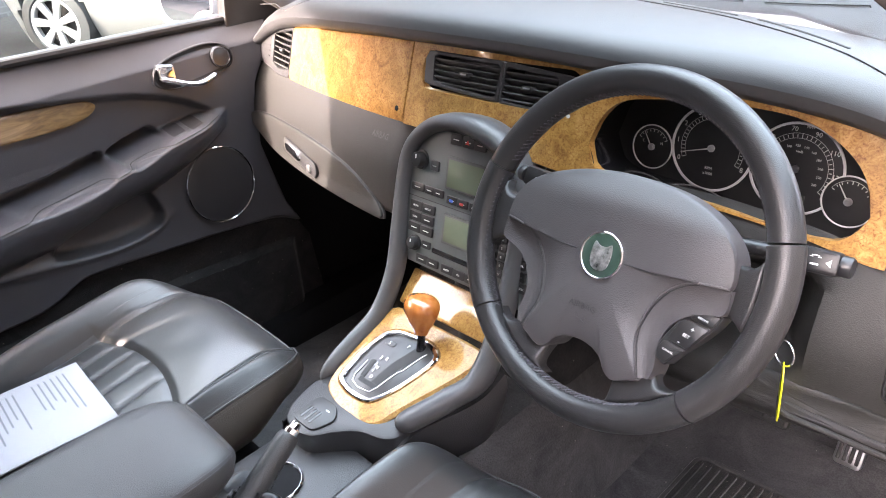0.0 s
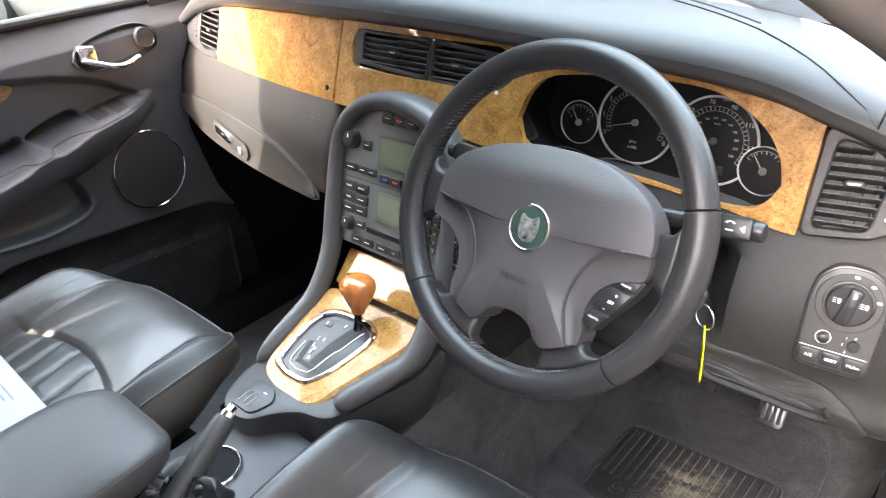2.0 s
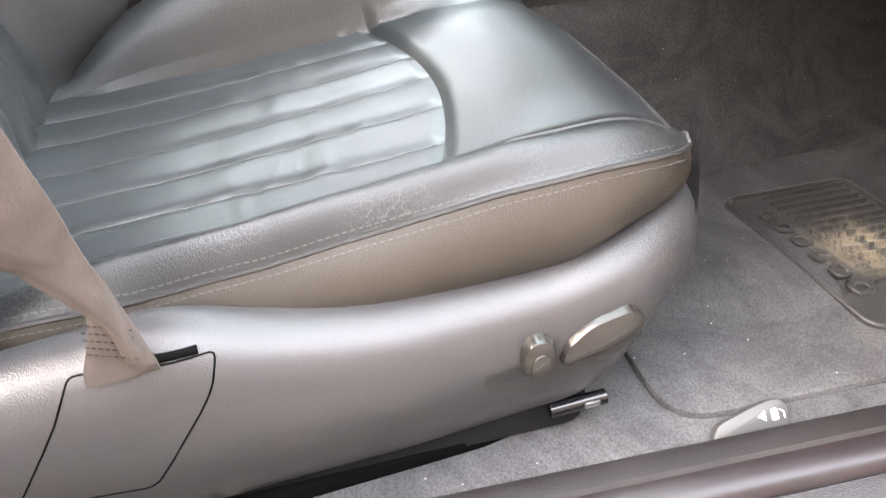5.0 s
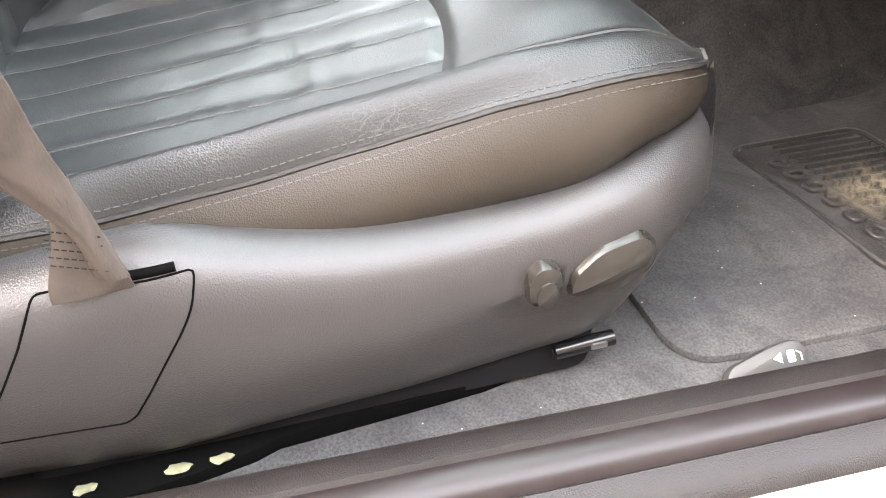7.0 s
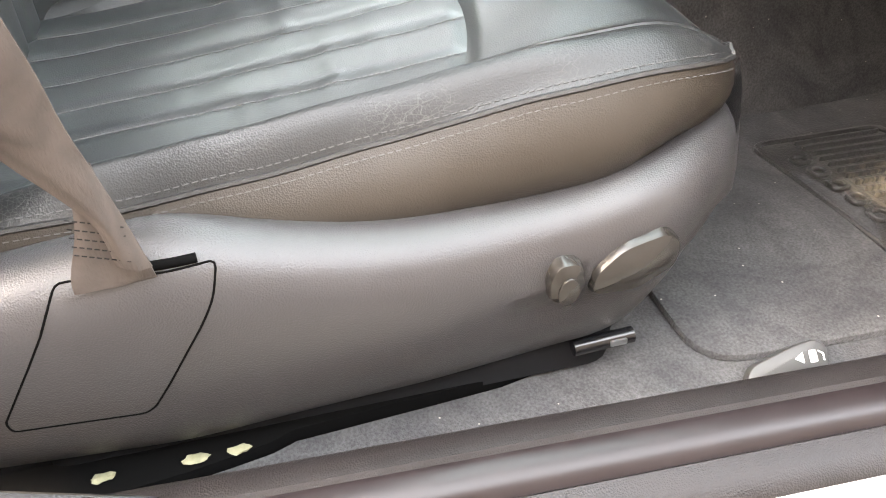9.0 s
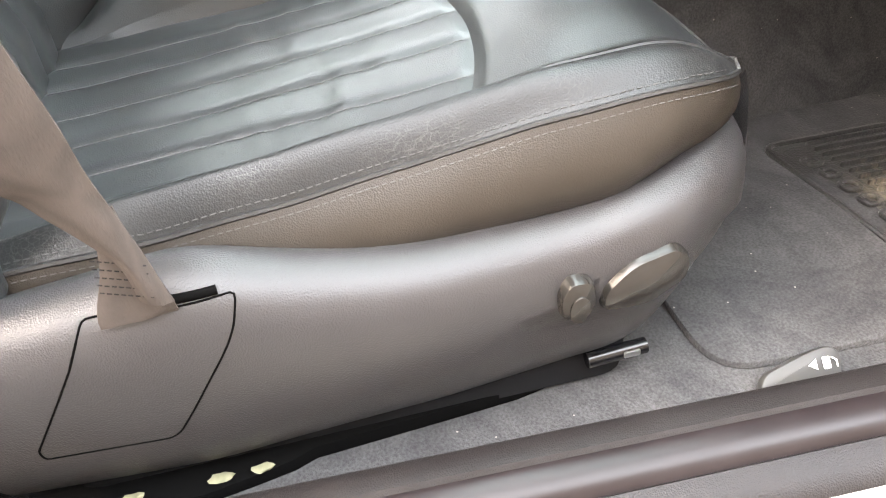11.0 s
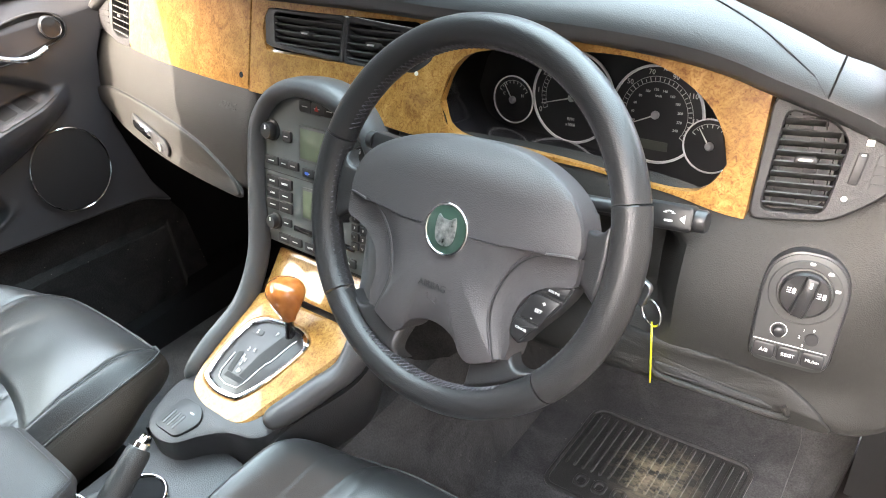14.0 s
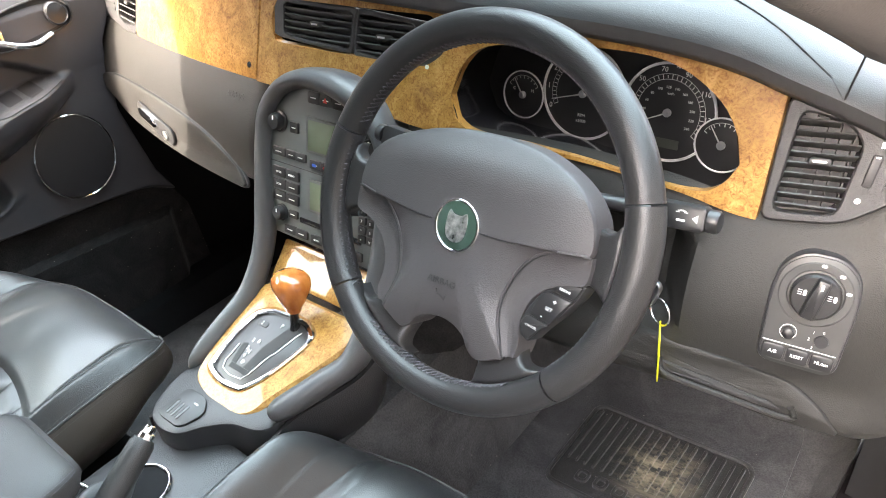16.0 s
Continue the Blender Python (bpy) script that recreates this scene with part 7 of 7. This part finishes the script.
# crumbs of foam that fell beneath the seat
for k, (y, z0, ly, lz) in enumerate(((0.176, 0.269, 0.013, 0.003), (0.211, 0.269, 0.011, 0.0032), (0.106, 0.269, 0.011, 0.003))):
    crumb = thing("foam_crumb", "crumb of yellowish foam lying beneath the driver's seat", "debris", (0.612, y, z0), group="foam crumbs")
    bm = bmesh.new()
    bmesh.ops.create_icosphere(bm, subdivisions=2, radius=1.0)
    for v in bm.verts:
        v.co *= 0.8 + 0.5 * noise.noise(v.co * 2.3 + Vector((k * 7, 0, 0)))
        v.co = Vector((0.612 + v.co.x * 0.006, y + v.co.y * ly, z0 + lz * 0.7 + v.co.z * lz))
    part("lump", bm, FOAM, crumb)

# trim at the foot of the driver's door pillar
foot = thing("pillar_foot_trim", "dark moulded trim at the foot of the door pillar", "trim", (0.72, 0.05, 0.25), kind="structure")
rows = []
for i in range(30):
    f = i / 29
    y = -0.28 + 0.44 * f
    top = 0.60 - 0.28 * f ** 0.7
    rows.append([Vector((0.665, y, top - 0.015)), Vector((0.675, y, top - 0.002)), Vector((0.70, y, top + 0.004 - 0.01 * f)), Vector((0.73, y, top - 0.02)), Vector((0.752, y, top - 0.05 + 0.02 * f)), Vector((0.765, y, 0.26))])
part("moulding", loft(rows), TRIM, foot)

# ---- release tab, floor mat ----
tab = thing("fuel_flap_release", "grey floor lever with a white fuel pump mark", "lever", (0.645, 0.70, 0.27))
tfr = flat_frame((0.650, 0.690, 0.284), (0.10, 0.98, 0.06), (-0.72, 0.05, 0.62))
part("lever", plate(soften([(-0.048, -0.018), (0.030, -0.018), (0.034, 0.006), (0.024, 0.014), (0.0, 0.010), (-0.040, -0.002)], 0.010), tfr, 0.010, 0.003), SWITCHGREY, tab)
part("pump_mark", plate(rrect(0.007, 0.011, 0.001, 1), lambda a, b, w=0: tfr(0.018 + a, -0.001 + b, w + 0.0006), 0.0005, 0), PRINT, tab)
part("pump_mark", plate([(0.001, -0.001), (0.009, 0.004), (0.009, -0.006)], lambda a, b, w=0: tfr(a, b, w + 0.0006), 0.0005, 0), PRINT, tab)
part("pump_mark", tube([tfr(0.023, 0.003, 0.001), tfr(0.027, 0.0, 0.001), tfr(0.027, -0.006, 0.001)], 0.0008, 6), PRINT, tab)

def mat_z(x, y):
    return FLOOR_Z + 0.62 * max(0.0, y - 1.16) ** 1.15 + 0.012 * math.sin(9 * x) * math.sin(5 * y)
fm = thing("floor_mat", "dark grey carpet mat with a muddy ribbed heel pad", "floor mat", (0.42, 0.98, FLOOR_Z))
MATO = soften([(0.18, 0.62), (0.625, 0.62), (0.64, 0.90), (0.62, 1.22), (0.20, 1.22), (0.165, 0.95)], 0.05, 6)
part("carpet", plate(MATO, lambda a, b, w=0: Vector((a, b, mat_z(a, b) + 0.009 + w)), 0.008, 0.003, 10), CARPET, fm, "dark grey mat carpet")
def make_pad():
    m = make_carpet("muddy_heel_pad", (0.024, 0.024, 0.024), (0.045, 0.044, 0.042))
    b = m.node_tree.nodes["Principled BSDF"]
    old = b.inputs["Base Color"].links[0].from_socket
    v = coords(m)
    st = nd(m, "TexNoise", Scale=1.0, Detail=6.0, Roughness=0.7)
    ln(m, coords(m, (16, 60, 20)), st.inputs["Vector"])
    sub = nd(m, "VectorMath")
    sub.operation = 'SUBTRACT'
    ln(m, v, sub.inputs[0])
    sub.inputs[1].default_value = (0.03, 0.005, 0.02)
    le = nd(m, "VectorMath")
    le.operation = 'LENGTH'
    ln(m, sub.outputs[0], le.inputs[0])
    near = ramp(m, le.outputs["Value"], [(0.01, (1, 1, 1)), (0.085, (0, 0, 0))])
    mk = nd(m, "MixRGB", Fac=1.0)
    mk.blend_type = 'MULTIPLY'
    ln(m, near, mk.inputs[1])
    ln(m, ramp(m, st.outputs["Fac"], [(0.45, (0, 0, 0)), (0.62, (1, 1, 1))]), mk.inputs[2])
    mx = nd(m, "MixRGB")
    ln(m, mk.outputs[0], mx.inputs[0])
    ln(m, old, mx.inputs[1])
    mx.inputs[2].default_value = (0.33, 0.28, 0.2, 1)
    ln(m, mx.outputs[0], b.inputs["Base Color"])
    b.inputs["Roughness"].default_value = 0.5
    b.inputs["Specular IOR Level"].default_value = 0.5
    return m
PADM = make_pad()
padf = lambda a, b, w=0.0: Vector((0.438 + a, 0.978 + b, mat_z(0.438 + a, 0.978 + b) + 0.011 + w))
pad = part("heel_pad", plate(rrect(0.288, 0.200, 0.022), padf, 0.004, 0.0015, 6), PADM, fm, "black rubber heel pad with dried mud")
part("pad_rim", ring_plate(rrect(0.292, 0.204, 0.024), rrect(0.276, 0.188, 0.018), lambda a, b, w=0: padf(a, b, w + 0.005), 0.0065, 0.002), PADM, pad)
for k in range(17):
    x = -0.128 + 0.016 * k
    part("rib", plate(rrect(0.0052, 0.128, 0.0025, 2), lambda a, b, w=0: padf(x + a, 0.022 + b, w + 0.0055), 0.0065, 0.0015), PADM, pad)
for k in range(6):
    x = -0.085 + 0.034 * k
    part("raised_bar", ring_plate(rrect(0.024, 0.026, 0.008, 3), rrect(0.013, 0.014, 0.005, 3), lambda a, b, w=0: padf(x + a, -0.066 + b, w + 0.0055), 0.005, 0.0015), PADM, pad)

# ---- paper on the passenger seat ----
paper = thing("document", "white printed sheets in a clear sleeve on the seat", "document", (-0.34, 0.21, 0.60))
pp = flat_frame((-0.318, 0.128, 0.634), (1, -0.04, 0.0), (0.04, 1, -0.01))
def sheet(a, b, w=0.0):
    return pp(a, b, w + 0.004 * math.sin(9 * a) + 0.003 * math.cos(12 * b))
part("sheet", rim_back(grid(16, 20, lambda u, v: sheet((u - 0.5) * 0.21, (v - 0.5) * 0.297)), (0, 0, -0.002)), PAPER, paper)
bm = bmesh.new()
for k in range(22):
    y = 0.12 - 0.0095 * k
    if k in (6, 7, 13):
        continue
    l = 0.05 + 0.09 * random.random()
    x0 = -0.085
    V = [bm.verts.new(sheet(x, yy, 0.0008)) for x, yy in ((x0, y), (x0 + l, y), (x0 + l, y + 0.0028), (x0, y + 0.0028))]
    bm.faces.new(V)
part("printed_lines", bm, INK, paper, "grey printed lines", False)
bm = grid(8, 10, lambda u, v: sheet((u - 0.5) * 0.225, (v - 0.5) * 0.31, 0.0022))
sl = part("sleeve", bm, SLEEVE, paper, "clear plastic sleeve")
sl.visible_shadow = False

# ---- passenger door fittings ----
HO = soft_outline([(0.645, 0.965), (0.66, 0.995), (0.72, 1.010), (0.79, 1.013), (0.825, 0.995), (0.818, 0.962), (0.76, 0.950), (0.68, 0.945)], 60)
part("handle_recess", ring_plate(HO, offset_outline(HO, 0.93), lambda a, b, w=0: on_door(a, b, w + 0.006), 0.012, 0.002), TRIM, door)
part("handle_cup", plate(offset_outline(HO, 0.95), lambda a, b, w=0: on_door(a, b, w + 0.001), 0.004, 0.001, 4, -0.004), RUBBER, door)
hn = part("inner_handle", tube(catmull([on_door(0.660, 0.972, 0.010), on_door(0.685, 0.962, 0.016), on_door(0.708, 0.952, 0.020), on_door(0.735, 0.948, 0.021), on_door(0.768, 0.954, 0.014)], 24), 0.0085, 12, 0.7), CHROME, door, "chrome inner door handle")
part("lock_lever", plate(soften([(-0.018, -0.016), (0.016, -0.020), (0.020, 0.012), (-0.014, 0.018)], 0.007), lambda a, b, w=0: on_door(0.674 + a, 0.982 + b, w + 0.012), 0.012, 0.004), CHROME, hn)
part("tweeter", lathe([(0.0205, 0.0), (0.0205, 0.007), (0.018, 0.009), (0.017, 0.0075), (0.004, 0.009)], lambda a, b, w=0: on_door(0.797 + a, 0.983 + b, w + 0.002), 30), SMOOTH, door, "round black tweeter grille")
part("walnut_strip", plate(soft_outline([(0.529, 0.955), (0.50, 0.970), (0.42, 0.977), (0.3, 0.980), (0.0, 0.98), (-0.2, 0.975), (-0.2, 0.935), (0.0, 0.936), (0.25, 0.934), (0.35, 0.932), (0.45, 0.930), (0.508, 0.938)], 80), lambda a, b, w=0: on_door(a, b, w - 0.012), 0.01, 0.003, 6), DOORWOOD, door, "dark walnut strip")
def on_lining(y, z, w=0.0):
    return on_door(y, z, w + float(door_relief(np.array(float(y)), np.array(float(z)))))
for off in (0.004, -0.003):
    stitches([on_lining(y, float(along(y, ARM_FRONT)) + off, 0.0006) for y in np.linspace(-0.2, 0.74, 160)], door, 0.0055, 0.0036, 0.0005)
part("arm_seam", tube([on_lining(y, float(along(y, ARM_FRONT)) + 0.0005, 0.0) for y in np.linspace(-0.2, 0.75, 160)], 0.0011, 6), RUBBER, door)
for y in (0.655, 0.695):
    z = float(along(y, ARM_FRONT)) * 0.45 + float(along(y, ARM_BACK)) * 0.55
    part("window_switch", plate(rrect(0.030, 0.010, 0.002, 3), lambda a, b, w=0: on_lining(y + a, z + b + 0.15 * a, w + 0.003), 0.006, 0.001), BUTTON, door)
spk = part("speaker", plate(ngon(0.083, 56, 0.93), lambda a, b, w=0: on_door(0.722 + a, 0.722 + b, w + 0.008), 0.012, 0.003, 5, 0.004), TRIM, door, "round speaker grille with a bright ring")
part("speaker_ring", ring_plate(ngon(0.086, 56, 0.93), ngon(0.0825, 56, 0.93), lambda a, b, w=0: on_door(0.722 + a, 0.722 + b, w + 0.010), 0.008, 0.0014), CHROME, spk)
# window glass and seal
bm = grid(12, 4, lambda u, v: Vector((DX - 0.055 + 0.11 * v, -0.2 + 1.08 * u - 0.72 * v * u, 1.045 - 0.02 * u + 0.33 * v)))
pane = part("window_pane", bm, GLASS, door)
pane.visible_shadow = False
part("window_seal", tube([Vector((DX - 0.042, -0.2 + 1.07 * i / 20, 1.068 - 0.036 * max(0.0, i / 20 - 0.3))) for i in range(21)], 0.008, 8), RUBBER, door)
bm = grid(3, 6, lambda u, v: Vector((DX - 0.10 + 0.0 * v, -0.25 + 1.28 * u, 0.15 + 0.82 * v)))
part("door_skin", rim_back(bm, (0.03, 0, 0)), SILVER, door)

part("sail_panel", plate(soften([(0.845, 1.012), (1.02, 0.985), (1.00, 1.06), (0.90, 1.125), (0.865, 1.13)], 0.008), lambda a, b, w=0: Vector((DX - 0.03 + w, a, b)), 0.03, 0.003), SMOOTH, door)

# ---- passenger door mirror ----
mir = thing("door_mirror", "silver door mirror with a bright glass", "door mirror", (-0.80, 0.80, 1.03))
mo = Vector((-0.93, 0.86, 1.075))
mf = flat_frame(mo, (0.93, 0.28, 0.0), (0.0, 0.05, 1.0))
rows = []
for k in range(12):
    f = k / 11
    s = math.sqrt(max(0.0, 1 - (f * 0.97) ** 2))
    rows.append([mf(a * s, b * s, -0.11 * f) for a, b in rrect(0.19, 0.125, 0.05, 8)])
part("housing", loft(rows, True, True), SILVER, mir)
part("bezel", ring_plate(rrect(0.192, 0.127, 0.05, 8), rrect(0.172, 0.107, 0.042, 8), lambda a, b, w=0: mf(a, b, w + 0.006), 0.012, 0.003), SILVER, mir)
part("mirror_glass", plate(rrect(0.174, 0.109, 0.043, 8), lambda a, b, w=0: mf(a, b, w + 0.001), 0.002, 0.0005), material("mirror", (0.92, 0.93, 0.95), 0.01, 1.0), mir)
part("mount", tube(catmull([(-0.74, 0.82, 1.00), (-0.80, 0.84, 1.015), (-0.86, 0.87, 1.03)], 10), 0.03, 12, 0.7), SMOOTH, mir)

# ---- bonnet, scuttle, wipers ----
part("scuttle", rim_back(grid(30, 6, lambda u, v: Vector((CX + (2 * u - 1) * 0.68, ws_y(CX + (2 * u - 1) * 0.68) + 0.045 + 0.09 * v, 1.040 + 0.012 * math.sin(3 * v)))), (0, 0, -0.02)), worn(material("scuttle_plastic", (0.15, 0.145, 0.135)), (0.12, 0.117, 0.11), (0.18, 0.175, 0.165), 20, (0.5, 0.7)), shell)
WIPER = worn(material("wiper_metal", (0.35, 0.35, 0.34), 0.4, 0.3), (0.3, 0.3, 0.3), (0.45, 0.45, 0.44), 20, (0.3, 0.5))
for x0, x1, dy in ((0.02, 0.50, 0.0), (-0.52, -0.05, 0.02)):
    w = thing("windscreen_wiper", "sunlit grey windscreen wiper at rest", "wiper", (x0, 1.25, 1.02), "wipers")
    base = Vector((x0 + 0.03, ws_y(x0) + 0.085, 1.094))
    part("arm", tube(catmull([base, (x0 + 0.16, ws_y(x0 + 0.16) + 0.065 + dy, 1.111), (x1 - 0.1, ws_y(x1 - 0.1) + 0.055, 1.104), (x1, ws_y(x1) + 0.05, 1.094)], 24), 0.010, 10, 0.5, r_end=0.005), WIPER, w)
    part("pivot", lathe([(0.018, 0.0), (0.018, 0.016), (0.012, 0.022)], flat_frame(base, (1, 0, 0), (0, 0.95, -0.3)), 20), WIPER, w)
    part("blade", tube([Vector((x0 + 0.02 + (x1 - x0 + 0.03) * i / 24, ws_y(x0 + (x1 - x0) * i / 24) + 0.042, 1.097)) for i in range(25)], 0.006, 8, 1.2), RUBBER, w)
    part("frame", tube([Vector((x0 + 0.08 + (x1 - x0 - 0.1) * i / 24, ws_y(x0 + (x1 - x0) * i / 24) + 0.046, 1.109)) for i in range(25)], 0.0045, 8), WIPER, w)

# warning label on the dash end
st = thing("warning_label", "round red and white warning sticker on the dash end", "sticker", (0.758, 0.77, 0.865))
sf = flat_frame((0.7595, 0.768, 0.872), (0, 1, 0), (0, 0, 1))
part("disc", plate(ngon(0.021, 32), sf, 0.0006, 0.0001), PRINT, st)
part("red_ring", ring_plate(ngon(0.021, 32), ngon(0.016, 32), lambda a, b, w=0: sf(a, b, w + 0.0006), 0.0005, 0.0001), REDBTN, st)
part("red_bar", plate(rrect(0.036, 0.0045, 0.001), lambda a, b, w=0: sf(a * 0.7 - b * 0.7, a * 0.7 + b * 0.7, w + 0.0008), 0.0005, 0.0001), REDBTN, st)
part("dark_mark", plate(rrect(0.014, 0.012, 0.004), lambda a, b, w=0: sf(a, b, w + 0.0004), 0.0003, 0.0001), INK, st)

# ---- parked car ----
pc = thing("parked_car", "silver saloon parked across the tarmac, in sun", "car", (-6.45, 2.16, -0.05))
def car_side(u, v):
    """Side skin of the parked car: u along its length, v from sill to waist."""
    y = 0.2 + 4.4 * u
    low = 0.13 + 0.42 * max(0.0, min(1.0, (1.75 - y) / 0.1))
    z = low + (0.93 - low) * v - 0.12 * max(0.0, (u - 0.75) / 0.25) ** 2 * v
    x = -6.42 - 0.10 * (2 * v - 1) ** 2 - 0.55 * max(0.0, (u - 0.68) / 0.32) ** 2.4
    return Vector((x, y, z))
HUBP = Vector((-6.45, 2.16, 0.29))
bm = grid(88, 24, car_side, lambda u, v: (Vector(car_side(u, v)[1:]) - Vector(HUBP[1:])).length > 0.365)
CARPAINT = worn(material("parked_silver", (0.2, 0.2, 0.2), 0.3, 0.5, coat=0.8), (0.17, 0.17, 0.165), (0.21, 0.21, 0.205), 2, (0.28, 0.34))
part("body_side", rim_back(bm, (-0.06, 0, 0)), CARPAINT, pc)
bm = grid(40, 20, lambda u, v: Vector((-6.55 - 1.5 * v, 0.0 + 4.6 * u, 0.93 - 0.14 * max(0.0, (u - 0.7) / 0.3) ** 2 + 0.35 * math.sin(math.pi * v) * max(0.0, 1 - ((u - 0.2) / 0.32) ** 2))))
part("body_top", bm, CARPAINT, pc)
part("arch_liner", plate(ngon(0.37, 40), lambda a, b, w=0: Vector((-6.62 + w, HUBP.y + a, HUBP.z + b)), 0.1, 0.0), RUBBER, pc)
wh = part("wheel", lathe([(0.20, -0.10), (0.325, -0.10), (0.335, -0.07), (0.335, 0.05), (0.325, 0.085), (0.25, 0.10), (0.235, 0.085), (0.235, 0.0), (0.10, 0.0)], lambda a, b, w=0: HUBP + Vector((w - 0.04, a, b)), 56), RUBBER, pc, "black tyre on a silver alloy")
ALLOY = material("alloy", (0.45, 0.45, 0.45), 0.35, 0.7)
part("alloy_ring", ring_plate(ngon(0.245, 56), ngon(0.205, 56), lambda a, b, w=0: HUBP + Vector((w + 0.05, a, b)), 0.05, 0.008), ALLOY, wh)
part("hub_cap", lathe([(0.07, 0.0), (0.065, 0.05), (0.03, 0.06)], lambda a, b, w=0: HUBP + Vector((w, a, b)), 28), ALLOY, wh)
for k in range(7):
    a0 = 2 * math.pi * k / 7 + 0.3
    c_, s_ = math.cos(a0), math.sin(a0)
    part("alloy_spoke", plate(soften([(0.05, -0.024), (0.22, -0.040), (0.22, 0.040), (0.05, 0.024)], 0.01), lambda a, b, w=0: HUBP + Vector((w + 0.045 - 0.0, c_ * a - s_ * b, s_ * a + c_ * b)), 0.03, 0.008), ALLOY, wh)

pc.rotation_euler.z = radians(-56)
